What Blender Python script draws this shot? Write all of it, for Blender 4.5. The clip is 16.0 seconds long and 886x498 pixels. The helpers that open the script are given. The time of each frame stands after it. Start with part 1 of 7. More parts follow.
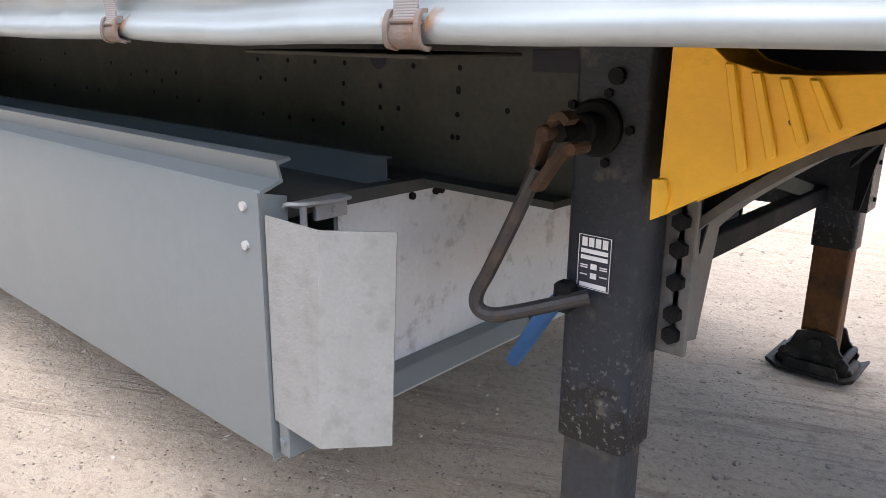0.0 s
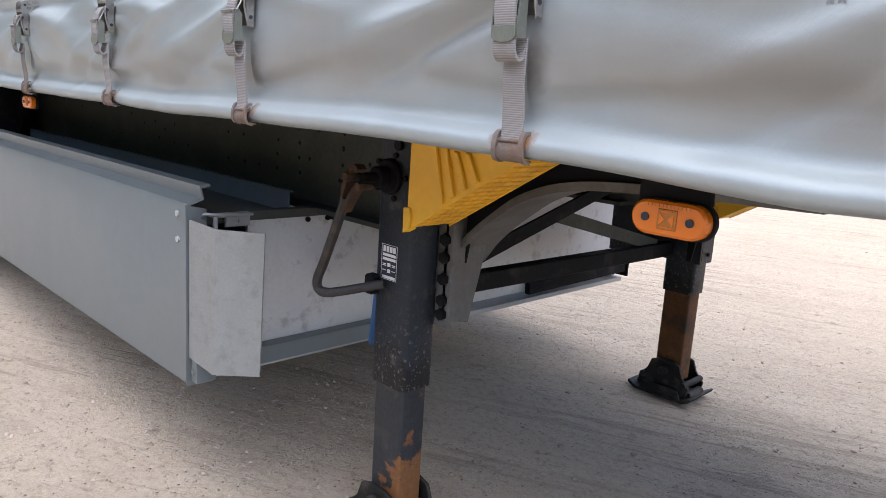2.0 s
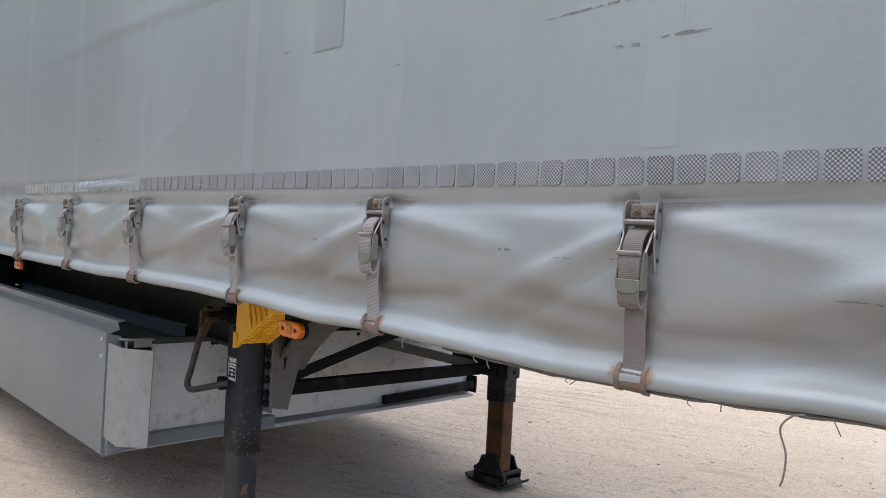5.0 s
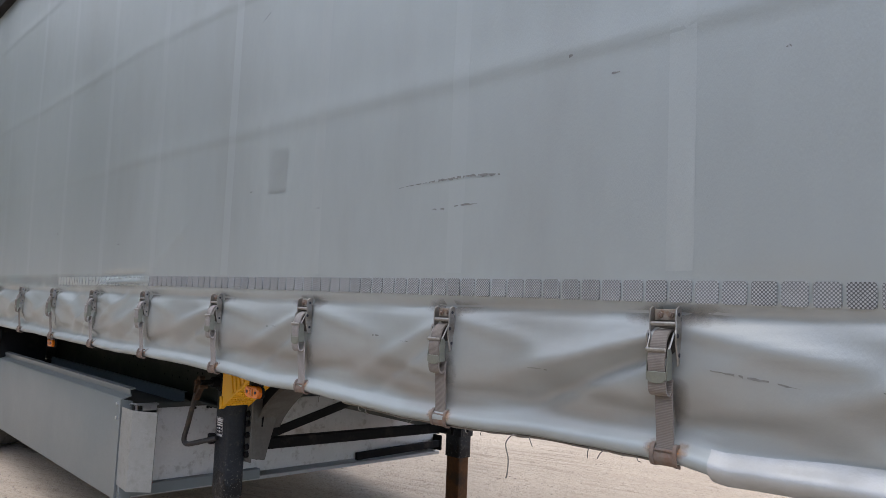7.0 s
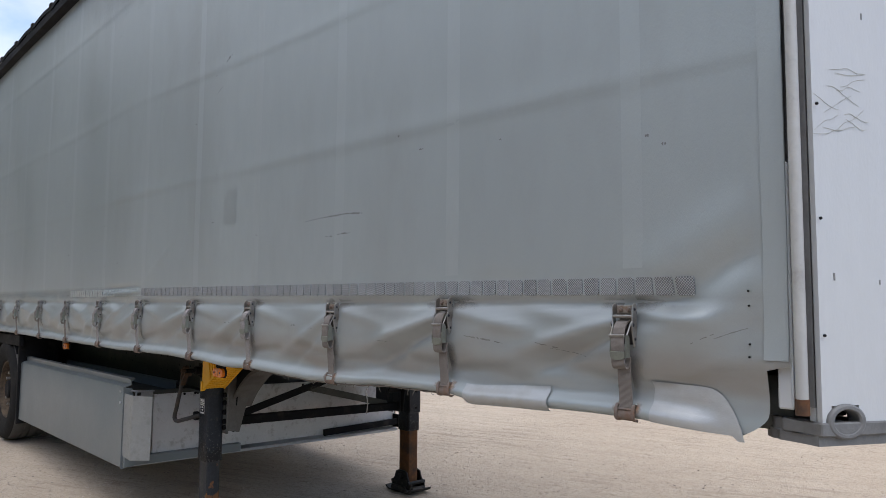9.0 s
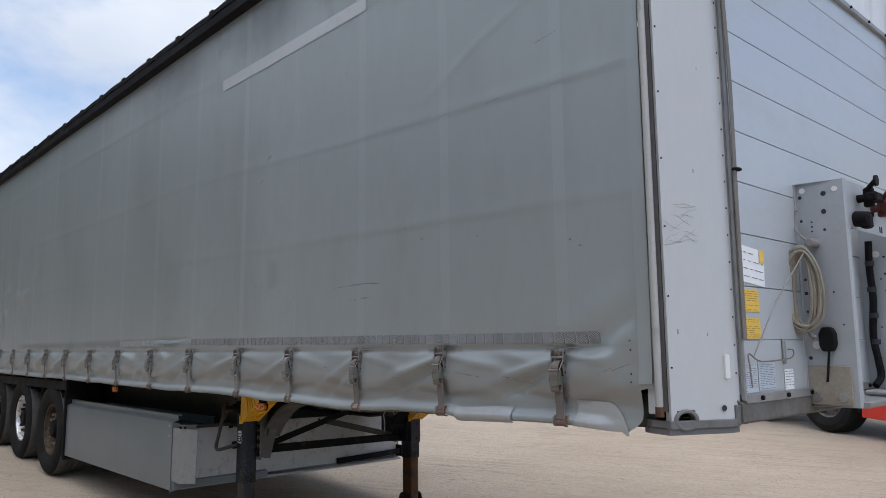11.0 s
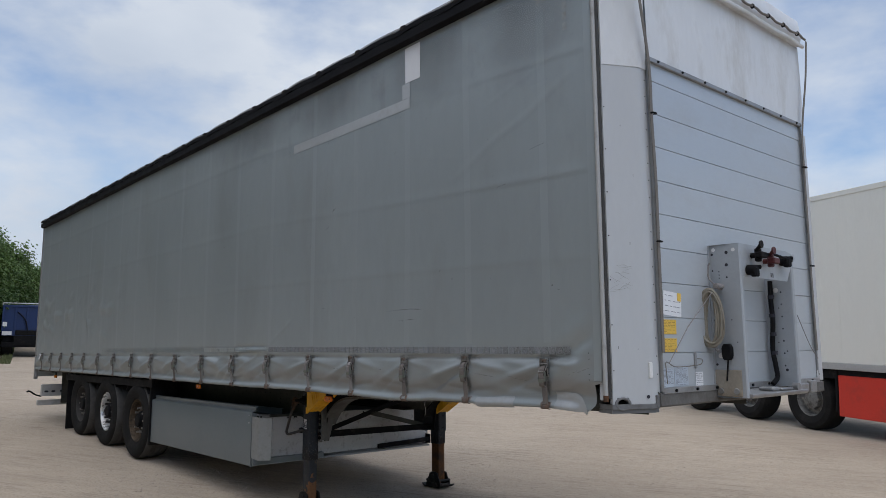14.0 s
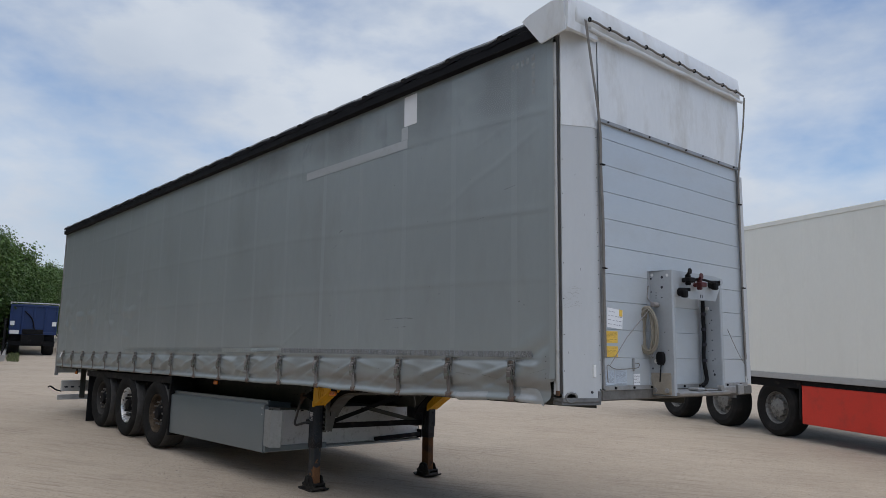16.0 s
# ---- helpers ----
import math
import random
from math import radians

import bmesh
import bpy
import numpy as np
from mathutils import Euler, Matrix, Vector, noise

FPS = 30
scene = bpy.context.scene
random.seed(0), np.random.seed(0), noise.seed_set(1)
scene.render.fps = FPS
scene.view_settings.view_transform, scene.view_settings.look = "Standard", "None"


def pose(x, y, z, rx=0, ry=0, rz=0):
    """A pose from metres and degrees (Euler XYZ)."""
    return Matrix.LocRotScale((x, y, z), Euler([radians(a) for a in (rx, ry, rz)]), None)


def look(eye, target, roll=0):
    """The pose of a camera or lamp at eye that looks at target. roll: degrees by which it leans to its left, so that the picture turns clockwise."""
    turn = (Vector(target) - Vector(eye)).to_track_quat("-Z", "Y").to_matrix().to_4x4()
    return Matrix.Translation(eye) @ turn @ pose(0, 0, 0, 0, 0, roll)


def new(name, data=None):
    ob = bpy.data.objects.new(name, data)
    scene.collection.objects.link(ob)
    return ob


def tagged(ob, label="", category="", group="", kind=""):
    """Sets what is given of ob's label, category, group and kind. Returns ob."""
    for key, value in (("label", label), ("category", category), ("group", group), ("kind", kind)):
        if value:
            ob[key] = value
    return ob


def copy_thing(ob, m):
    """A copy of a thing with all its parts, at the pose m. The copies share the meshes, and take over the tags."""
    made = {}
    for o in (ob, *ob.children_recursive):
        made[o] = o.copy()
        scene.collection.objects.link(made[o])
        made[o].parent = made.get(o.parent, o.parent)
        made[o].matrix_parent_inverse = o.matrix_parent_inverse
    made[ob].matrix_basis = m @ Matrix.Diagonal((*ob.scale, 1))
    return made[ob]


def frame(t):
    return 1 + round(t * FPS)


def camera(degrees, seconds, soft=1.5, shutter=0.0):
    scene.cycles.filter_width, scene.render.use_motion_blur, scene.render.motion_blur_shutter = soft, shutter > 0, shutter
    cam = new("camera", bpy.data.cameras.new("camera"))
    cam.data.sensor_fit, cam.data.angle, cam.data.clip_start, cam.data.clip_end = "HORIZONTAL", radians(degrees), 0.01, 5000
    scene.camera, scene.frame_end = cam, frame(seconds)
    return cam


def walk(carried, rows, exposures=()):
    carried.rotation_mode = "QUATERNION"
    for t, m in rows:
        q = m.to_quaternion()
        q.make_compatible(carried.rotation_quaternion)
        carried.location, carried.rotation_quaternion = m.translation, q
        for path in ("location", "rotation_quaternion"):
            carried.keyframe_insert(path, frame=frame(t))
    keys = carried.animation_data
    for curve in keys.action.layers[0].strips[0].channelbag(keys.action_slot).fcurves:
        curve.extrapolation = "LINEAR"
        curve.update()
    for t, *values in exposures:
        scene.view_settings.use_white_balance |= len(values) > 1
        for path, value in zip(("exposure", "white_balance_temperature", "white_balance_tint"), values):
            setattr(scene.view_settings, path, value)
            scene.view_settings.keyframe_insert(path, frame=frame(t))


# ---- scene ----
# The trailer stands nose-up on its landing legs; LEAN carries its own level frame into the world.
SLOPE = 0.036
LEAN = Matrix.Translation((-4.15, 0, 0)) @ pose(0, 0, 0, 0, -math.degrees(math.atan(SLOPE)), 0) @ Matrix.Translation((4.15, 0, -0.08))
cam = camera(62.0, 16.0, soft=0.65)
ROWS = [
    (0, (-3.598, -0.662, 1.215), (-4.854, 0.774, 0.614), 2.01),
    (0.5, (-3.364, -0.690, 1.267), (-4.594, 0.767, 0.665), 2.54),
    (1, (-3.153, -0.662, 1.268), (-4.434, 0.748, 0.658), 4.39),
    (1.5, (-2.962, -0.716, 1.308), (-4.313, 0.674, 0.814), 4.12),
    (2, (-2.743, -0.855, 1.321), (-4.107, 0.534, 0.864), 5.10),
    (2.5, (-2.516, -0.931, 1.410), (-3.897, 0.480, 1.091), 4.89),
    (3, (-2.245, -0.945, 1.401), (-3.638, 0.479, 1.222), 3.08),
    (3.5, (-2.057, -0.968, 1.415), (-3.457, 0.454, 1.292), 2.27),
    (4, (-1.827, -1.038, 1.433), (-3.230, 0.386, 1.360), 4.57),
    (4.2, (-1.739, -1.061, 1.456), (-3.138, 0.366, 1.381), 4.77),
    (6.3, (-0.899, -1.310, 1.561), (-2.392, 0.020, 1.498), 4.01),
    (6.5, (-0.825, -1.358, 1.584), (-2.310, -0.019, 1.542), 4.20),
    (7, (-0.563, -1.401, 1.619), (-2.036, -0.052, 1.723), 3.68),
    (7.5, (-0.314, -1.484, 1.623), (-1.831, -0.183, 1.684), 2.72),
    (8, (-0.074, -1.591, 1.625), (-1.601, -0.301, 1.691), 1.00),
    (8.5, (0.193, -1.681, 1.646), (-1.327, -0.383, 1.717), 1.47),
    (9, (0.483, -1.689, 1.647), (-1.004, -0.356, 1.749), 1.70),
    (9.5, (0.684, -1.781, 1.665), (-0.759, -0.400, 1.747), 1.55),
    (9.7, (0.751, -1.881, 1.667), (-0.671, -0.480, 1.787), 1.55),
    (11.8, (1.582, -2.690, 1.739), (0.090, -1.378, 1.965), 0.28),
    (12, (1.652, -2.766, 1.751), (0.158, -1.453, 1.964), 0.57),
    (12.5, (1.860, -2.903, 1.765), (0.378, -1.577, 1.976), 1.09),
    (13, (2.056, -3.013, 1.771), (0.569, -1.693, 1.985), 0.58),
    (13.5, (2.208, -3.253, 1.767), (0.709, -1.948, 1.994), 0.37),
    (14, (2.402, -3.501, 1.782), (0.899, -2.199, 1.999), 0.96),
    (14.5, (2.678, -3.650, 1.776), (1.172, -2.353, 2.003), 1.56),
    (15, (2.886, -3.809, 1.781), (1.376, -2.520, 2.016), 1.75),
    (15.5, (3.070, -4.028, 1.775), (1.563, -2.735, 2.015), 1.86),
    (16, (3.275, -4.153, 1.777), (1.775, -2.851, 2.013), 2.07),
]
EXPOSURES = [(0.0, 2.02, 6700, 15), (0.5, 1.76, 6700, 15), (1.0, 1.69, 6680, 15), (2.0, 1.50, 6480, 14.5), (3.5, 1.22, 6600, 14), (6.5, 1.03, 6650, 14), (7.5, 0.78, 6600, 12.5), (8.0, 0.76, 6600, 12), (8.5, 0.70, 6600, 12),
             (9.5, 0.52, 6600, 12), (12.0, 0.12, 6550, 11), (16.0, -0.18, 6500, 10)]
walk(cam, [(t, look(eye, target, roll)) for t, eye, target, roll in ROWS], EXPOSURES)

# ---- sky and sun ----
world = bpy.data.worlds.new("overcast_sky")
world.use_nodes = True
scene.world = world
wn, wl = world.node_tree.nodes, world.node_tree.links
wn.clear()
SUN_EL, SUN_AZ = 72.0, 112.0
sky = wn.new("ShaderNodeTexSky")
sky.sky_type, sky.sun_disc = "NISHITA", False
sky.sun_elevation, sky.sun_rotation = radians(SUN_EL), radians(SUN_AZ)
sky.air_density, sky.dust_density = 1.0, 1.5
skydim = wn.new("ShaderNodeMix"); skydim.data_type, skydim.blend_type = "RGBA", "MULTIPLY"
skydim.inputs[0].default_value = 1.0
skydim.inputs[7].default_value = (0.125, 0.145, 0.165, 1)
wl.new(sky.outputs[0], skydim.inputs[6])
wco = wn.new("ShaderNodeTexCoord")
wmap = wn.new("ShaderNodeMapping"); wmap.inputs["Scale"].default_value = (1.0, 1.0, 2.1)
wmap.inputs["Location"].default_value = (0.35, 0.1, 0.0)
wl.new(wco.outputs["Generated"], wmap.inputs[0])
wno = wn.new("ShaderNodeTexNoise"); wno.inputs["Scale"].default_value = 1.9; wno.inputs["Detail"].default_value = 7; wno.inputs["Roughness"].default_value = 0.55
wl.new(wmap.outputs[0], wno.inputs["Vector"])
wr = wn.new("ShaderNodeValToRGB")
wr.color_ramp.elements[0].position, wr.color_ramp.elements[0].color = 0.39, (0.12, 0.12, 0.12, 1)
wr.color_ramp.elements[1].position, wr.color_ramp.elements[1].color = 0.55, (1, 1, 1, 1)
wsx = wn.new("ShaderNodeSeparateXYZ"); wl.new(wco.outputs["Generated"], wsx.inputs[0])
wbias = wn.new("ShaderNodeMath"); wbias.operation = "MULTIPLY_ADD"; wbias.inputs[1].default_value = -0.16
wl.new(wsx.outputs[0], wbias.inputs[0]); wl.new(wno.outputs[0], wbias.inputs[2])
wsub = wn.new("ShaderNodeMath"); wsub.operation = "SUBTRACT"; wsub.inputs[1].default_value = 0.102
wl.new(wbias.outputs[0], wsub.inputs[0])
wl.new(wsub.outputs[0], wr.inputs[0])
wno2 = wn.new("ShaderNodeTexNoise"); wno2.inputs["Scale"].default_value = 3.2; wno2.inputs["Detail"].default_value = 5
wl.new(wmap.outputs[0], wno2.inputs["Vector"])
wc = wn.new("ShaderNodeValToRGB")
wc.color_ramp.elements[0].position, wc.color_ramp.elements[0].color = 0.3, (0.54, 0.62, 0.745, 1)
wc.color_ramp.elements[1].position, wc.color_ramp.elements[1].color = 0.72, (0.74, 0.80, 0.885, 1)
wl.new(wno2.outputs[0], wc.inputs[0])
wm = wn.new("ShaderNodeMix"); wm.data_type = "RGBA"
wl.new(wr.outputs[0], wm.inputs[0]); wl.new(skydim.outputs[2], wm.inputs[6]); wl.new(wc.outputs[0], wm.inputs[7])
wb = wn.new("ShaderNodeBackground"); wb.inputs[1].default_value = 1.0
wo = wn.new("ShaderNodeOutputWorld")
wl.new(wm.outputs[2], wb.inputs[0]); wl.new(wb.outputs[0], wo.inputs[0])

sun = new("sun", bpy.data.lights.new("sun", "SUN"))
sun.data.energy, sun.data.angle, sun.data.color = 1.7, radians(90), (1.0, 0.92, 0.80)
sun.matrix_world = look((0, 0, 20), Vector((0, 0, 20)) - Vector((math.sin(radians(SUN_AZ)) * math.cos(radians(SUN_EL)), math.cos(radians(SUN_AZ)) * math.cos(radians(SUN_EL)), math.sin(radians(SUN_EL)))))

# ---- materials ----
def mat(name, base, rough=0.5, metal=0.0, var=0.12, scale=6.0, fine=60.0, bump=0.0, bump_scale=80.0, dirt=None, dirt_amt=0.0, dirt_scale=3.0,
        dirt_lo=0.5, dirt_hi=0.7, stretch=(1, 1, 1), spec=0.5, rand=0.0, rough_var=0.1):
    m = bpy.data.materials.new(name)
    m.use_nodes = True
    nt = m.node_tree
    n, l = nt.nodes, nt.links
    b = n["Principled BSDF"]
    b.inputs["Metallic"].default_value = metal
    b.inputs["Specular IOR Level"].default_value = spec
    co = n.new("ShaderNodeTexCoord")
    mp = n.new("ShaderNodeMapping")
    mp.inputs["Scale"].default_value = stretch
    l.new(co.outputs["Object"], mp.inputs[0])
    def noi(s, d=5.0, r=0.6):
        q = n.new("ShaderNodeTexNoise")
        q.inputs["Scale"].default_value, q.inputs["Detail"].default_value, q.inputs["Roughness"].default_value = s, d, r
        l.new(mp.outputs[0], q.inputs["Vector"])
        return q.outputs[0]
    def mix(f, a, c, mode="MIX"):
        q = n.new("ShaderNodeMix"); q.data_type, q.blend_type = "RGBA", mode
        for s, v in ((q.inputs[0], f), (q.inputs[6], a), (q.inputs[7], c)):
            if isinstance(v, (int, float)): s.default_value = v
            elif isinstance(v, tuple): s.default_value = (*v[:3], 1)
            else: l.new(v, s)
        return q.outputs[2]
    def ramp(v, lo, hi, a=0.0, c=1.0):
        q = n.new("ShaderNodeMapRange")
        q.inputs[1].default_value, q.inputs[2].default_value, q.inputs[3].default_value, q.inputs[4].default_value = lo, hi, a, c
        l.new(v, q.inputs[0])
        return q.outputs[0]
    big, small = noi(scale), noi(fine, 3.0)
    col = mix(ramp(big, 0.3, 0.7), tuple(c * (1 - var) for c in base), tuple(min(c * (1 + var), 1) for c in base))
    col = mix(ramp(small, 0.35, 0.65, 0.0, 0.5), col, tuple(c * (1 - var * 1.3) for c in base))
    if dirt:
        col = mix(ramp(noi(dirt_scale, 8.0, 0.65), dirt_lo, dirt_hi, 0.0, dirt_amt), col, dirt)
    if rand:
        oi = n.new("ShaderNodeObjectInfo")
        col = mix(ramp(oi.outputs["Random"], 0, 1, 0.0, rand), col, tuple(c * 0.45 for c in base))
    l.new(col, b.inputs["Base Color"])
    l.new(ramp(big, 0.3, 0.7, max(rough - rough_var, 0.02), min(rough + rough_var, 1)), b.inputs["Roughness"])
    if bump:
        bp = n.new("ShaderNodeBump")
        bp.inputs["Strength"].default_value, bp.inputs["Distance"].default_value = min(bump, 1.0), 0.004
        l.new(noi(bump_scale, 4.0), bp.inputs["Height"])
        l.new(bp.outputs[0], b.inputs["Normal"])
    return m

M = {}
M["pvc"] = mat("silver_tarpaulin", (0.340, 0.377, 0.384), 0.42, 0.34, 0.05, 0.9, 14, 0.12, 260, (0.225, 0.225, 0.21), 0.30, 1.6, 0.5, 0.75, (1, 1, 0.35), 0.45, 0.0, 0.05)
M["pvc_seam"] = mat("tarpaulin_seam", (0.360, 0.398, 0.406), 0.42, 0.34, 0.04, 2, 20, 0.12, 260, (0.24, 0.24, 0.225), 0.25, 2.0, 0.5, 0.8, (1, 1, 0.35), 0.45, 0.0, 0.05)
M["pvc_patch"] = mat("pale_repair_patch", (0.51, 0.525, 0.53), 0.36, 0.4, 0.05, 5, 30, 0.12, 200, (0.36, 0.35, 0.32), 0.5, 6.0, 0.55, 0.75)
M["tape_pale"] = mat("pale_grey_film", (0.345, 0.375, 0.385), 0.36, 0.34, 0.05, 5, 30, 0.1, 200)
M["hem_patch"] = mat("silver_hem_patch", (0.43, 0.445, 0.45), 0.4, 0.35, 0.07, 5, 30, 0.15, 200, (0.30, 0.29, 0.265), 0.5, 6.0, 0.5, 0.72)
M["pvc_white"] = mat("weathered_white_tarpaulin", (0.69, 0.705, 0.71), 0.5, 0.0, 0.07, 1.5, 20, 0.2, 200, (0.33, 0.30, 0.245), 0.55, 3.0, 0.50, 0.74, (1, 1, 0.4))
M["marking"] = mat("faded_marking", (0.36, 0.385, 0.385), 0.5, 0.1, 0.2, 30, 120, 0.1, 200, (0.26, 0.25, 0.22), 0.7, 25, 0.42, 0.6)
M["scratch"] = mat("thin_olive_scratch", (0.30, 0.30, 0.25), 0.7, 0.0, 0.3, 60, 200)
M["scuff"] = mat("dark_scuff", (0.19, 0.195, 0.19), 0.7, 0.0, 0.3, 60, 200)
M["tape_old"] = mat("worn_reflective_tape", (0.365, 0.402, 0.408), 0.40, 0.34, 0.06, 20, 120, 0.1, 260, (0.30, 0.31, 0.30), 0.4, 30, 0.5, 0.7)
M["webbing"] = mat("grey_webbing", (0.30, 0.282, 0.272), 0.85, 0.0, 0.1, 12, 120, 0.6, 400, (0.22, 0.2, 0.18), 0.5, 14, 0.5, 0.7)
M["steel"] = mat("zinc_plated_steel", (0.33, 0.315, 0.295), 0.34, 0.8, 0.22, 25, 160, 0.1, 150, (0.16, 0.12, 0.085), 0.6, 22, 0.52, 0.7)
M["plate_dark"] = mat("grimy_steel_plate", (0.075, 0.068, 0.06), 0.6, 0.3, 0.25, 30, 150)
M["webbing_dirty"] = mat("grimy_brown_webbing", (0.20, 0.178, 0.16), 0.9, 0.0, 0.14, 14, 120, 0.5, 380, (0.10, 0.085, 0.07), 0.6, 18, 0.5, 0.68)
M["tan_plate"] = mat("tan_fixing_plate", (0.24, 0.21, 0.175), 0.7, 0.1, 0.2, 40, 160, 0.2, 150, (0.16, 0.08, 0.04), 0.8, 50, 0.48, 0.62)
M["lever"] = mat("dull_green_grey_steel", (0.20, 0.21, 0.18), 0.45, 0.5, 0.15, 25, 160, 0.1, 150)
M["joint"] = mat("dark_rusty_joint", (0.075, 0.048, 0.034), 0.8, 0.2, 0.35, 20, 90, 0.5, 120, (0.13, 0.065, 0.03), 0.6, 24, 0.5, 0.65, spec=0.2)
M["rusty"] = mat("rusty_hook_steel", (0.20, 0.165, 0.145), 0.65, 0.4, 0.2, 30, 150, 0.4, 150, (0.20, 0.10, 0.055), 0.6, 18, 0.48, 0.68)
M["rust"] = mat("rusted_iron", (0.16, 0.075, 0.035), 0.85, 0.1, 0.3, 14, 90, 0.6, 120, (0.05, 0.04, 0.035), 0.8, 9, 0.45, 0.65, spec=0.2)
M["leg"] = mat("dark_blue_grey_painted_steel", (0.020, 0.024, 0.031), 0.45, 0.0, 0.25, 6, 70, 0.5, 90, (0.085, 0.075, 0.065), 0.7, 13, 0.58, 0.68, spec=0.28)
M["chassis"] = mat("dusty_grey_chassis_steel", (0.082, 0.083, 0.074), 0.8, 0.0, 0.18, 4, 60, 0.3, 90, (0.13, 0.118, 0.096), 0.6, 5, 0.5, 0.7, spec=0.08)
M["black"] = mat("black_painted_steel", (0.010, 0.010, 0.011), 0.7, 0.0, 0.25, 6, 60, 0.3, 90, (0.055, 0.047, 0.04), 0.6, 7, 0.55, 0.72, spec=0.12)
M["rubber"] = mat("tyre_rubber", (0.020, 0.0195, 0.019), 0.9, 0.0, 0.15, 8, 80, 0.4, 120, (0.06, 0.054, 0.048), 0.4, 5, 0.5, 0.75, spec=0.1)
M["tread"] = mat("dusty_tyre_tread", (0.105, 0.100, 0.094), 0.9, 0.0, 0.18, 9, 80, 0.4, 120, (0.05, 0.046, 0.042), 0.5, 7, 0.5, 0.7, spec=0.1)
M["nut_dark"] = mat("black_wheel_nut", (0.016, 0.016, 0.017), 0.5, 0.2, 0.2, 30, 120, 0.2, 120)
M["panel"] = mat("zinc_blue_grey_panel", (0.168, 0.189, 0.196), 0.42, 0.35, 0.05, 1.5, 25, 0.1, 120, (0.195, 0.205, 0.203), 0.4, 3, 0.5, 0.75)
M["bracket"] = mat("grey_bracket_sheet", (0.40, 0.425, 0.445), 0.45, 0.15, 0.06, 3, 40, 0.1, 150, (0.30, 0.30, 0.29), 0.4, 5, 0.5, 0.75)
M["sheet"] = mat("scratched_galvanised_sheet", (0.57, 0.565, 0.55), 0.5, 0.1, 0.08, 6, 70, 0.2, 150, (0.30, 0.28, 0.25), 0.65, 14, 0.55, 0.66)
M["flap"] = mat("grey_galvanised_flap", (0.262, 0.266, 0.256), 0.6, 0.15, 0.10, 14, 120, 0.45, 110, (0.185, 0.183, 0.172), 0.6, 22, 0.50, 0.68)
M["galv"] = mat("galvanised_sheet", (0.46, 0.46, 0.455), 0.5, 0.3, 0.07, 6, 70, 0.2, 150, (0.36, 0.35, 0.33), 0.5, 9, 0.5, 0.72)
M["galv_dull"] = mat("dull_galvanised_sheet", (0.42, 0.42, 0.405), 0.6, 0.2, 0.08, 3, 50, 0.2, 120, (0.2, 0.19, 0.17), 0.6, 7, 0.55, 0.7)
M["yellow"] = mat("yellow_plastic", (0.80, 0.42, 0.018), 0.5, 0.0, 0.07, 8, 60, 0.2, 120, (0.40, 0.22, 0.04), 0.6, 9, 0.55, 0.75)
M["amber"] = mat("amber_lens", (0.62, 0.145, 0.005), 0.2, 0.0, 0.05, 20, 120, 0.0)
M["amber_dark"] = mat("amber_lens_inner", (0.34, 0.11, 0.01), 0.3, 0.0, 0.1, 40, 200, 0.0)
M["blue"] = mat("blue_plastic_grip", (0.04, 0.16, 0.42), 0.5, 0.0, 0.12, 12, 90, 0.2, 120)
M["white"] = mat("white_painted_metal", (0.50, 0.514, 0.52), 0.4, 0.0, 0.04, 1.2, 30, 0.1, 150, (0.42, 0.42, 0.40), 0.4, 2.5, 0.55, 0.75, (1, 1, 0.35))
M["alu"] = mat("aluminium_plank", (0.512, 0.545, 0.568), 0.42, 0.25, 0.04, 1.5, 40, 0.1, 150, (0.40, 0.40, 0.39), 0.4, 3, 0.5, 0.75, (1, 0.4, 1), 0.5, 0.12)
M["alu_dark"] = mat("dull_aluminium_rail", (0.33, 0.33, 0.325), 0.45, 0.5, 0.1, 5, 60, 0.2, 120, (0.15, 0.13, 0.11), 0.5, 6, 0.5, 0.7)
M["casting"] = mat("grey_cast_corner", (0.165, 0.166, 0.164), 0.6, 0.2, 0.15, 6, 60, 0.4, 90, (0.08, 0.075, 0.07), 0.6, 7, 0.5, 0.7)
M["belt"] = mat("grey_brown_belt", (0.185, 0.17, 0.15), 0.9, 0.0, 0.15, 9, 100, 0.5, 300)
M["hose"] = mat("beige_cable", (0.25, 0.225, 0.175), 0.6, 0.0, 0.15, 20, 120, 0.2, 200)
M["paper"] = mat("white_paper", (0.80, 0.81, 0.82), 0.6, 0.0, 0.03, 8, 80)
M["label_y"] = mat("yellow_label", (0.80, 0.52, 0.08), 0.5, 0.0, 0.04, 9, 90)
M["label_s"] = mat("silver_blue_label", (0.50, 0.56, 0.62), 0.4, 0.0, 0.05, 9, 90)
M["ink"] = mat("dark_ink", (0.04, 0.04, 0.05), 0.6, 0.0, 0.1, 20, 90, spec=0.2)
M["ink_white"] = mat("white_print", (0.75, 0.75, 0.73), 0.5, 0.0, 0.05, 20, 90)
M["rim_grey"] = mat("dusty_grey_wheel_disc", (0.24, 0.235, 0.22), 0.6, 0.3, 0.25, 12, 90, 0.3, 90, (0.05, 0.045, 0.04), 0.7, 14, 0.48, 0.62, spec=0.3)
M["brown"] = mat("brown_stained_plate", (0.30, 0.27, 0.22), 0.7, 0.1, 0.15, 8, 60, 0.3, 90, (0.18, 0.12, 0.07), 0.5, 9, 0.5, 0.7)
M["red"] = mat("red_painted_panel", (0.66, 0.04, 0.022), 0.4, 0.0, 0.06, 2, 30, 0.1, 90, (0.35, 0.04, 0.03), 0.4, 3, 0.5, 0.7)
M["coupling"] = mat("red_coupling_head", (0.085, 0.014, 0.014), 0.5, 0.0, 0.15, 20, 90)
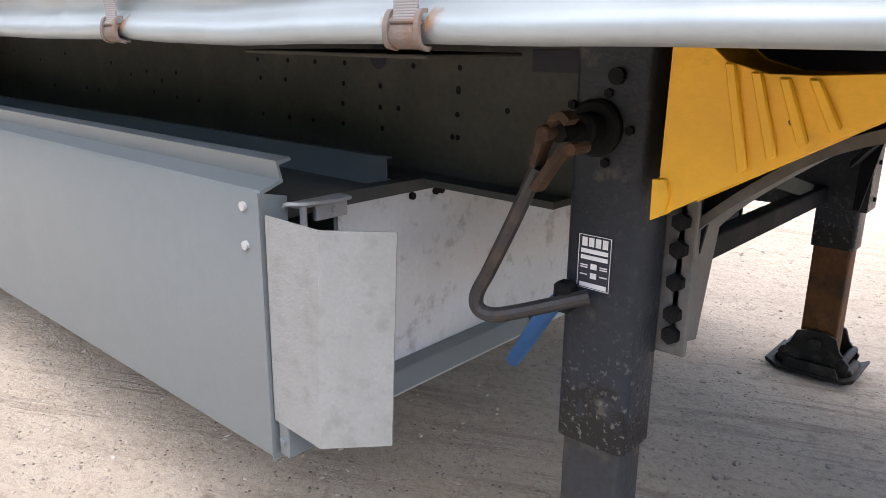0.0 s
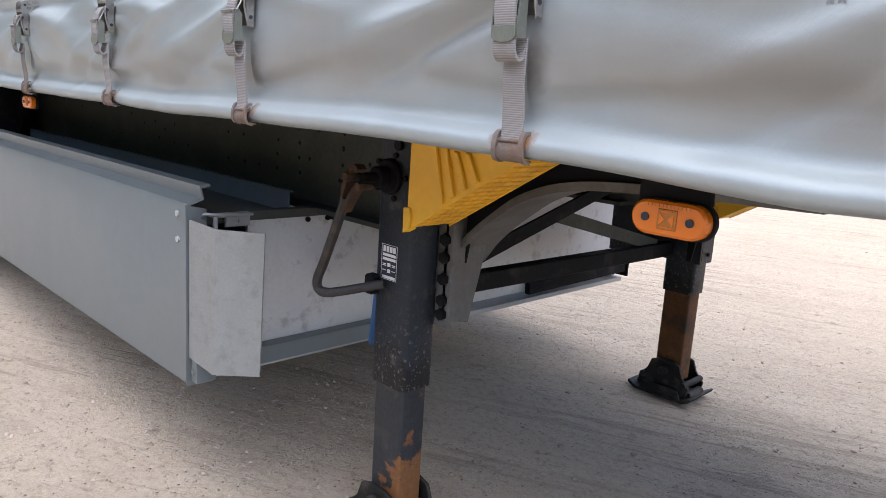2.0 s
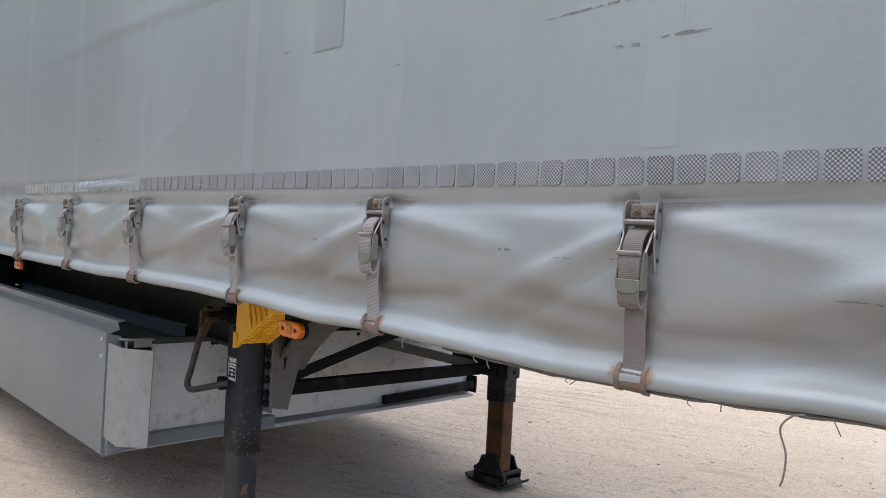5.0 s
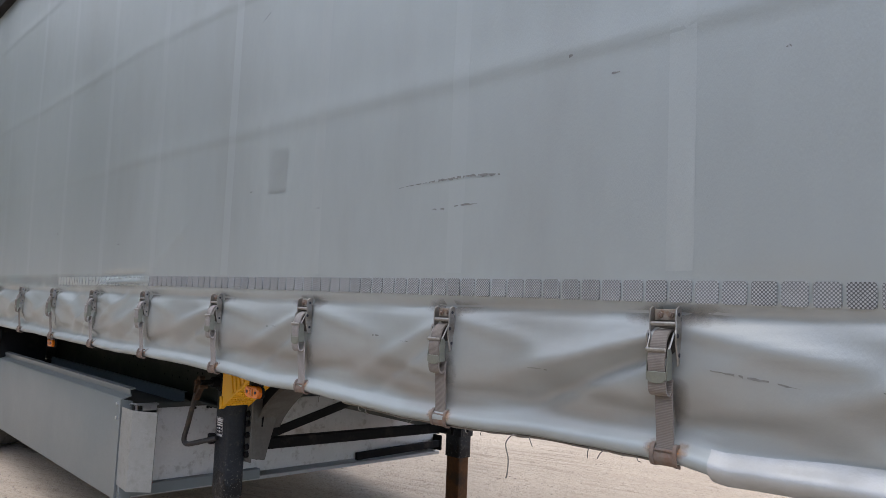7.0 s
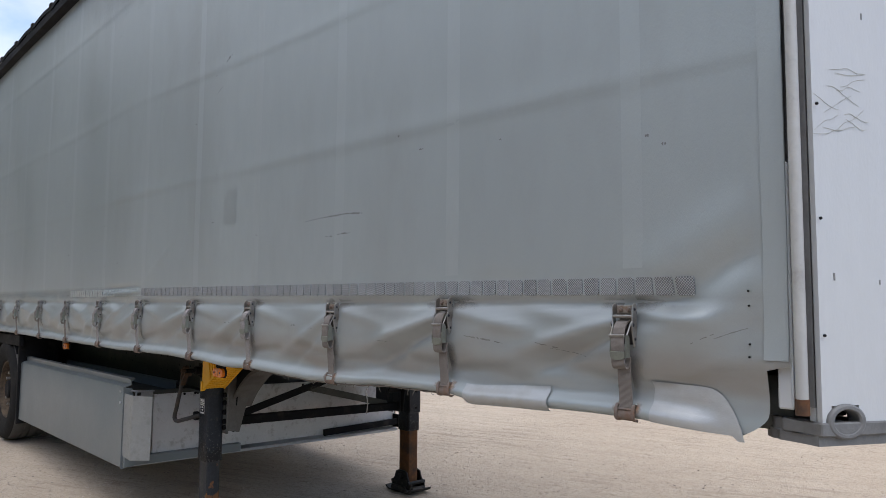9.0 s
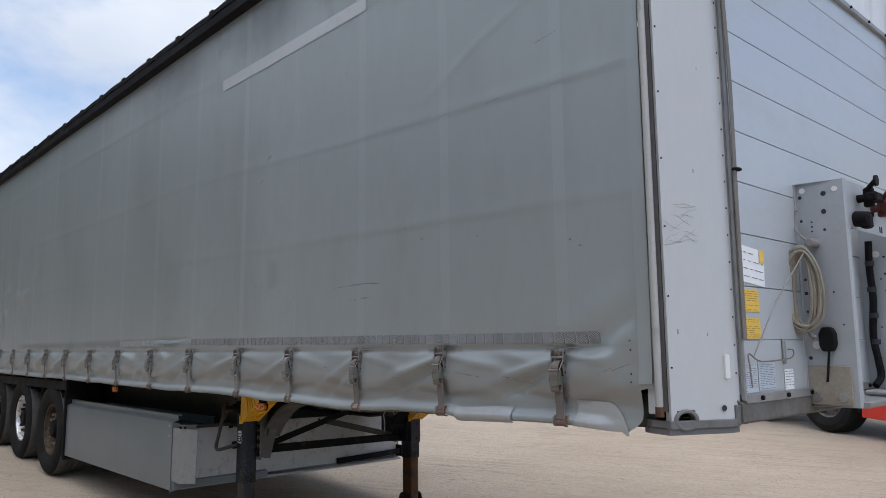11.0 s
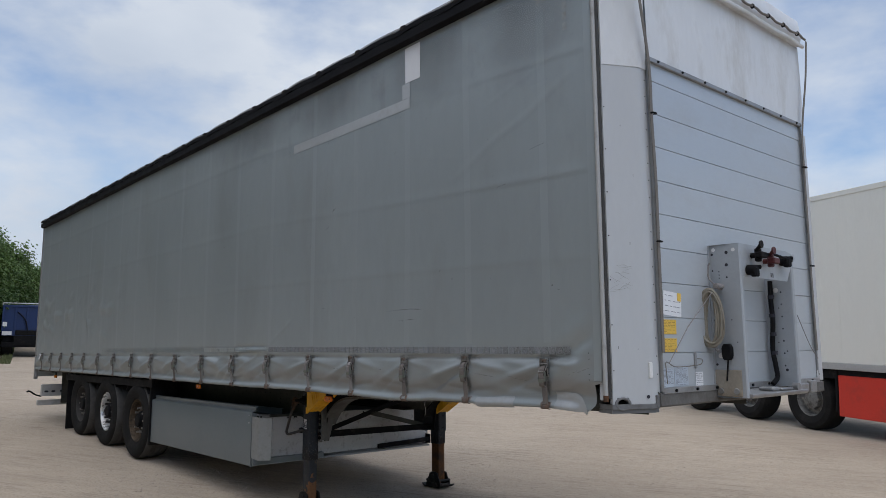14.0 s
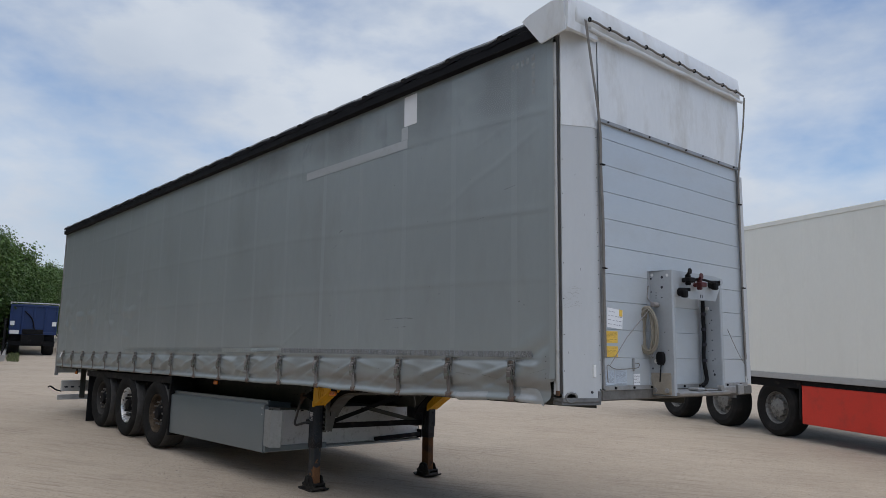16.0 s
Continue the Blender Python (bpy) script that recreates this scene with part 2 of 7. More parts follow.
M["reefer"] = mat("cream_white_box_panel", (0.84, 0.83, 0.76), 0.4, 0.0, 0.03, 0.8, 20, 0.05, 90, (0.72, 0.71, 0.64), 0.35, 1.5, 0.5, 0.75, (1, 1, 0.4))
M["truckblue"] = mat("deep_blue_truck_paint", (0.007, 0.026, 0.105), 0.4, 0.0, 0.15, 2, 30, 0.1, 90)
M["chrome"] = mat("bright_wheel_disc", (0.72, 0.72, 0.71), 0.3, 0.7, 0.1, 12, 90, 0.1, 90, (0.25, 0.22, 0.19), 0.4, 9, 0.55, 0.75)
M["rim_brown"] = mat("dirty_brown_wheel_disc", (0.115, 0.085, 0.058), 0.7, 0.2, 0.25, 12, 90, 0.3, 90, (0.03, 0.024, 0.02), 0.7, 16, 0.45, 0.6, spec=0.2)
M["rim_dark"] = mat("dirty_dark_wheel_disc", (0.06, 0.056, 0.052), 0.7, 0.2, 0.2, 12, 90, 0.3, 90, spec=0.2)
M["nut"] = mat("dusty_wheel_nut", (0.27, 0.25, 0.225), 0.5, 0.5, 0.2, 30, 120, 0.2, 120)
M["bark"] = mat("tree_bark", (0.12, 0.09, 0.065), 0.9, 0.0, 0.25, 6, 40, 0.6, 40)
M["leaf"] = mat("broad_leaves", (0.085, 0.150, 0.032), 0.6, 0.0, 0.3, 0.8, 6)
M["grass"] = mat("dry_grass", (0.13, 0.15, 0.06), 0.9, 0.0, 0.3, 1.5, 20)
M["concrete"] = mat("grey_concrete", (0.36, 0.34, 0.31), 0.85, 0.0, 0.12, 3, 40, 0.4, 60)
M["stone"] = mat("pale_gravel_stone", (0.46, 0.385, 0.32), 0.9, 0.0, 0.45, 9, 60, 0.4, 60)
M["beam"] = mat("grimy_grey_beam", (0.15, 0.145, 0.135), 0.65, 0.1, 0.2, 5, 60, 0.3, 90, (0.075, 0.065, 0.055), 0.7, 6, 0.45, 0.65, spec=0.25)
M["ink_faint"] = mat("faded_print", (0.22, 0.23, 0.26), 0.6, 0.0, 0.2, 40, 120)
M["ink_brown"] = mat("brown_print", (0.42, 0.25, 0.05), 0.6, 0.0, 0.2, 40, 120)
M["handle"] = mat("worn_dusty_steel", (0.050, 0.047, 0.046), 0.5, 0.4, 0.25, 14, 90, 0.3, 90, (0.12, 0.085, 0.06), 0.6, 16, 0.52, 0.7, spec=0.3)
M["foot"] = mat("dusty_black_foot", (0.018, 0.017, 0.016), 0.6, 0.0, 0.3, 12, 80, 0.5, 90, (0.095, 0.08, 0.065), 0.65, 12, 0.5, 0.66, spec=0.25)
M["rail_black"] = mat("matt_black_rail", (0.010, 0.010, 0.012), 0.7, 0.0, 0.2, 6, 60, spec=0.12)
M["lightgrey"] = mat("light_grey_bumper", (0.54, 0.53, 0.51), 0.55, 0.1, 0.1, 4, 50, 0.2, 90, (0.2, 0.18, 0.16), 0.5, 5, 0.5, 0.7)

def ground_material():
    m = bpy.data.materials.new("packed_sandy_gravel")
    m.use_nodes = True
    n, l = m.node_tree.nodes, m.node_tree.links
    b = n["Principled BSDF"]
    b.inputs["Roughness"].default_value = 0.95
    b.inputs["Specular IOR Level"].default_value = 0.2
    co = n.new("ShaderNodeTexCoord")
    def noi(s, d=6.0, r=0.6, vec=None):
        q = n.new("ShaderNodeTexNoise")
        q.inputs["Scale"].default_value, q.inputs["Detail"].default_value, q.inputs["Roughness"].default_value = s, d, r
        l.new(vec or co.outputs["Object"], q.inputs["Vector"])
        return q.outputs[0]
    def ramp(v, lo, hi, a=0.0, c=1.0):
        q = n.new("ShaderNodeMapRange")
        q.inputs[1].default_value, q.inputs[2].default_value, q.inputs[3].default_value, q.inputs[4].default_value = lo, hi, a, c
        l.new(v, q.inputs[0])
        return q.outputs[0]
    def mix(f, a, c):
        q = n.new("ShaderNodeMix"); q.data_type = "RGBA"
        for s, v in ((q.inputs[0], f), (q.inputs[6], a), (q.inputs[7], c)):
            if isinstance(v, (int, float)): s.default_value = v
            elif isinstance(v, tuple): s.default_value = (*v, 1)
            else: l.new(v, s)
        return q.outputs[2]
    # wheel tracks run along the yard
    mp = n.new("ShaderNodeMapping")
    mp.inputs["Scale"].default_value = (0.22, 3.0, 1)
    turn = n.new("ShaderNodeMapping")
    turn.inputs["Rotation"].default_value = (0, 0, radians(-28))
    l.new(co.outputs["Object"], turn.inputs[0]); l.new(turn.outputs[0], mp.inputs[0])
    streak = noi(5.0, 6, 0.7, mp.outputs[0])
    col = mix(ramp(noi(0.35), 0.35, 0.65), (0.435, 0.353, 0.272), (0.528, 0.443, 0.350))
    col = mix(ramp(noi(1.6, 7, 0.65, mp.outputs[0]), 0.42, 0.7, 0, 0.45), col, (0.327, 0.259, 0.195))
    col = mix(ramp(noi(7, 8, 0.7), 0.45, 0.7, 0, 0.5), col, (0.493, 0.430, 0.348))
    col = mix(ramp(noi(38, 6, 0.75), 0.48, 0.64, 0, 0.55), col, (0.268, 0.212, 0.157))
    col = mix(ramp(noi(110, 4, 0.75), 0.48, 0.64, 0, 0.6), col, (0.513, 0.449, 0.367))
    patches = ramp(noi(0.8, 3, 0.5), 0.42, 0.62)
    tread = n.new("ShaderNodeMath"); tread.operation = "MULTIPLY"
    l.new(ramp(streak, 0.52, 0.60, 0, 0.5), tread.inputs[0]); l.new(patches, tread.inputs[1])
    col = mix(tread.outputs[0], col, (0.226, 0.178, 0.136))
    col = mix(ramp(noi(13, 7, 0.75), 0.585, 0.66, 0, 0.6), col, (0.211, 0.167, 0.125))
    fm = n.new("ShaderNodeMapping"); fm.inputs["Scale"].default_value = (0.8, 2.6, 1)
    l.new(turn.outputs[0], fm.inputs[0])
    fleck = n.new("ShaderNodeMath"); fleck.operation = "MULTIPLY"
    l.new(ramp(noi(7.0, 6, 0.72, fm.outputs[0]), 0.58, 0.66), fleck.inputs[0]); l.new(ramp(noi(0.7, 3, 0.6, fm.outputs[0]), 0.44, 0.62, 0.0, 0.55), fleck.inputs[1])
    col = mix(fleck.outputs[0], col, (0.201, 0.159, 0.117))
    vo = n.new("ShaderNodeTexVoronoi"); vo.inputs["Scale"].default_value = 55
    l.new(co.outputs["Object"], vo.inputs["Vector"])
    vs = ramp(vo.outputs["Distance"], 0.12, 0.3, 1.0, 0.0)
    sp = n.new("ShaderNodeSeparateColor"); l.new(vo.outputs["Color"], sp.inputs[0])
    pick = n.new("ShaderNodeMath"); pick.operation = "GREATER_THAN"; pick.inputs[1].default_value = 0.72
    l.new(sp.outputs[0], pick.inputs[0])
    mul = n.new("ShaderNodeMath"); mul.operation = "MULTIPLY"
    l.new(vs, mul.inputs[0]); l.new(pick.outputs[0], mul.inputs[1])
    col = mix(mul.outputs[0], col, mix(sp.outputs[1], (0.187, 0.163, 0.132), (0.427, 0.396, 0.338)))
    l.new(col, b.inputs["Base Color"])
    h1 = n.new("ShaderNodeMath"); h1.operation = "MULTIPLY_ADD"; h1.inputs[1].default_value = 0.8
    h2 = n.new("ShaderNodeMath"); h2.operation = "MULTIPLY_ADD"; h2.inputs[1].default_value = -0.5
    l.new(tread.outputs[0], h2.inputs[0]); l.new(noi(30, 8, 0.75), h2.inputs[2])
    h3 = n.new("ShaderNodeMath"); h3.operation = "MULTIPLY_ADD"; h3.inputs[1].default_value = -0.30
    l.new(fleck.outputs[0], h3.inputs[0]); l.new(h2.outputs[0], h3.inputs[2])
    l.new(mul.outputs[0], h1.inputs[0]); l.new(h3.outputs[0], h1.inputs[2])
    bp = n.new("ShaderNodeBump")
    bp.inputs["Strength"].default_value, bp.inputs["Distance"].default_value = 1.0, 0.013
    l.new(h1.outputs[0], bp.inputs["Height"]); l.new(bp.outputs[0], b.inputs["Normal"])
    return m
M["ground"] = ground_material()

def webbing_material(m):
    """Woven webbing: fine cross ribs with darker grooves between them."""
    n, l = m.node_tree.nodes, m.node_tree.links
    b = n["Principled BSDF"]
    co = n.new("ShaderNodeTexCoord")
    wv = n.new("ShaderNodeTexWave"); wv.bands_direction = "Z"
    wv.inputs["Scale"].default_value, wv.inputs["Distortion"].default_value = 120, 0.3
    l.new(co.outputs["Object"], wv.inputs["Vector"])
    bp = n.new("ShaderNodeBump"); bp.inputs["Strength"].default_value, bp.inputs["Distance"].default_value = 0.4, 0.001
    l.new(wv.outputs["Fac"], bp.inputs["Height"]); l.new(bp.outputs[0], b.inputs["Normal"])
    wv.inputs["Scale"].default_value = 95
    old = b.inputs["Base Color"].links[0].from_socket
    mr = n.new("ShaderNodeMapRange"); mr.inputs[1].default_value, mr.inputs[2].default_value, mr.inputs[3].default_value, mr.inputs[4].default_value = 0.05, 0.45, 0.5, 0.0
    l.new(wv.outputs["Fac"], mr.inputs[0])
    mx = n.new("ShaderNodeMix"); mx.data_type = "RGBA"; mx.inputs[7].default_value = (0.10, 0.085, 0.08, 1)
    l.new(mr.outputs[0], mx.inputs[0]); l.new(old, mx.inputs[6]); l.new(mx.outputs[2], b.inputs["Base Color"])
for key in ("webbing", "webbing_dirty"): webbing_material(M[key])

def leg_wear():
    """Rubbed black paint round the lower end of the outer leg, with bare pale specks."""
    m = M["leg"]
    n, l = m.node_tree.nodes, m.node_tree.links
    b = n["Principled BSDF"]
    old = b.inputs["Base Color"].links[0].from_socket
    co = n.new("ShaderNodeTexCoord")
    sp = n.new("ShaderNodeSeparateXYZ"); l.new(co.outputs["Object"], sp.inputs[0])
    def noi(sc):
        q = n.new("ShaderNodeTexNoise"); q.inputs["Scale"].default_value, q.inputs["Detail"].default_value, q.inputs["Roughness"].default_value = sc, 7, 0.65
        l.new(co.outputs["Object"], q.inputs["Vector"]); return q.outputs[0]
    def mr(v, a, c, lo, hi):
        q = n.new("ShaderNodeMapRange"); q.inputs[1].default_value, q.inputs[2].default_value, q.inputs[3].default_value, q.inputs[4].default_value = a, c, lo, hi
        l.new(v, q.inputs[0]); return q.outputs[0]
    edge = n.new("ShaderNodeMath"); edge.operation = "ADD"
    l.new(mr(sp.outputs[2], 0.56, 0.74, 0.22, -0.30), edge.inputs[0]); l.new(noi(16), edge.inputs[1])
    mx = n.new("ShaderNodeMix"); mx.data_type = "RGBA"
    l.new(mr(edge.outputs[0], 0.50, 0.54, 0, 0.9), mx.inputs[0]); l.new(old, mx.inputs[6]); mx.inputs[7].default_value = (0.011, 0.010, 0.010, 1)
    sk = n.new("ShaderNodeMix"); sk.data_type = "RGBA"
    low = n.new("ShaderNodeMath"); low.operation = "MULTIPLY"
    l.new(mr(noi(75), 0.57, 0.64, 0, 0.85), low.inputs[0]); l.new(mr(sp.outputs[2], 0.62, 0.80, 1.0, 0.12), low.inputs[1]); l.new(low.outputs[0], sk.inputs[0]); l.new(mx.outputs[2], sk.inputs[6]); sk.inputs[7].default_value = (0.14, 0.135, 0.125, 1)
    l.new(sk.outputs[2], b.inputs["Base Color"])
leg_wear()

def inner_tube_material():
    """Dark painted tube that rusts from its lower front corner upwards."""
    m = mat("rusting_dark_tube", (0.026, 0.029, 0.034), 0.45, 0.0, 0.3, 8, 70, 0.3, 90, (0.075, 0.065, 0.055), 0.6, 14, 0.52, 0.66, spec=0.35)
    n, l = m.node_tree.nodes, m.node_tree.links
    b = n["Principled BSDF"]
    old = b.inputs["Base Color"].links[0].from_socket
    co = n.new("ShaderNodeTexCoord")
    sp = n.new("ShaderNodeSeparateXYZ"); l.new(co.outputs["Object"], sp.inputs[0])
    no = n.new("ShaderNodeTexNoise"); no.inputs["Scale"].default_value, no.inputs["Detail"].default_value = 22, 7
    l.new(co.outputs["Object"], no.inputs["Vector"])
    total = no.outputs[0]
    for ax, a, c, lo, hi in ((2, 0.15, 0.42, 0.30, -0.30), (0, -4.21, -4.10, -0.32, 0.16)):
        r = n.new("ShaderNodeMapRange"); r.inputs[1].default_value, r.inputs[2].default_value, r.inputs[3].default_value, r.inputs[4].default_value = a, c, lo, hi
        l.new(sp.outputs[ax], r.inputs[0])
        ad = n.new("ShaderNodeMath"); ad.operation = "ADD"
        l.new(total, ad.inputs[0]); l.new(r.outputs[0], ad.inputs[1]); total = ad.outputs[0]
    r = n.new("ShaderNodeMapRange"); r.inputs[1].default_value, r.inputs[2].default_value = 0.50, 0.56
    l.new(total, r.inputs[0])
    n2 = n.new("ShaderNodeTexNoise"); n2.inputs["Scale"].default_value, n2.inputs["Detail"].default_value = 60, 5
    l.new(co.outputs["Object"], n2.inputs["Vector"])
    ru = n.new("ShaderNodeMix"); ru.data_type = "RGBA"; ru.inputs[6].default_value, ru.inputs[7].default_value = (0.10, 0.045, 0.022, 1), (0.27, 0.115, 0.04, 1)
    l.new(n2.outputs[0], ru.inputs[0])
    mx = n.new("ShaderNodeMix"); mx.data_type = "RGBA"
    l.new(r.outputs[0], mx.inputs[0]); l.new(old, mx.inputs[6]); l.new(ru.outputs[2], mx.inputs[7])
    l.new(mx.outputs[2], b.inputs["Base Color"])
    return m
M["inner_tube"] = inner_tube_material()

def film_and_ground_tint():
    """Brown film and painted-in ground reflection on the lower part of the curtain, in drifting bands above the hem and
    along the tuck.
    """
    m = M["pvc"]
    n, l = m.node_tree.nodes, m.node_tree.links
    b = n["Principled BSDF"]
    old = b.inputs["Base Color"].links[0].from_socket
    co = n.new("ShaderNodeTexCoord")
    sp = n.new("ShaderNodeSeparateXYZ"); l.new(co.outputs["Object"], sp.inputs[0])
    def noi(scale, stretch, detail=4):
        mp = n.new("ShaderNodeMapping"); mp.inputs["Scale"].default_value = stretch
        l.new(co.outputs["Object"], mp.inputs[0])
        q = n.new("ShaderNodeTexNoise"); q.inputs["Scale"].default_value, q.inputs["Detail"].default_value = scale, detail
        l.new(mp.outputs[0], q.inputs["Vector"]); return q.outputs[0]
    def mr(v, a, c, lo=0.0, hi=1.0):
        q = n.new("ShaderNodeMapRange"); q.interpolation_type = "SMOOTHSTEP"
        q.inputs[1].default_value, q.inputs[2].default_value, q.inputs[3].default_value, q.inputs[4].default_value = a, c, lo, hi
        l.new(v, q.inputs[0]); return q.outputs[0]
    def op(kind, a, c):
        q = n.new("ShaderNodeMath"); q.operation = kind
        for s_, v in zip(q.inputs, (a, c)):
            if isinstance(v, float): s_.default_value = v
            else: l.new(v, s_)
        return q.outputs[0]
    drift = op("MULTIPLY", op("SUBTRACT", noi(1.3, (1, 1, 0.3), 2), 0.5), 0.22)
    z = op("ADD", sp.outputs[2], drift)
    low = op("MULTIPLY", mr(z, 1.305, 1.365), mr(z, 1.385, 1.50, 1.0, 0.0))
    # the tuck band puts the crease's shade into the colour
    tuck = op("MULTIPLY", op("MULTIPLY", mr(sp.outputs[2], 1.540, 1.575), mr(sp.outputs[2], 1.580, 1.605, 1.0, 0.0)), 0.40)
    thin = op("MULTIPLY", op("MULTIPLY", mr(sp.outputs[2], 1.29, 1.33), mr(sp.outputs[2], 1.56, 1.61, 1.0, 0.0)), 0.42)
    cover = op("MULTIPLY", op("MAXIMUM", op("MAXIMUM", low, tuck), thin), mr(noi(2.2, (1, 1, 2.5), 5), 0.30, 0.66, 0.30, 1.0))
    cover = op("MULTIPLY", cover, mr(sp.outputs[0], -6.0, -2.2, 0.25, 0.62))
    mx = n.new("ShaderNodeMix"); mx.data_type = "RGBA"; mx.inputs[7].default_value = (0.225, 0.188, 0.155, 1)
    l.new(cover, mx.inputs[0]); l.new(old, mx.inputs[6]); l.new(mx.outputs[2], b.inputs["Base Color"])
film_and_ground_tint()

def stain_material(name, colour, scale, lo, hi, most):
    """A stain with ragged edges: the cover fades with noise and towards the sheet's rim."""
    m = bpy.data.materials.new(name)
    m.use_nodes = True
    n, l = m.node_tree.nodes, m.node_tree.links
    b = n["Principled BSDF"]
    b.inputs["Base Color"].default_value, b.inputs["Roughness"].default_value = (*colour, 1), 0.7
    co = n.new("ShaderNodeTexCoord")
    no = n.new("ShaderNodeTexNoise"); no.inputs["Scale"].default_value, no.inputs["Detail"].default_value = scale, 6
    l.new(co.outputs["Object"], no.inputs["Vector"])
    at = n.new("ShaderNodeAttribute"); at.attribute_name = "cover"
    ad = n.new("ShaderNodeMath"); ad.operation = "ADD"
    l.new(no.outputs[0], ad.inputs[0]); l.new(at.outputs["Fac"], ad.inputs[1])
    ra = n.new("ShaderNodeMapRange"); ra.inputs[1].default_value, ra.inputs[2].default_value, ra.inputs[4].default_value = 1 + lo, 1 + hi, most
    l.new(ad.outputs[0], ra.inputs[0]); l.new(ra.outputs[0], b.inputs["Alpha"])
    return m
M["rust_stain"] = stain_material("rust_stain", (0.36, 0.17, 0.06), 60, -0.25, 0.45, 0.75)
M["soot"] = stain_material("dark_rain_grime", (0.15, 0.15, 0.145), 4, -0.5, 0.55, 0.30)
M["moss"] = stain_material("grey_green_film", (0.16, 0.18, 0.155), 9, -0.7, 0.3, 0.22)
M["grime"] = stain_material("dark_grime", (0.16, 0.13, 0.10), 25, -0.25, 0.5, 0.55)

def tape_material():
    """Retro-reflective film: a honeycomb of pale cells on grey."""
    m = bpy.data.materials.new("honeycomb_reflective_film")
    m.use_nodes = True
    n, l = m.node_tree.nodes, m.node_tree.links
    b = n["Principled BSDF"]
    b.inputs["Roughness"].default_value, b.inputs["Metallic"].default_value = 0.5, 0.0
    co = n.new("ShaderNodeTexCoord")
    sp = n.new("ShaderNodeSeparateXYZ"); l.new(co.outputs["Object"], sp.inputs[0])
    cells = []
    for k in (0.0, 0.5):
        cb = n.new("ShaderNodeCombineXYZ")
        for i, ax in ((0, 0), (1, 2)):
            q = n.new("ShaderNodeMath"); q.operation = "MULTIPLY_ADD"
            q.inputs[1].default_value, q.inputs[2].default_value = 135, k
            l.new(sp.outputs[ax], q.inputs[0]); l.new(q.outputs[0], cb.inputs[i])
        vo = n.new("ShaderNodeTexVoronoi"); vo.voronoi_dimensions = "2D"
        vo.inputs["Scale"].default_value, vo.inputs["Randomness"].default_value = 1.0, 0.0
        l.new(cb.outputs[0], vo.inputs["Vector"])
        cells.append(vo.outputs["Distance"])
    lowest = n.new("ShaderNodeMath"); lowest.operation = "MINIMUM"
    l.new(cells[0], lowest.inputs[0]); l.new(cells[1], lowest.inputs[1])
    ra = n.new("ShaderNodeMapRange"); ra.inputs[1].default_value, ra.inputs[2].default_value, ra.inputs[3].default_value, ra.inputs[4].default_value = 0.20, 0.34, 1.0, 0.0
    l.new(lowest.outputs[0], ra.inputs[0])
    oi = n.new("ShaderNodeObjectInfo")
    dk = n.new("ShaderNodeMix"); dk.data_type = "RGBA"
    dk.inputs[6].default_value, dk.inputs[7].default_value = (0.055, 0.06, 0.066, 1), (0.12, 0.128, 0.136, 1)
    l.new(oi.outputs["Random"], dk.inputs[0])
    no = n.new("ShaderNodeTexNoise"); no.inputs["Scale"].default_value = 45; no.inputs["Detail"].default_value = 4
    l.new(co.outputs["Object"], no.inputs["Vector"])
    lt = n.new("ShaderNodeMix"); lt.data_type = "RGBA"
    lt.inputs[6].default_value, lt.inputs[7].default_value = (0.24, 0.255, 0.265, 1), (0.42, 0.44, 0.45, 1)
    l.new(no.outputs[0], lt.inputs[0])
    mx = n.new("ShaderNodeMix"); mx.data_type = "RGBA"
    l.new(ra.outputs[0], mx.inputs[0]); l.new(dk.outputs[2], mx.inputs[6]); l.new(lt.outputs[2], mx.inputs[7])
    l.new(mx.outputs[2], b.inputs["Base Color"])
    return m
M["tape"] = tape_material()

# ---- mesh helpers ----
def finish(bm, smooth=32):
    bmesh.ops.recalc_face_normals(bm, faces=bm.faces)
    if smooth:
        for fc in bm.faces: fc.smooth = True
        for e in bm.edges:
            if len(e.link_faces) == 2 and e.calc_face_angle(0) > radians(smooth): e.smooth = False
    return bm

def part(name, bm, material, parent=None, label="", smooth=32):
    finish(bm, smooth)
    me = bpy.data.meshes.new(name)
    bm.to_mesh(me); bm.free()
    ob = new(name, me)
    for q in (material if isinstance(material, (list, tuple)) else [material]): me.materials.append(M[q])
    ob.parent = parent
    if label: ob["label"] = label
    return ob

def again(ob, parent, m=None, name=None):
    """One more object on the same mesh."""
    o = new(name or ob.name.split(".")[0], ob.data)
    o.parent = parent
    if m is not None: o.matrix_basis = m
    if "label" in ob: o["label"] = ob["label"]
    return o

def spread(name, bm, material, parent, places, label=""):
    """The same small piece at many places: separate objects on one mesh. Places are points or poses."""
    first = None
    for p in places:
        m = p if isinstance(p, Matrix) else Matrix.Translation(p)
        if first is None:
            first = part(name, bm, material, parent, label)
            first.matrix_basis = m
        else: again(first, parent, m)

def disc(r, d, n=8):
    """A small round head of radius r that stands d out along the x axis."""
    b = bm_(); cyl(b, (0, 0, 0), (d, 0, 0), r, n)
    return b

def thing(name, label, category, m=None, group="", kind=""):
    e = new(name)
    e.empty_display_size = 0.2
    if m is not None: e.matrix_basis = m
    return tagged(e, label, category, group, kind)

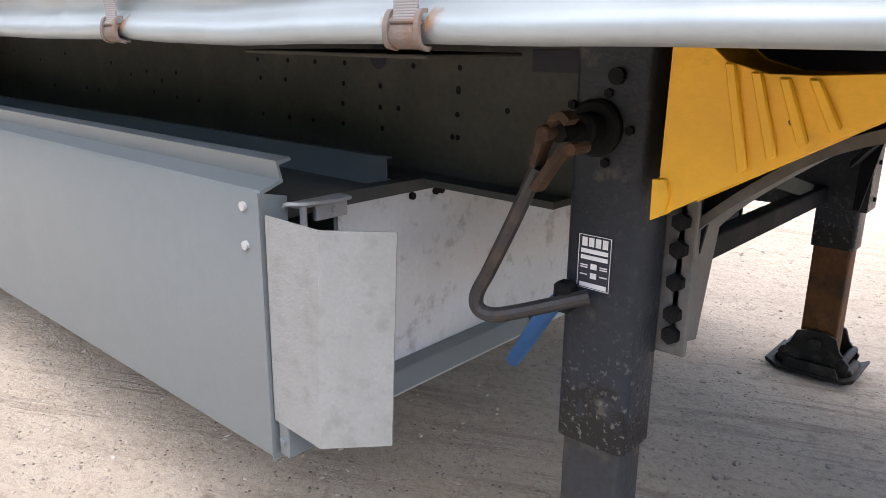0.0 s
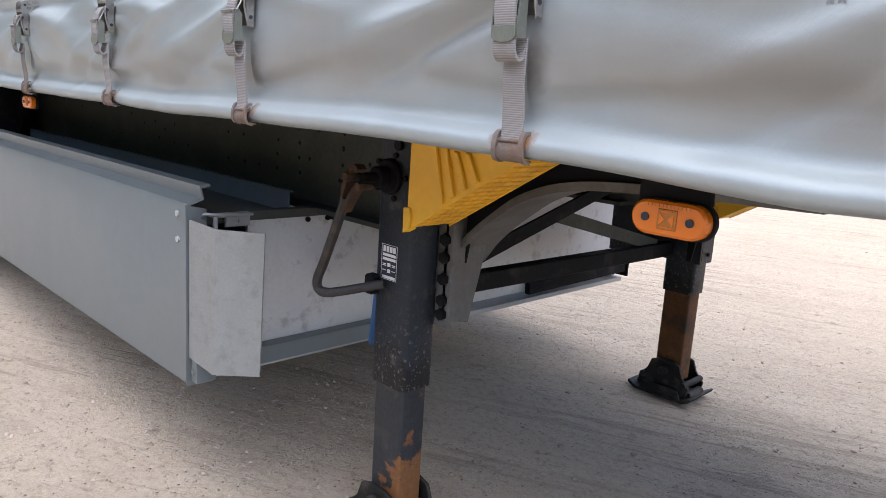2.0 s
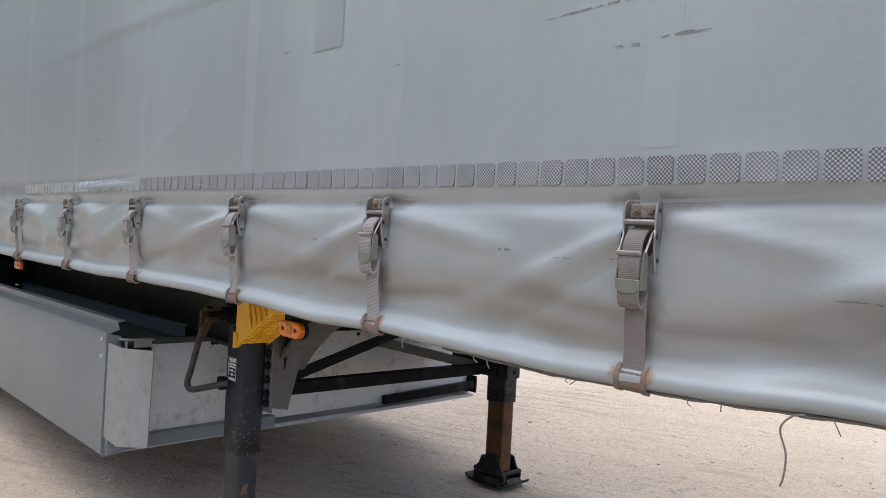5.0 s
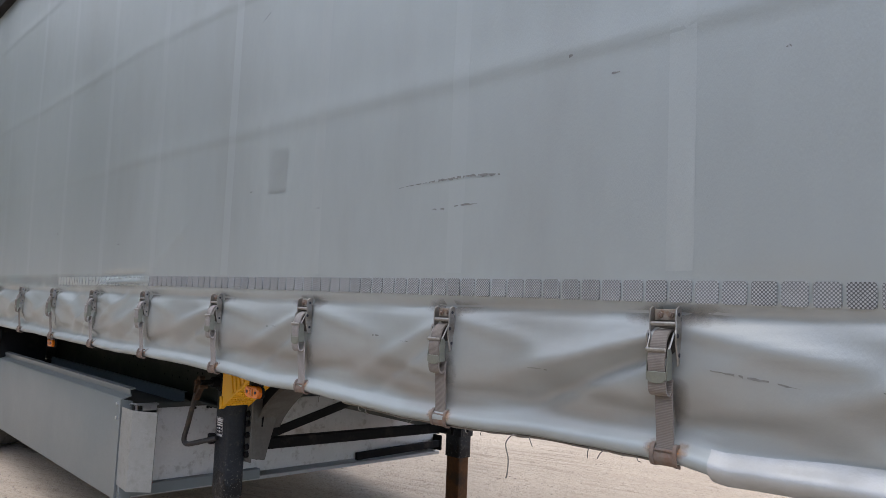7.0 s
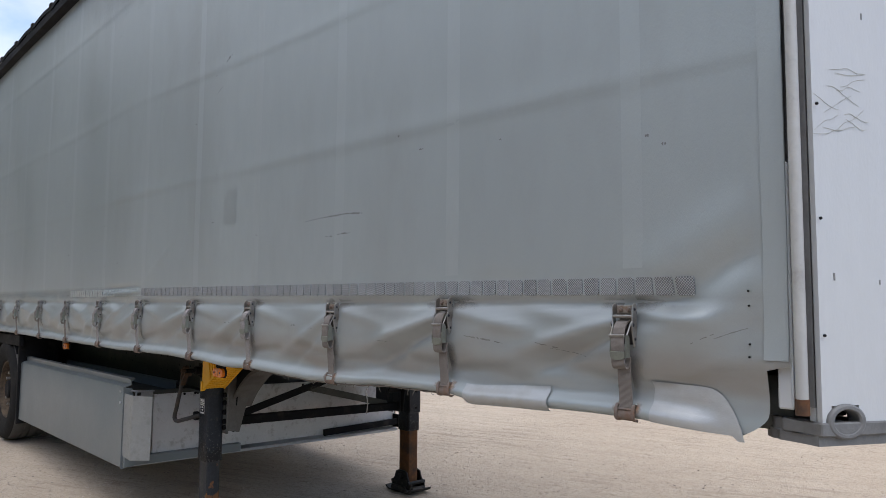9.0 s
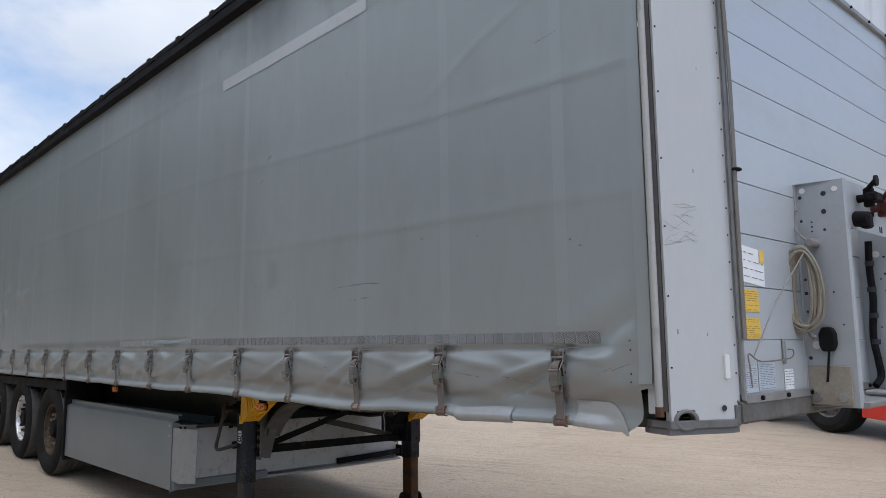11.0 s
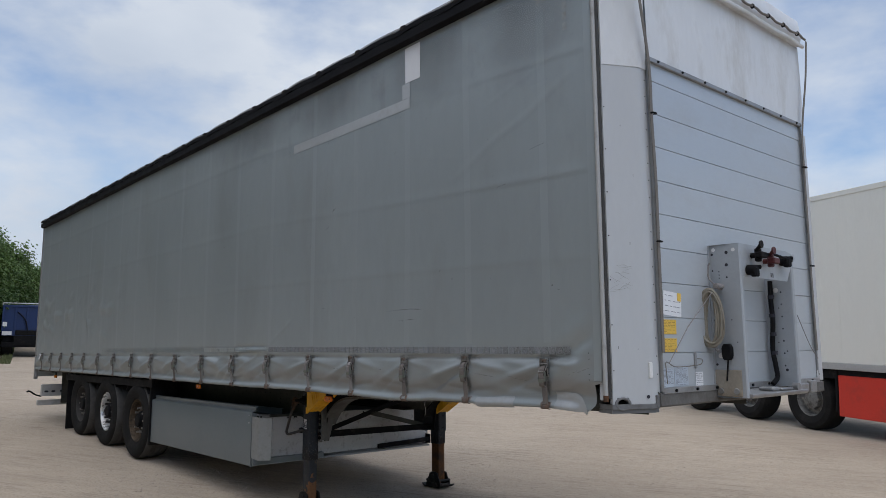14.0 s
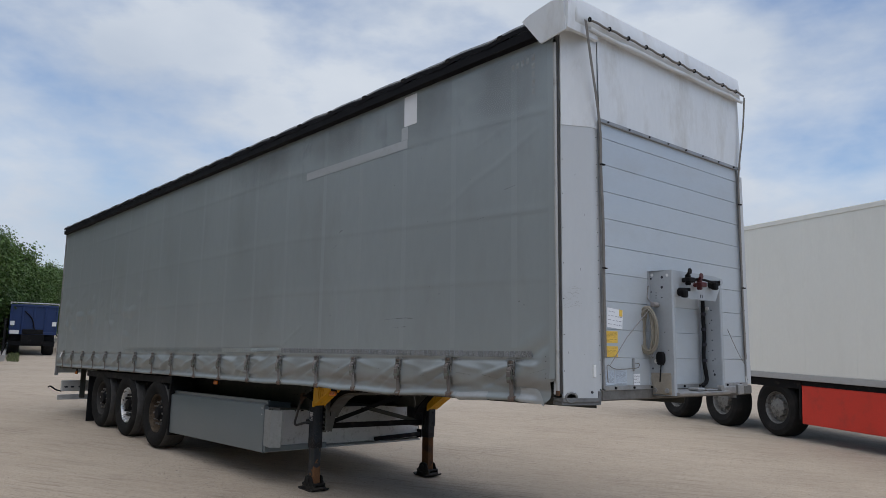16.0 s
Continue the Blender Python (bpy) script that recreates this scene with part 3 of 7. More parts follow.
def bx(bm, x0, x1, y0, y1, z0, z1, bev=0.0, m=None, seg=1):
    d = bmesh.new()
    bmesh.ops.create_cube(d, size=1)
    for v in d.verts: v.co = Vector((x0 + (v.co.x + .5) * (x1 - x0), y0 + (v.co.y + .5) * (y1 - y0), z0 + (v.co.z + .5) * (z1 - z0)))
    if bev: bmesh.ops.bevel(d, geom=d.edges[:], offset=bev, segments=seg, affect="EDGES", profile=0.7)
    return merge(bm, d, m)

def merge(bm, d, m=None):
    if m is not None: d.transform(m)
    vs = [bm.verts.new(v.co) for v in d.verts]
    d.verts.index_update()
    for fc in d.faces:
        try: bm.faces.new([vs[v.index] for v in fc.verts]).material_index = fc.material_index
        except ValueError: pass
    d.free()
    return bm

def prism(bm, pts, axis, a, b, bev=0.0, m=None):
    """A polygon pulled along an axis. pts are the two other coordinates, in the order of x, y, z."""
    d = bmesh.new()
    def at(p, v):
        return Vector((v, p[0], p[1])) if axis == "x" else Vector((p[0], v, p[1])) if axis == "y" else Vector((p[0], p[1], v))
    lo, hi = [d.verts.new(at(p, a)) for p in pts], [d.verts.new(at(p, b)) for p in pts]
    k = len(pts)
    d.faces.new(lo[::-1]); d.faces.new(hi)
    for i in range(k): d.faces.new((lo[i], lo[(i + 1) % k], hi[(i + 1) % k], hi[i]))
    bmesh.ops.recalc_face_normals(d, faces=d.faces)
    if bev: bmesh.ops.bevel(d, geom=d.edges[:], offset=bev, segments=1, affect="EDGES")
    return merge(bm, d, m)

def cyl(bm, p, q, r, seg=16, r2=None, bev=0.0):
    p, q = Vector(p), Vector(q)
    d = bmesh.new()
    bmesh.ops.create_cone(d, cap_ends=True, segments=seg, radius1=r, radius2=r if r2 is None else r2, depth=(q - p).length)
    if bev:
        es = [e for e in d.edges if len(e.link_faces) == 2 and any(len(fc.verts) > 4 for fc in e.link_faces)]
        bmesh.ops.bevel(d, geom=es, offset=bev, segments=1, affect="EDGES")
    m = Matrix.Translation((p + q) / 2) @ (q - p).to_track_quat("Z", "Y").to_matrix().to_4x4()
    return merge(bm, d, m)

def tube(bm, pts, r, seg=8, closed=False):
    """A round bar along a line of points."""
    pts = [Vector(p) for p in pts]
    rings, up = [], None
    k = len(pts)
    for i, p in enumerate(pts):
        d = (pts[(i + 1) % k if closed else min(i + 1, k - 1)] - pts[(i - 1) % k if closed else max(i - 1, 0)]).normalized()
        if up is None: up = d.orthogonal().normalized()
        up = (up - d * up.dot(d)).normalized()
        s = d.cross(up)
        rr = r[i] if isinstance(r, (list, tuple)) else r
        rings.append([bm.verts.new(p + (up * math.cos(a) + s * math.sin(a)) * rr) for a in (2 * math.pi * j / seg for j in range(seg))])
    for i in range(k if closed else k - 1):
        A, B = rings[i], rings[(i + 1) % k]
        for j in range(seg): bm.faces.new((A[j], A[(j + 1) % seg], B[(j + 1) % seg], B[j]))
    if not closed:
        bm.faces.new(rings[0][::-1]); bm.faces.new(rings[-1])
    return bm

def curve(pts, per=8):
    """A smooth line through the points."""
    P = [Vector(p) for p in pts]
    P = [P[0] * 2 - P[1]] + P + [P[-1] * 2 - P[-2]]
    out = []
    for i in range(1, len(P) - 2):
        a, b, c, d = P[i - 1:i + 3]
        for j in range(per):
            t = j / per
            out.append(0.5 * (2 * b + (c - a) * t + (2 * a - 5 * b + 4 * c - d) * t * t + (3 * b - a - 3 * c + d) * t ** 3))
    return out + [P[-2]]

def ribbon(bm, pts, w, th, side=(1, 0, 0)):
    """A flat band of width w and thickness th along a line of points, wide along side."""
    pts, side = [Vector(p) for p in pts], Vector(side).normalized()
    rows = []
    for i, p in enumerate(pts):
        d = (pts[min(i + 1, len(pts) - 1)] - pts[max(i - 1, 0)]).normalized()
        nn = d.cross(side).normalized() * th / 2
        rows.append([bm.verts.new(p + s * side * w / 2 + k * nn) for s, k in ((-1, -1), (1, -1), (1, 1), (-1, 1))])
    for A, B in zip(rows, rows[1:]):
        for j in range(4): bm.faces.new((A[j], A[(j + 1) % 4], B[(j + 1) % 4], B[j]))
    bm.faces.new(rows[0][::-1]); bm.faces.new(rows[-1])
    return bm

def lathe(bm, prof, seg=48, m=None):
    """A profile of (radius, height) turned about the y axis."""
    d = bmesh.new()
    rings = [[d.verts.new((r * math.cos(a), y, r * math.sin(a))) for a in (2 * math.pi * j / seg for j in range(seg))] for r, y in prof]
    for A, B in zip(rings, rings[1:]):
        for j in range(seg): d.faces.new((A[j], A[(j + 1) % seg], B[(j + 1) % seg], B[j]))
    return merge(bm, d, m)

def bm_():
    return bmesh.new()

def grid(bm, us, vs, fn):
    rows = [[bm.verts.new(fn(u, v)) for u in us] for v in vs]
    for A, B in zip(rows, rows[1:]):
        for j in range(len(us) - 1): bm.faces.new((A[j], A[j + 1], B[j + 1], B[j]))
    return bm

def nz(x, y=0.0, z=0.0):
    return noise.noise(Vector((x, y, z)))

def sm(a, b, x):
    t = min(max((x - a) / (b - a), 0.0), 1.0)
    return t * t * (3 - 2 * t)

def bump1(x, c, w):
    return math.exp(-((x - c) / w) ** 2)

# ---- ground ----
def ground_z(x, y):
    near = 1 - sm(25, 60, math.hypot(x + 4, y))
    return near * (0.030 * nz(x * 0.35, y * 0.35) + 0.008 * nz(x * 1.7, y * 1.7, 4) + 0.004 * nz(x * 5, y * 5, 9)) - 0.012 * near

def build_ground():
    bm = bm_()
    def axis(c, fine, n, grow):
        out, s, v = [0.0], fine, 0.0
        for i in range(n):
            v += s
            out.append(v)
            if i > n * 0.55: s *= grow
        return [c - q for q in out[:0:-1]] + [c + q for q in out]
    xs, ys = axis(-3.0, 0.09, 170, 1.13), axis(1.0, 0.09, 150, 1.14)
    grid(bm, xs, ys, lambda x, y: Vector((x, y, ground_z(x, y))))
    ob = part("ground", bm, "ground", None, "", 60)
    tagged(ob, "pale sandy gravel yard with wheel tracks", "ground", kind="structure")
build_ground()

def build_stones():
    rnd = random.Random(7)
    verts, faces = [], []
    base = bm_()
    bmesh.ops.create_icosphere(base, subdivisions=1, radius=1)
    base.verts.index_update()
    bv, bf = [v.co.copy() for v in base.verts], [[v.index for v in fc.verts] for fc in base.faces]
    base.free()
    for i in range(8600):
        x, y = rnd.uniform(-12, 3.5), rnd.uniform(-2.6, 7.5)
        if i % 3 == 0: x, y = rnd.uniform(-7.5, -2.0), rnd.uniform(-0.6, 4.5)
        if i % 5 == 1: x, y = rnd.uniform(-14, 2.5), rnd.uniform(-7.0, -2.0)
        if i >= 7000: x, y = rnd.uniform(-6.8, -3.2), rnd.uniform(-0.9, 1.2)
        s = 0.003 + 0.008 * rnd.random() ** (4 if i < 7000 else 2.5)
        if rnd.random() < 0.012: s *= 1.35
        c = Vector((x, y, ground_z(x, y) + s * 0.15))
        sc, r = (rnd.uniform(0.8, 1.4), rnd.uniform(0.7, 1.1), rnd.uniform(0.45, 0.75)), rnd.uniform(0, 6.3)
        k = len(verts)
        for v in bv:
            q = v * (1 + 0.25 * nz(v.x * 2 + i, v.y * 2, v.z * 2))
            q = Vector((q.x * sc[0], q.y * sc[1], q.z * sc[2])) * s
            verts.append((c.x + q.x * math.cos(r) - q.y * math.sin(r), c.y + q.x * math.sin(r) + q.y * math.cos(r), c.z + q.z))
        faces += [[j + k for j in fc] for fc in bf]
    me = bpy.data.meshes.new("gravel")
    me.from_pydata(verts, [], faces)
    me.materials.append(M["stone"])
    tagged(new("gravel", me), "small loose stones scattered on the yard", "gravel", kind="stuff")
build_stones()

# ---- the curtain-sided semi-trailer ----
trailer = thing("semi_trailer", "grey curtain-sided semi-trailer parked on its landing legs", "trailer", LEAN)
LENGTH, WIDTH = 13.6, 2.55
STRAPS = [-0.593, -1.312, -2.002, -2.717, -3.400, -4.19, -4.96, -5.75, -6.54, -7.34, -8.10, -8.86, -9.61, -10.35, -11.04, -11.71, -12.38, -13.02]

def between(x):
    """The straps on either side of x, and how far x lies from one to the other."""
    a = max([s for s in STRAPS if s <= x] or [-13.7]); b = min([s for s in STRAPS if s > x] or [-0.05])
    return a, b, (x - a) / max(b - a, 1e-3)

def hem_z(x):
    """Height of the curtain's lower edge, which dips a little between the straps."""
    a, b, u = between(x)
    base = float(np.interp(x, [-13.5, -11, -8, -6.5, -4.5, -3.35, -2.97, -2.7, -2.2, -1.33, -1.2, -0.88, -0.58, -0.38], [1.305, 1.295, 1.282, 1.268, 1.264, 1.263, 1.252, 1.259, 1.243, 1.268, 1.250, 1.264, 1.266, 1.258]))
    sag = math.sin(math.pi * u) if 0 < u < 1 else 0.0
    return base + sag * (0.010 * nz(x * 0.9, 3.3) - 0.002) + 0.004 * nz(x * 4.0, 7.7)

SKIRT_Z = [1.255, 1.268, 1.280, 1.292, 1.304, 1.314, 1.325, 1.340, 1.358, 1.378, 1.400, 1.425, 1.46, 1.50, 1.54, 1.562, 1.574, 1.588, 1.61, 1.64, 1.70]
SKIRT_Y = [0.010, -0.008, -0.016, -0.017, -0.008, 0.004, 0.010, 0.011, 0.005, -0.001, -0.005, -0.0075, -0.0075, -0.0055, -0.001, 0.003, 0.0055, 0.0015, -0.0005, 0.000, 0.000]
def smooth_step_table(z, zs, ys):
    i = min(max(int(np.searchsorted(zs, z)) - 1, 0), len(zs) - 2)
    t = min(max((z - zs[i]) / (zs[i + 1] - zs[i]), 0.0), 1.0)
    m0 = (ys[i + 1] - ys[max(i - 1, 0)]) / (zs[i + 1] - zs[max(i - 1, 0)]) * (zs[i + 1] - zs[i])
    m1 = (ys[min(i + 2, len(zs) - 1)] - ys[i]) / (zs[min(i + 2, len(zs) - 1)] - zs[i]) * (zs[i + 1] - zs[i])
    return (2 * t ** 3 - 3 * t * t + 1) * ys[i] + (t ** 3 - 2 * t * t + t) * m0 + (3 * t * t - 2 * t ** 3) * ys[i + 1] + (t ** 3 - t * t) * m1

def curtain_y(x, z):
    """Depth of the curtain; below zero is outwards."""
    a, b, u = between(x)
    span = math.sin(math.pi * u) ** 0.6 if 0 < u < 1 else 0.0
    y = 0.012 * nz(x * 0.45, z * 0.5, 1.0) * sm(-0.15, -0.6, x) + 0.003 * nz(x * 1.6, z * 1.1, 2.0)
    # battens inside press through as level ridges
    for c, rise, w, hgt in ((2.165, 0.024, 0.022, 0.007), (2.685, 0.045, 0.018, 0.006), (3.46, 0.043, 0.018, 0.006)):
        dzb = z - (c + rise * min(-x, 4.5) + 0.015 * nz(x * 0.4, c))
        y -= 0.40 * hgt * bump1(dzb, 0.0, w * (2.6 if dzb > 0 else 0.55)) * (0.75 + 0.6 * nz(x * 0.8, c * 3))
    # a diagonal crease at the front top
    dx, dz = x + 0.90, z - 3.10
    y -= 0.0014 * bump1(dx * -0.39 + dz * 0.92 + 0.02 * nz(dx * 3), 0.0, 0.022) * (1 - sm(0.45, 0.75, abs(dx * 0.92 + dz * 0.39)))
    for cx, cz, sl, ln, hh in ((-0.75, 3.42, 0.30, 0.5, 0.0030), (-1.6, 3.05, -0.22, 0.4, 0.0022), (-3.4, 3.2, 0.5, 0.45, 0.0025), (-2.9, 2.45, -0.35, 0.3, 0.0018), (-5.2, 2.9, 0.28, 0.6, 0.0025), (-0.6, 2.5, 0.9, 0.25, 0.0022)):
        if abs(x - cx) < ln: y -= 0.3 * hh * bump1(z - cz - sl * (x - cx), 0.0, 0.012) * (1 - sm(0.3, 1.0, abs(x - cx) / ln))
    # dents at the rear
    y -= 0.045 * sm(-8.2, -9.6, x) * bump1(z, 2.20, 0.45) * max(0.0, nz(x * 3.4, z * 4.6, 6.0) - 0.1)
    if z < 1.72:
        # the skirt: pulled in along the buckles, a bulge that tucks under, then the hem roll
        n1, n2 = nz(x * 0.9, 5.5), nz(x * 1.7, 9.1)
        h = hem_z(x)
        zz = z - (h - 1.268) * (1 - sm(1.33, 1.55, z))
        warp = 0.018 * n1 + 0.010 * n2
        mid = sm(1.325, 1.37, zz)
        prof = smooth_step_table(zz + warp * mid * sm(1.60, 1.52, zz), SKIRT_Z, SKIRT_Y)
        amp = 1.0 if mid == 0 else 1.0 + mid * (0.55 * n2 + 0.45 * n1 + 0.25 * (span - 0.5))
        y += prof * amp * (1 - 0.85 * sm(-0.44, -0.33, x))
        # pressed in behind the buckles
        for e in (a, b):
            if e in STRAPS: y += 0.009 * bump1(x, e - 0.018, 0.045) * bump1(z, 1.52, 0.07)
        # sharp tuck that runs from buckle to buckle
        y += 0.005 * bump1(z, 1.574 + 0.02 * n1 * span, 0.010 + 0.008 * span) * (1 - 0.55 * span) * (1 - sm(-0.44, -0.33, x))
        # tension folds that fan out from the buckles, longer towards the rear
        flat = 1 - sm(-0.44, -0.33, x)
        q = b - x
        if b in STRAPS and 0 < q < 0.62:
            k = (0.9 + 0.9 * nz(b * 3.7, 1.5)) * sm(0.0, 0.05, q) * flat
            r = 0.30 + 0.35 * nz(b * 2.3, 8.1)
            y -= 0.019 * k * bump1(z, 1.540 - r * q, 0.012 + 0.040 * q) * (1 - sm(0.22, 0.6, q))
            y += 0.016 * k * bump1(z, 1.505 - (r + 0.12) * q, 0.011 + 0.038 * q) * (1 - sm(0.2, 0.55, q))
            y += 0.013 * bump1(z, 1.350 + (0.10 + 0.15 * nz(b * 6.1, 4.0)) * q, 0.010 + 0.045 * q) * (1 - sm(0.12, 0.5, q)) * sm(0.0, 0.04, q) * flat
            y += 0.006 * bump1(z, 1.574 - 0.03 * q, 0.009 + 0.02 * q) * (1 - sm(0.1, 0.45, q)) * flat
        q = x - a
        if a in STRAPS and 0 < q < 0.5:
            k = (0.8 + 0.8 * nz(a * 5.1, 2.5)) * sm(0.0, 0.05, q) * flat
            y -= 0.014 * k * bump1(z, 1.545 - (0.14 + 0.2 * nz(a * 4.1)) * q, 0.012 + 0.045 * q) * (1 - sm(0.2, 0.5, q))
            y += 0.012 * bump1(z, 1.345 + (0.08 + 0.15 * nz(a * 5.3, 6.0)) * q, 0.010 + 0.04 * q) * (1 - sm(0.1, 0.42, q)) * sm(0.0, 0.04, q) * flat
            y += 0.006 * bump1(z, 1.572, 0.009 + 0.02 * q) * (1 - sm(0.12, 0.5, q)) * flat
        lively = 0.32 + 1.55 * sm(-4.2, -5.0, x) * sm(-11.0, -8.0, x) + 0.55 * sm(-2.2, -1.2, x)
        y -= 0.014 * nz(x * 3.2 + z * 3.0, z * 7.0, 3.0) * lively * sm(1.70, 1.60, z) * mid
        # sharp crests of small creases
        crest = 1 - 2.4 * abs(nz(x * 2.1 + z * 2.2, z * 6.0, 11.0))
        if crest > 0: y -= 0.007 * crest * crest * lively * mid * sm(1.62, 1.54, z)
        y -= 0.005 * nz(x * 9, z * 5, 4.0) * (1 - mid)
    # a lens-shaped pocket in the tape, and a flat fold that runs down from it across the skirt
    u = (x + 4.58) / 0.42
    if abs(u) < 1:
        w = 1 - u * u
        y -= 0.020 * w * bump1(z, 1.632 + 0.008 * u, 0.016)
        y += 0.010 * w * bump1(z, 1.672 + 0.004 * u, 0.014)
    dx, dz = x + 4.66, z - 1.50
    if abs(dx) < 0.45: y -= 0.009 * bump1(dz * 0.93 - dx * 0.37, 0.0, 0.016) * (1 - sm(0.18, 0.30, abs(dx * 0.93 + dz * 0.37)))
    for cz, hh in ((1.535, 0.008), (1.490, 0.007), (1.425, 0.006)):
        y -= hh * bump1(x, -5.0, 0.28) * bump1(z - 0.10 * (x + 5.0), cz, 0.016)
    # a straight crease that climbs from the end of the tape
    dx, dz = x + 4.01, z - 1.787
    y -= 0.004 * bump1(dz * 0.894 - dx * 0.447, 0.0, 0.014) * (1 - sm(0.20, 0.32, abs(dx * 0.894 + dz * 0.447)))
    # folds gathered towards the front lower corner
    cf = sm(-0.9, -0.25, x) * sm(2.05, 1.60, z) * sm(1.30, 1.36, z)
    if cf > 0:
        y -= 0.014 * cf * sm(-0.20, -0.36, x) * (bump1(z - 0.55 * (x + 0.55), 1.66, 0.07) + bump1(z - 0.50 * (x + 0.5), 1.48, 0.06) - bump1(z - 0.52 * (x + 0.5), 1.57, 0.04))
    return y + 0.018

def curtain_pt(x, z, off=0.0):
    return Vector((x, curtain_y(x, z) - off, z))

X_FRONT, X_REAR = -0.182, -13.56
def build_curtain():
    bm = bm_()
    xs = list(np.arange(X_REAR, -6.0, 0.04)) + list(np.arange(-6.0, X_FRONT, 0.018)) + [X_FRONT]
    zs = [0.0, 0.006, 0.012, 0.018, 0.024, 0.031, 0.038, 0.045, 0.052] + list(np.arange(0.065, 0.44, 0.013)) + list(np.arange(0.45, 2.80, 0.016))
    top = zs[-1]
    rows = []
    for v in zs:
        row = []
        for x in xs:
            h = hem_z(x)
            z = h + v * (4.085 - h) / top
            if v < 0.055: z = h + v
            xx = x
            if x > -0.42:
                # the lower front corner hangs loose, cut back and rounded
                lim = X_FRONT if z > 1.425 else -0.235 - 0.075 * max(0.0, (1.32 - z) / 0.065) ** 2
                xx = -0.42 + (x + 0.42) * (lim + 0.42) / (X_FRONT + 0.42)
            p = curtain_pt(xx, z)
            if v == 0.0: p.y += 0.012
            row.append(bm.verts.new(p))
        rows.append(row)
    for A, B in zip(rows, rows[1:]):
        for j in range(len(xs) - 1): bm.faces.new((A[j], A[j + 1], B[j + 1], B[j]))
    # turned-under lip of the hem
    lip = [bm.verts.new(v.co + Vector((0, 0.03, 0.012))) for v in rows[0]]
    for j in range(len(xs) - 1): bm.faces.new((lip[j], lip[j + 1], rows[0][j + 1], rows[0][j]))
    return part("side_curtain", bm, "pvc", trailer, "silver-grey tarpaulin side curtain with creased skirt", 180)
curtain = build_curtain()

def sheet_on_curtain(name, x0, x1, z0, z1, material, off=0.003, label="", shape=None, nx=None, nzv=None):
    """A thin sheet that lies on the curtain."""
    bm = bm_()
    us = np.linspace(0, 1, nx or max(2, int((x1 - x0) / 0.03) + 1))
    vs = np.linspace(0, 1, nzv or max(2, int((z1 - z0) / 0.03) + 1))
    def fn(u, v):
        x, z = x0 + u * (x1 - x0), z0 + v * (z1 - z0)
        if shape: x, z = shape(u, v, x, z)
        return curtain_pt(x, z, off)
    grid(bm, us, vs, fn)
    return part(name, bm, material, curtain, label, 180)

for s in STRAPS:
    sheet_on_curtain("reinforcement_band", s - 0.032, s + 0.032, 1.665, 4.03, "pvc_seam", 0.0006)
def tape_square(x):
    r, w = 0.006, 0.0245
    c = x
    bm = bm_()
    pts = []
    for cx, cz, a0 in ((w - r, w - r, 0), (-w + r, w - r, 90), (-w + r, -w + r, 180), (w - r, -w + r, 270)):
        for a in (0, 45, 90): pts.append((c + cx + r * math.cos(radians(a0 + a)), 1.6115 + 0.007 * min(-x, 4.0) + (cz + r * math.sin(radians(a0 + a))) * 0.98))
    front = [bm.verts.new(curtain_pt(px, pz, 0.0035)) for px, pz in pts]
    back = [bm.verts.new(curtain_pt(px, pz, 0.0)) for px, pz in pts]
    bm.faces.new(front)
    for i in range(len(pts)): bm.faces.new((front[i], back[i], back[(i + 1) % len(pts)], front[(i + 1) % len(pts)]))
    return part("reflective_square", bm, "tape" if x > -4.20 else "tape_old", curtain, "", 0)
x = -0.444
while x > -5.78:
    tape_square(x)
    x -= 0.0575

def stain(name, x0, x1, z0, z1, material, off=0.0012, cx=0.5, cz=0.5, step=0.012, band=False):
    """A stain on the curtain, densest at (cx, cz) of its extent and fading to its rim."""
    bm = bm_()
    lay = bm.verts.layers.float.new("cover")
    us, vs = np.linspace(0, 1, max(6, int((x1 - x0) / step))), np.linspace(0, 1, max(6, int((z1 - z0) / step)))
    rows = []
    for v in vs:
        row = []
        for u in us:
            q = bm.verts.new(curtain_pt(x0 + u * (x1 - x0), z0 + v * (z1 - z0), off))
            du, dv = (u - cx) / (1 - cx if u > cx else max(cx, 1e-3)) if 0 < cx < 1 else (u if cx == 0 else 1 - u), (v - cz) / (1 - cz if v > cz else cz)
            if band: du = max(0.0, (abs(u - 0.5) - 0.40) / 0.10)
            q[lay] = 1.0 - min(1.0, math.hypot(du, dv)) ** 1.2
            row.append(q)
        rows.append(row)
    for A, B in zip(rows, rows[1:]):
        for j in range(len(us) - 1): bm.faces.new((A[j], A[j + 1], B[j + 1], B[j]))
    return part(name, bm, material, curtain, "", 180)
for i, sx in enumerate(STRAPS[:9]):
    sx -= 0.018
    h = hem_z(sx)
    k = 0.7 + 0.6 * abs(nz(i * 3.3))
    stain("rust_stain", sx + 0.026, sx + 0.026 + 0.035 * k, h + 0.002, h + 0.052, "rust_stain", cx=0)
    stain("rust_stain", sx - 0.026 - 0.035 * k, sx - 0.026, h + 0.002, h + 0.052, "rust_stain", cx=1)
    # buckle grime, with the shade of the tuck and beside the strap painted in
    stain("grime", sx + 0.02, sx + 0.02 + 0.20 * k, 1.54, 1.60, "grime", cx=0)
    stain("grime", sx - 0.02 - 0.16 * k, sx - 0.02, 1.54, 1.60, "grime", cx=1)
    stain("grime", sx + 0.012, sx + 0.012 + 0.055, 1.32, 1.47, "grime", cx=0)

# grey-green strip where the tape has come off
stain("tape_residue", -9.5, -4.2, 1.598, 1.685, "moss", 0.0025, 0.5, 0.5, 0.011, band=True)

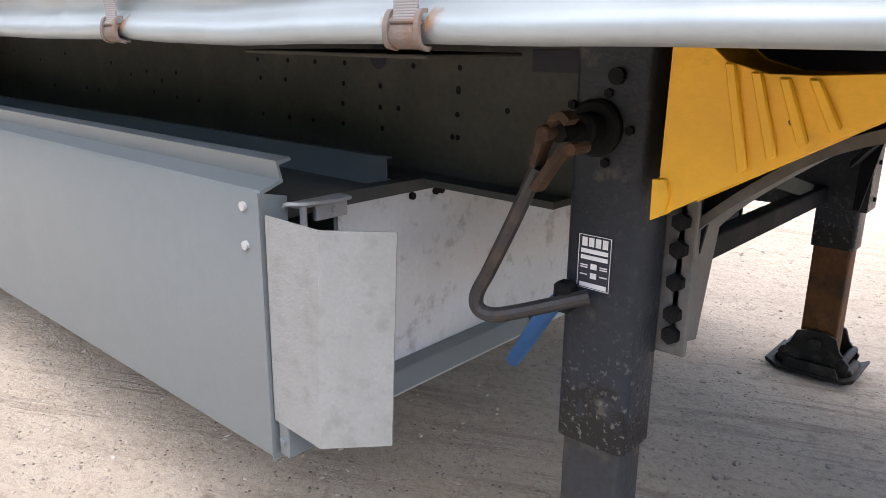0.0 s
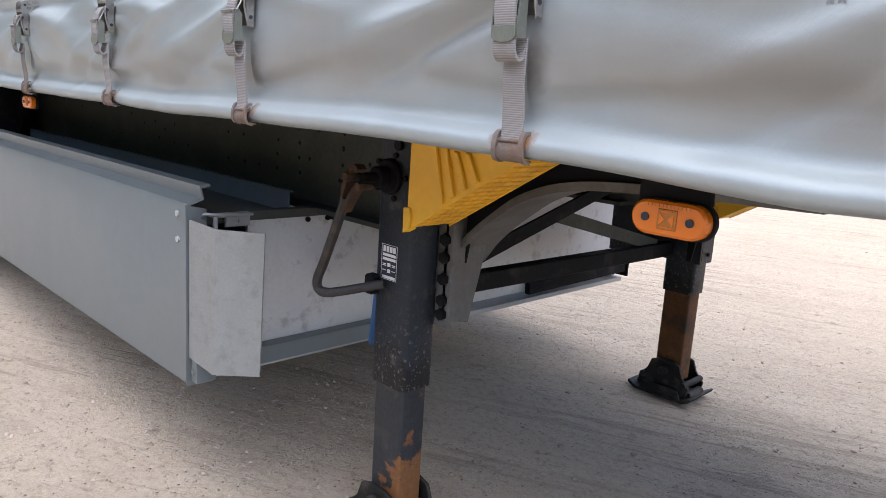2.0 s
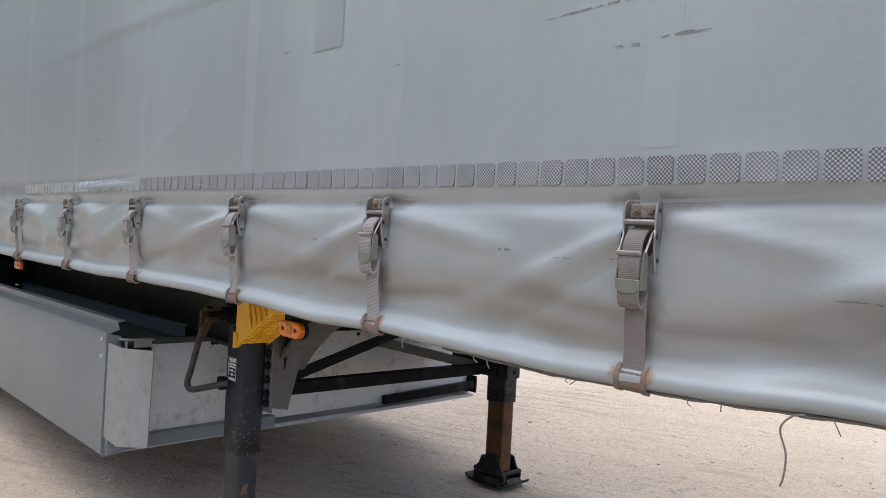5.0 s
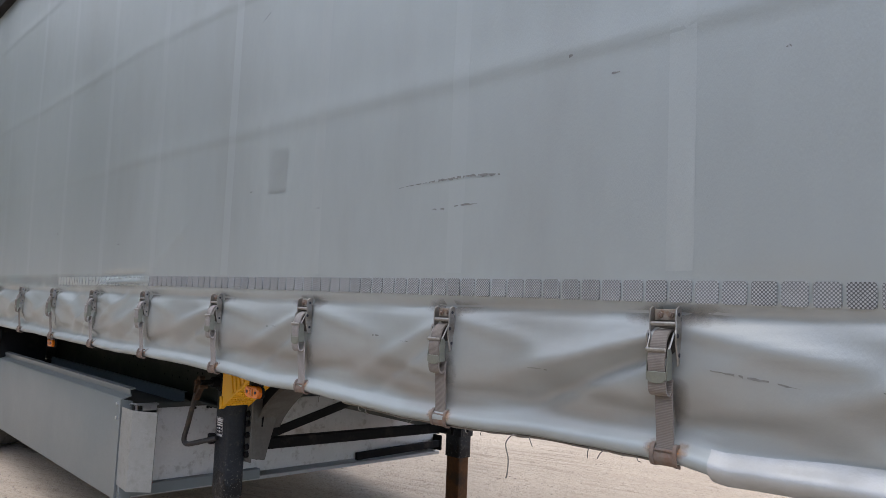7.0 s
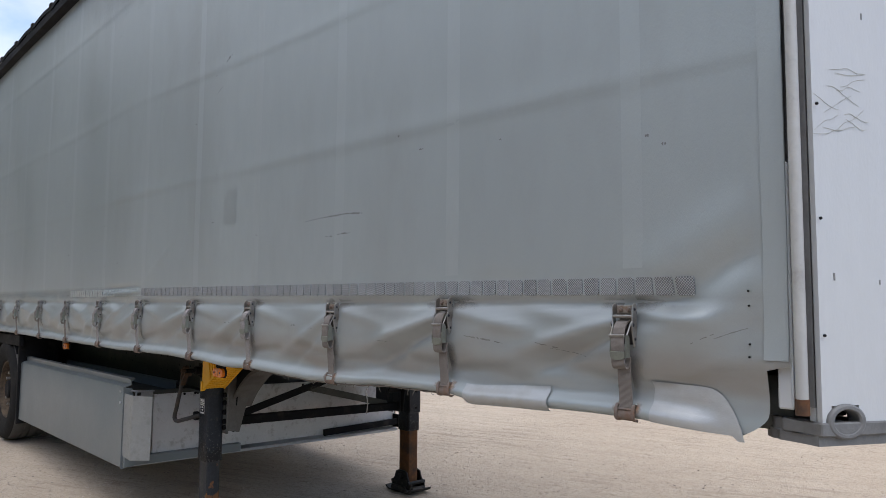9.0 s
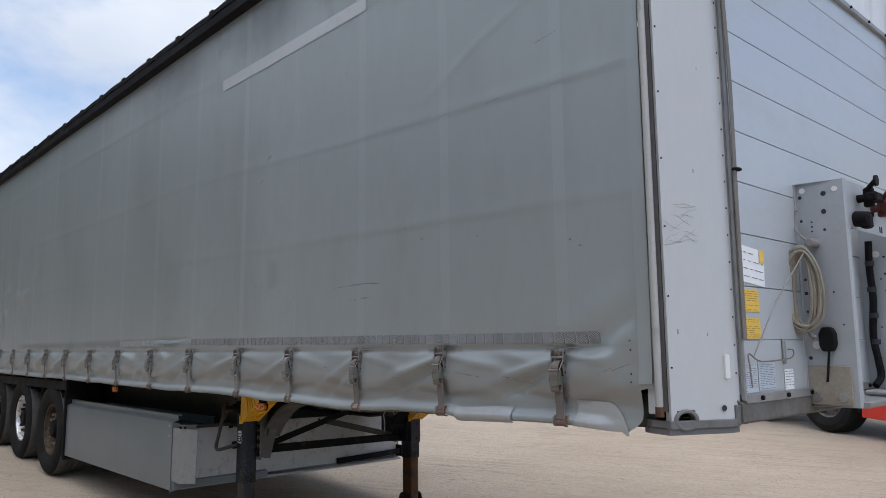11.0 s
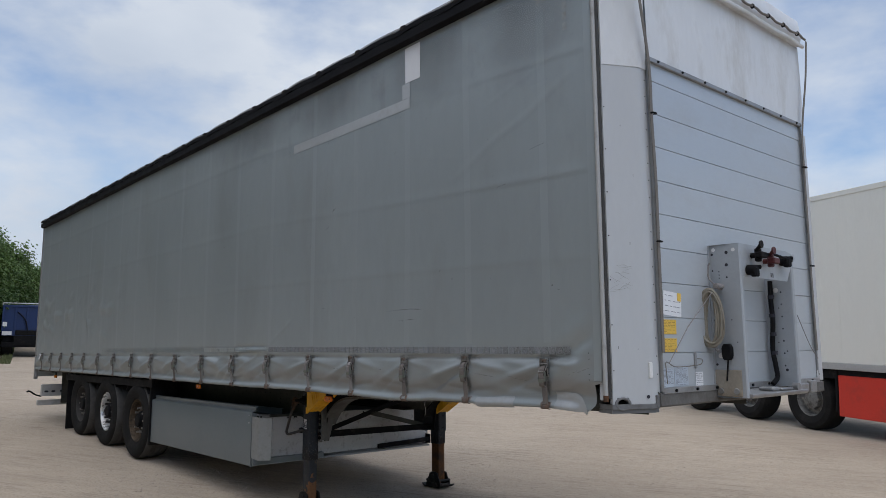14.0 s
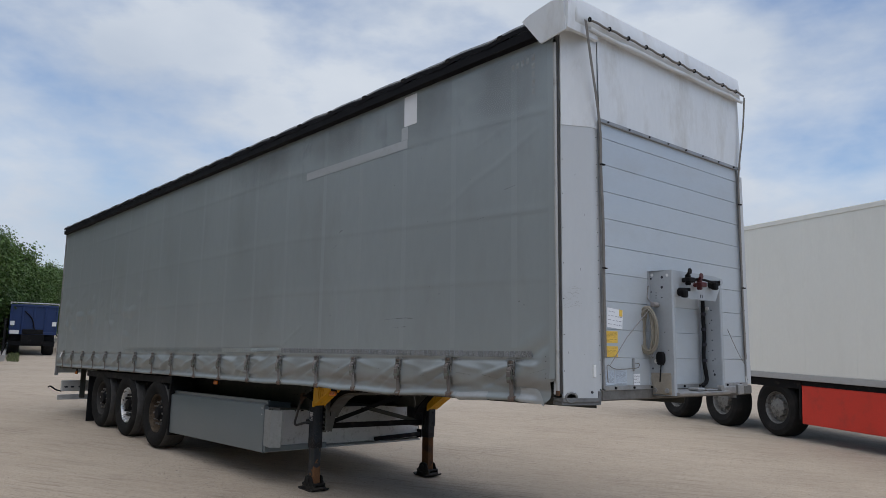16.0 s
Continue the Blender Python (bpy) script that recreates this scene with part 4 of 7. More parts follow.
# rain grime under the roof rail
for i, (xa, xb, za) in enumerate(((-1.25, -0.24, 3.35), (-2.5, -1.1, 3.45), (-3.9, -2.3, 3.5), (-5.6, -3.7, 3.55))):
    stain("rain_grime", xa, xb, za, 4.04, "soot", 0.0009, 0.5 + 0.3 * nz(i * 2.7, 1), 0.85, 0.03)

# faded marking blocks near the upper front corner
for x_, z_ in [(-0.60 + 0.052 * i, 3.915 + 0.004 * i) for i in range(4)] + [(-0.385, 3.94 - 0.07 * i) for i in range(5)]:
    sheet_on_curtain("marking_block", x_ - 0.017, x_ + 0.017, z_ - 0.025, z_ + 0.025, "marking", 0.0025)

# repair patches
sheet_on_curtain("repair_patch", -3.79, -1.965, 3.53, 3.615, "pvc_patch", 0.003, "pale welded repair strip")
sheet_on_curtain("repair_patch", -2.06, -1.962, 3.618, 3.74, "pvc_patch", 0.003)
sheet_on_curtain("repair_patch", -2.02, -1.83, 3.745, 4.035, "paper", 0.003, "white repair patch")
sheet_on_curtain("repair_patch", -3.065, -2.935, 1.98, 2.148, "tape_pale", 0.0015)
sheet_on_curtain("rear_label", -13.32, -13.12, 1.50, 1.60, "paper", 0.006, "white label at the curtain rear")
sheet_on_curtain("repair_patch", -10.6, -10.35, 1.75, 2.15, "pvc_seam", 0.004)
def scuffs():
    """Dark scratches and specks on the curtain."""
    rnd = random.Random(21)
    spots = [(-2.26, 1.928, 0.16, 0.004, 0.006), (-2.12, 1.934, 0.12, 0.010, 0.0), (-2.02, 1.938, 0.19, 0.010, -0.010), (-2.10, 1.85, 0.05, 0.012, 0.0), (-2.01, 1.855, 0.09, 0.007, 0.0), (-1.5, 2.13, 0.03, 0.008, 0.0),
             (-1.23, 1.465, 0.17, 0.006, -0.02), (-0.92, 1.455, 0.10, 0.006, -0.02), (-0.87, 1.44, 0.12, 0.004, -0.02), (-1.7, 1.43, 0.06, 0.005, 0.0), (-0.42, 1.47, 0.07, 0.004, 0.03), (-0.36, 1.485, 0.09, 0.004, 0.03),
             (-2.95, 1.475, 0.04, 0.008, 0.0), (-3.0, 1.472, 0.02, 0.008, 0.0), (-2.35, 1.475, 0.04, 0.007, 0.0), (-2.2, 1.465, 0.06, 0.005, 0.0), (-2.1, 1.468, 0.09, 0.005, 0.0), (-0.72, 2.92, 0.14, 0.006, 0.02),
             (-1.02, 2.72, 0.10, 0.006, 0.01), (-0.55, 2.02, 0.012, 0.012, 0.0), (-0.50, 1.99, 0.014, 0.012, 0.0), (-3.1, 2.85, 0.07, 0.02, 0.03), (-3.2, 2.7, 0.10, 0.006, 0.04)]
    for i in range(26): spots.append((rnd.uniform(-6, -0.4), rnd.uniform(1.75, 3.9), rnd.uniform(0.01, 0.03), rnd.uniform(0.004, 0.01), 0))
    for x, z, w, t, r in spots:
        b = bm_()
        n = max(5, int(w / 0.008))
        top = [b.verts.new(curtain_pt(x + w * i / n, z + r * i / n + t * (0.1 + 0.45 * rnd.random()) * math.sin(math.pi * (i + 0.3) / (n + 0.6)), 0.0012)) for i in range(n + 1)]
        low = [b.verts.new(curtain_pt(x + w * i / n, z + r * i / n - t * 0.5 * rnd.random(), 0.0012)) for i in range(n + 1)]
        for i in range(n):
            if rnd.random() < 0.7: b.faces.new((low[i], low[i + 1], top[i + 1], top[i]))
        if not b.faces: b.faces.new((low[0], low[1], top[1], top[0]))
        part("scuff", b, "scuff", curtain, "", 180)
scuffs()

# ---- straps ----
def build_strap():
    """Over-centre buckle: a channel screwed to the curtain, a wire bail, a lever, and the webbing folded round it."""
    web = bm_()
    ribbon(web, curve([(0, -0.012, 0.274), (0, -0.028, 0.268), (0, -0.040, 0.252), (0, -0.043, 0.234)], 4), 0.036, 0.004)
    ribbon(web, curve([(0, -0.047, 0.230), (0, -0.050, 0.215), (0, -0.049, 0.198), (0, -0.046, 0.180)], 4), 0.039, 0.004)
    ribbon(web, curve([(0, -0.046, 0.176), (0, -0.047, 0.160), (0, -0.043, 0.146), (0, -0.034, 0.140), (0, -0.026, 0.146), (0, -0.022, 0.165)], 4), 0.041, 0.004)
    ribbon(web, curve([(0.002, -0.022, 0.172), (0.002, -0.023, 0.12), (0.001, -0.026, 0.06), (0.0, -0.029, 0.018)], 4), 0.040, 0.0035)
    channel = bm_()
    # ground plate in a dark tone that carries the shade inside the channel
    ground = bm_(); bx(ground, -0.0290, 0.0290, -0.0085, -0.005, 0.206, 0.316, 0.001)
    side = [(-0.005, 0.200), (-0.016, 0.203), (-0.022, 0.214), (-0.024, 0.240), (-0.027, 0.300), (-0.024, 0.316), (-0.014, 0.322), (-0.005, 0.320)]
    for sg in (-1, 1):
        prism(channel, side, "x", sg * 0.0305 - 0.0012, sg * 0.0305 + 0.0012, 0.0006)
        tube(channel, [(sg * 0.0305, y, z) for y, z in side[1:-1]], 0.0019, 6)
    cyl(channel, (-0.030, -0.023, 0.286), (0.030, -0.023, 0.286), 0.0048, 10)
    bx(channel, -0.028, 0.028, -0.026, -0.022, 0.286, 0.291, 0.001)
    eyes = []
    for sg in (-1, 1):
        for a, c, y, z, r, n in ((0.0316, 0.0326, -0.016, 0.306, 0.0042, 10), (0.0316, 0.0326, -0.014, 0.222, 0.0045, 6), (0.0300, 0.0345, -0.026, 0.262, 0.0050, 10)):
            eyes.append(bm_()); cyl(eyes[-1], (sg * a, y, z), (sg * c, y, z), r, n)
    bail = bm_()
    tube(bail, curve([(-0.0335, -0.022, 0.214), (-0.0335, -0.030, 0.240), (-0.0335, -0.031, 0.262), (-0.031, -0.028, 0.272), (-0.027, -0.030, 0.262), (-0.0255, -0.044, 0.234)], 4), 0.0021, 6)
    tube(bail, curve([(0.0255, -0.044, 0.234), (0.027, -0.030, 0.262), (0.031, -0.028, 0.272), (0.0335, -0.031, 0.262), (0.0335, -0.030, 0.240), (0.0335, -0.022, 0.206), (0.030, -0.020, 0.200)], 4), 0.0021, 6)
    bx(bail, -0.0265, 0.0225, -0.0535, -0.0475, 0.228, 0.236, 0.002)
    lever = bm_()
    prism(lever, [(-0.0225, 0.188), (0.0225, 0.188), (0.0225, 0.172), (0.015, 0.1655), (0.0, 0.163), (-0.015, 0.1655), (-0.0225, 0.172)], "y", -0.0525, -0.0485, 0.001)
    for sg in (-1, 1):
        prism(lever, [(-0.030, 0.172), (-0.049, 0.170), (-0.050, 0.188), (-0.046, 0.232), (-0.040, 0.240), (-0.030, 0.226)], "x", sg * 0.0235 - 0.0011, sg * 0.0235 + 0.0011)
    fixing = bm_()
    bx(fixing, -0.0285, 0.0285, -0.0115, -0.0085, 0.293, 0.317, 0.001)
    bolts = []
    for sx in (-0.013, 0.013):
        bolt = bm_(); cyl(bolt, (sx, -0.0115, 0.305), (sx, -0.017, 0.305), 0.0068, 6); cyl(bolt, (sx, -0.017, 0.305), (sx, -0.021, 0.305), 0.0032, 8)
        bolts.append(bolt)
    hook = bm_()
    prism(hook, [(-0.028, 0.026), (-0.021, 0.026), (-0.021, 0.022), (-0.028, 0.018), (-0.031, 0.008), (-0.028, 0.000), (-0.020, -0.004), (-0.006, -0.004), (-0.006, -0.008), (-0.022, -0.008), (-0.031, -0.004), (-0.0355, 0.003), (-0.036, 0.012), (-0.033, 0.021)], "x", -0.024, 0.024, 0.0012)
    for sg in (-1, 1):
        ribbon(hook, curve([(sg * 0.0255, -0.020, 0.037), (sg * 0.0255, -0.0285, 0.036), (sg * 0.0255, -0.034, 0.028), (sg * 0.0262, -0.0365, 0.012), (sg * 0.0268, -0.032, -0.003), (sg * 0.0262, -0.018, -0.008)], 5), 0.0085, 0.005)
    cyl(hook, (-0.026, -0.0325, 0.025), (0.026, -0.0325, 0.025), 0.0032, 8)
    for piece in (web, channel, ground, bail, lever, fixing, *eyes, *bolts):
        for v in piece.verts: v.co.y -= 0.013 * sm(0.03, 0.135, v.co.z)
    return (web, "webbing", "webbing", ""), (channel, "buckle_channel", "steel", "plated steel buckle channel"), (ground, "ground_plate", "plate_dark", ""), (bail, "wire_bail", "steel", ""), *[(e, "eyelet", "ink", "") for e in eyes], (lever, "lever", "lever", ""), (fixing, "fixing_plate", "tan_plate", "rust-stained tan fixing plate"), *[(e, "bolt", "rusty", "") for e in bolts], (hook, "hem_hook", "rusty", "rusty steel hook round the hem")
def build_straps():
    protos = None
    for i, sx in enumerate(STRAPS):
        z0 = hem_z(sx) + 0.002
        m = Matrix.Translation((sx - 0.018, 0.030, z0)) @ pose(0, 0, 0, 0, 1.6 * nz(i * 1.7), 0) @ Matrix.Diagonal((1, 1, 0.94 if i == 0 else 1.0, 1))
        if protos is None:
            made = build_strap()
            protos = []
            root = part("strap", made[0][0], made[0][2], trailer, "grey webbing strap with steel over-centre buckle", 40)
            root.matrix_basis = m
            protos = [root] + [part(nm, b, mt, root, lb, 30) for b, nm, mt, lb in made[1:]]
        else:
            root = again(protos[0], trailer, m)
            for q in protos[1:]: again(q, root)
        if i < 3 or i > 6:
            # the straps at both ends are the dirtiest
            root.material_slots[0].link = "OBJECT"
            root.material_slots[0].material = M["webbing_dirty"]
            root["label"] = "grimy brown webbing strap with steel over-centre buckle"
build_straps()

# ---- body: roof, rails, far wall, rear ----
def quad_tube(bm, pts, w, h):
    """A rectangular bar from the first to the last point, lying level across."""
    a, b = Vector(pts[0]), Vector(pts[1])
    d = b - a
    m = Matrix.Translation(a) @ d.to_track_quat("X", "Z").to_matrix().to_4x4()
    return bx(bm, 0, d.length, -w / 2, w / 2, -h / 2, h / 2, min(w, h) * 0.08, m)

def build_body():
    b = bm_(); bx(b, -13.58, -0.10, 0.03, 2.52, 4.13, 4.19, 0.01)
    part("roof", b, "pvc_white", trailer, "pale tarpaulin sliding roof")
    # upper side rail, dark, with the roof sheet's scalloped edge over it
    b = bm_(); prism(b, [(-0.035, 4.058), (-0.05, 4.066), (-0.05, 4.135), (-0.02, 4.155), (0.06, 4.155), (0.06, 4.058)], "x", -13.58, -0.18)
    part("roof_rail", b, "rail_black", trailer, "black upper curtain rail")
    b = bm_()
    xs = np.arange(-13.58, -0.15, 0.03)
    rows = []
    for yy, zz in ((-0.056, 0), (-0.058, 0.035), (-0.02, 0.06), (0.10, 0.07)):
        rows.append([b.verts.new((x, yy, 4.128 + zz + (0.018 * abs(math.sin((x + 0.2) * math.pi / 0.62)) + 0.006 * nz(x * 3.0)) * (1 if zz < 0.05 else 1.2))) for x in xs])
    for A, B in zip(rows, rows[1:]):
        for j in range(len(xs) - 1): b.faces.new((A[j], A[j + 1], B[j + 1], B[j]))
    part("roof_edge", b, "rail_black", trailer, "dark scalloped edge of the roof sheet")
    b = bm_()
    xe = np.arange(-13.56, -0.35, 0.05)
    tube(b, [(x, 0.0 + 0.008 * nz(x * 2.0), 4.206 + 0.012 * abs(math.sin((x + 0.2) * math.pi / 0.62)) + 0.008 * nz(x * 2.6, 3)) for x in xe], 0.019, 7)
    part("roof_sheet_edge", b, "alu_dark", trailer, "grey rolled edge of the roof sheet")
    b = bm_(); bx(b, -0.03, 0.03, -0.062, 0.05, 4.15, 4.20, 0.01)
    spread("roof_bow_end", b, "black", trailer, [(-0.69 - 0.64 * i, 0, 0) for i in range(21)])
    b = bm_(); bx(b, -13.56, -0.05, 2.53, 2.55, 1.30, 4.10)
    part("far_curtain", b, "pvc", trailer)
    b = bm_(); bx(b, -13.6, -13.57, 0.02, 2.53, 1.17, 4.12, 0.005)
    part("rear_door", b, "white", trailer)
    b = bm_(); bx(b, -13.605, -13.54, 0.0, 0.06, 1.12, 4.12, 0.006)
    part("rear_post", b, "alu_dark", trailer)
    b = bm_(); bx(b, -13.55, -0.22, 0.09, 2.49, 1.30, 1.33)
    part("load_floor", b, "black", trailer)
    b = bm_(); prism(b, [(0.065, 1.30), (0.065, 1.36), (0.08, 1.40), (0.12, 1.40), (0.12, 1.275), (0.07, 1.275)], "x", -13.5, -0.20)
    part("side_rail", b, "chassis", trailer)
    # curtain end: folded metal edge, tensioner pole, bare post behind
    b = bm_()
    zs = np.linspace(1.44, 4.0, 40)
    grid(b, np.linspace(-0.238, -0.182, 3), zs, lambda x, z: curtain_pt(min(x, -0.1825), z, 0.004))
    part("curtain_edge", b, "pvc_seam", trailer)
    b = bm_(); cyl(b, (-0.153, 0.0, 1.34), (-0.153, 0.0, 3.98), 0.0135, 14)
    pole = part("tension_pole", b, "galv_dull", trailer, "scuffed steel curtain pole")
    b = bm_(); cyl(b, (-0.153, 0.0, 1.325), (-0.153, 0.0, 1.36), 0.0155, 14)
    part("collar", b, "rust", pole)
    b = bm_(); bx(b, -0.22, -0.185, 0.03, 0.06, 1.33, 1.9, 0.004)
    part("inner_post", b, "white", trailer)
    b = bm_(); prism(b, [(-0.20, 0.05), (-0.165, 0.03), (-0.138, 0.03), (-0.138, 0.07), (-0.20, 0.09)], "z", 1.34, 4.05)
    part("post_channel", b, "casting", trailer)
    def blob(u, v, x, z):
        lo = hem_z(x) + 0.003 - (0.012 if u > 0.93 else 0.0)
        top = 1.368 - 0.02 * (x + 0.54) - 0.095 * max(0.0, (x + 0.40) / 0.105) ** 2.6
        return x + 0.006 * (1 - v) * (u > 0.9), lo + v * max(top - lo, 0.004)
    sheet_on_curtain("hem_patch", -0.54, -0.298, 1.27, 1.39, "hem_patch", 0.005, "bright silver patch on the hem", blob, 30, 10)
    sheet_on_curtain("hem_patch", -1.228, -0.875, 1.25, 1.31, "hem_patch", 0.007, "bright silver patch on the hem", lambda u, v, x, z: (x - 0.008 * v, hem_z(x) - 0.007 + v * (0.060 + 0.012 * u + 0.004 * nz(x * 7))), 24, 10)
    spread("rivet", disc(0.0026, 0.003), "black", trailer, [Matrix.Translation((-0.272, curtain_y(-0.272, z) - 0.002, z)) @ pose(0, 0, 0, 0, 0, -90) for z in (1.60, 1.565, 1.475, 1.445)])
build_body()
b = bm_(); tube(b, curve([(-1.735, 0.0, 1.262), (-1.752, -0.004, 1.256), (-1.766, -0.006, 1.235), (-1.756, -0.006, 1.20), (-1.758, -0.006, 1.165), (-1.762, -0.006, 1.152)], 5), 0.0017, 5)
part("loose_thread", b, "belt", trailer)

rnd_t = random.Random(17)
for x_ in (-2.62, -2.40, -2.36, -2.16, -2.13, -1.92, -1.86, -1.70, -1.52, -1.48, -1.40):
    h_, w_ = hem_z(x_), rnd_t.uniform(-0.02, 0.02)
    b = bm_(); tube(b, curve([(x_, 0.006, h_ + 0.004), (x_ + w_ * 0.5, 0.0, h_ - 0.006), (x_ + w_, 0.002, h_ - rnd_t.uniform(0.006, 0.022))], 4), 0.0011, 4)
    part("frayed_thread", b, "belt", curtain)
b = bm_()
xs_ = np.arange(-2.5, -1.34, 0.02)
tube(b, [(x, 0.016 + 0.003 * nz(x * 20), hem_z(x) - 0.001 + 0.004 * nz(x * 13, 2)) for x in xs_], [0.0035 + 0.0025 * abs(nz(x * 17)) for x in xs_], 6)
part("frayed_edge", b, "belt", curtain, "grey frayed lower edge")

# ---- front end ----
POST = [(-0.140, 0.060), (-0.134, 0.030), (-0.120, 0.022), (-0.028, 0.205), (-0.016, 0.226), (-0.008, 0.245), (-0.006, 0.318)]
def build_front():
    b = bm_(); bx(b, -0.06, -0.012, 0.30, 2.47, 1.37, 4.1)
    wall = part("front_wall", b, "alu", trailer, "silver aluminium plank front wall")
    zs = [1.389 + 0.2092 * i for i in range(10)] + [3.40]
    for lo, hi in zip(zs, zs[1:]):
        b = bm_(); prism(b, [(-0.012, lo + 0.0012), (-0.002, lo + 0.0015), (0.0, lo + 0.003), (0.0, hi - 0.003), (-0.002, hi - 0.0015), (-0.012, hi - 0.0012)], "y", 0.33, 2.46)
        part("plank", b, "alu", wall)
    for mir in (False, True):
        pl = [(x, WIDTH - y) for x, y in POST] if mir else POST
        inner = [(x - 0.02, y + (-0.012 if mir else 0.012)) for x, y in pl[::-1]]
        b = bm_(); prism(b, pl + inner, "z", 1.346, 3.33)
        # below, the cover is cut out round the lashing eye
        s0, s1 = (0.12, 0.48)
        e0, e1 = [(POST[2][0] + u * (POST[3][0] - POST[2][0]), POST[2][1] + u * (POST[3][1] - POST[2][1])) for u in (s0, s1)]
        for run in (POST[:3] + [e0], [e1] + POST[3:]):
            run = [(x, WIDTH - y) for x, y in run] if mir else run
            prism(b, run + [(x - 0.02, y + (-0.012 if mir else 0.012)) for x, y in run[::-1]], "z", 1.308, 1.346)
        post = part("corner_post", b, "white", trailer, "scratched white corner post cover")
        pl_ = []
        for px, py, ang, zs_ in ((-0.112, 0.026, -37, np.arange(1.50, 3.3, 0.26)), (-0.007, 0.300, 0, np.arange(1.37, 3.3, 0.105))):
            for z in zs_:
                pl_.append(Matrix.Translation((px, WIDTH - py if mir else py, z)) @ pose(0, 0, 0, 0, 0, -ang if mir else ang))
        spread("rivet", disc(0.0036, 0.003), "black", post, pl_)
        b = bm_()
        yy = 0.225
        bx(b, -0.016, -0.004, *(sorted((WIDTH - yy, WIDTH - yy - 0.03) if mir else (yy, yy + 0.03))), 1.455, 1.545, 0.003)
        part("reflector", b, "ink_white", post)
        if not mir:
            rs = random.Random(31)
            for k in range(13):
                u0, z0, du, dz = rs.uniform(0.0, 0.45), rs.uniform(1.93, 2.12), rs.uniform(0.07, 0.13), rs.uniform(-0.012, 0.014)
                pts = []
                for q in range(5):
                    u = min(u0 + q * du, 0.97)
                    z0 += dz + rs.uniform(-0.007, 0.007)
                    pts.append((POST[2][0] + u * 0.092 + 0.0012, POST[2][1] + u * 0.183 - 0.0006, z0))
                bb = bm_(); ribbon(bb, curve(pts, 3), 0.0008, 0.0006, (0, 0, 1))
                part("scratch", bb, "scratch", post)
            for k in range(5):
                u0, z0 = rs.uniform(0.1, 0.95), rs.uniform(1.4, 3.2)
                bb = bm_(); ribbon(bb, [(POST[2][0] + u0 * 0.092 + 0.001, POST[2][1] + u0 * 0.183 - 0.0005, z0), (POST[2][0] + u0 * 0.092 + 0.001, POST[2][1] + u0 * 0.183 - 0.0005, z0 + rs.uniform(0.004, 0.02))], rs.uniform(0.002, 0.005), 0.0006, (0.45, 0.89, 0))
                part("scratch", bb, "scuff", post)
        # soft upper corner
        b = bm_()
        up = [(x + 0.004, y) for x, y in pl]
        prism(b, up + inner, "z", 3.33, 4.11)
        part("upper_corner", b, "pvc_white", trailer, "weathered white tarpaulin corner")
    # edge rails beside the planks
    for ya in (0.32, 2.458):
        b = bm_(); bx(b, -0.002, 0.016, ya, ya + 0.015, 1.37, 3.40, 0.003)
        part("wall_edge_rail", b, "alu_dark", trailer)
    b = bm_(); bx(b, -0.002, 0.022, 0.33, 2.47, 3.385, 3.415, 0.003)
    part("wall_top_rail", b, "alu_dark", trailer)
    b = bm_(); bx(b, -0.002, 0.018, 0.33, 2.47, 1.36, 1.395, 0.003)
    part("wall_bottom_rail", b, "alu_dark", trailer)
    spread("bolt", disc(0.009, 0.014), "black", wall, [(0.014, 0.45 + i * 0.235, 1.377) for i in range(9)])
    spread("rail_bolt", disc(0.008, 0.010), "black", wall, [(0.020, 0.42 + i * 0.28, 3.40) for i in range(8)])
    # upper tarpaulin
    b = bm_()
    grid(b, np.linspace(0.33, 2.555, 52), np.linspace(3.41, 4.10, 24), lambda y, z: Vector((0.004 + 0.008 * nz(y * 1.2, z * 1.6) + 0.002 * nz(y * 5, z * 4), y, z)))
    part("upper_tarpaulin", b, "pvc_white", trailer, "weathered white tarpaulin above the planks", 180)
    b = bm_(); prism(b, [(-0.1, 4.08), (0.02, 4.08), (0.04, 4.11), (0.05, 4.15), (0.030, 4.300), (-0.03, 4.328), (-0.42, 4.25), (-0.42, 4.15)], "y", 0.02, 2.53, 0.008)
    cap = part("front_roof_cap", b, "pvc_white", trailer, "white tarpaulin cap over the front roof edge")
    for mir in (False, True):
        b = bm_()
        f_ = (lambda y: WIDTH - y) if mir else (lambda y: y)
        pts = [(-0.415, 4.215), (-0.34, 4.245), (-0.12, 4.28), (0.0, 4.258), (0.02, 4.01), (-0.11, 3.99), (-0.225, 3.975)]
        if mir: pts = [(x, max(z, 4.10)) for x, z in pts]
        o0 = [b.verts.new((x, f_(-0.078 if not mir else -0.03), z)) for x, z in pts]; o1 = [b.verts.new((x, f_(-0.066 if not mir else -0.02), z)) for x, z in pts]
        b.faces.new(o0); b.faces.new(o1[::-1])
        for i in range(len(pts)): b.faces.new((o0[i], o1[i], o1[(i + 1) % len(pts)], o0[(i + 1) % len(pts)]))
        part("cap_side_flap", b, "pvc_white", cap, "dirty flap wrapped round the corner")
    b = bm_()
    prism(b, [(0.012, 4.02), (0.028, 4.03), (0.040, 4.24), (0.025, 4.275), (0.012, 4.275)], "y", -0.066, 0.30)
    part("cap_front_flap", b, "pvc_white", cap)
    # roll and lashing cord under the cap
    b = bm_()
    tube(b, [(0.045 + 0.008 * nz(y * 5), y, 4.080 + 0.003 * math.sin(y * 9.0) + 0.006 * nz(y * 3, 1)) for y in np.linspace(0.18, 2.55, 70)], 0.016, 8)
    part("rolled_hem", b, "pvc_white", cap)
    b = bm_()
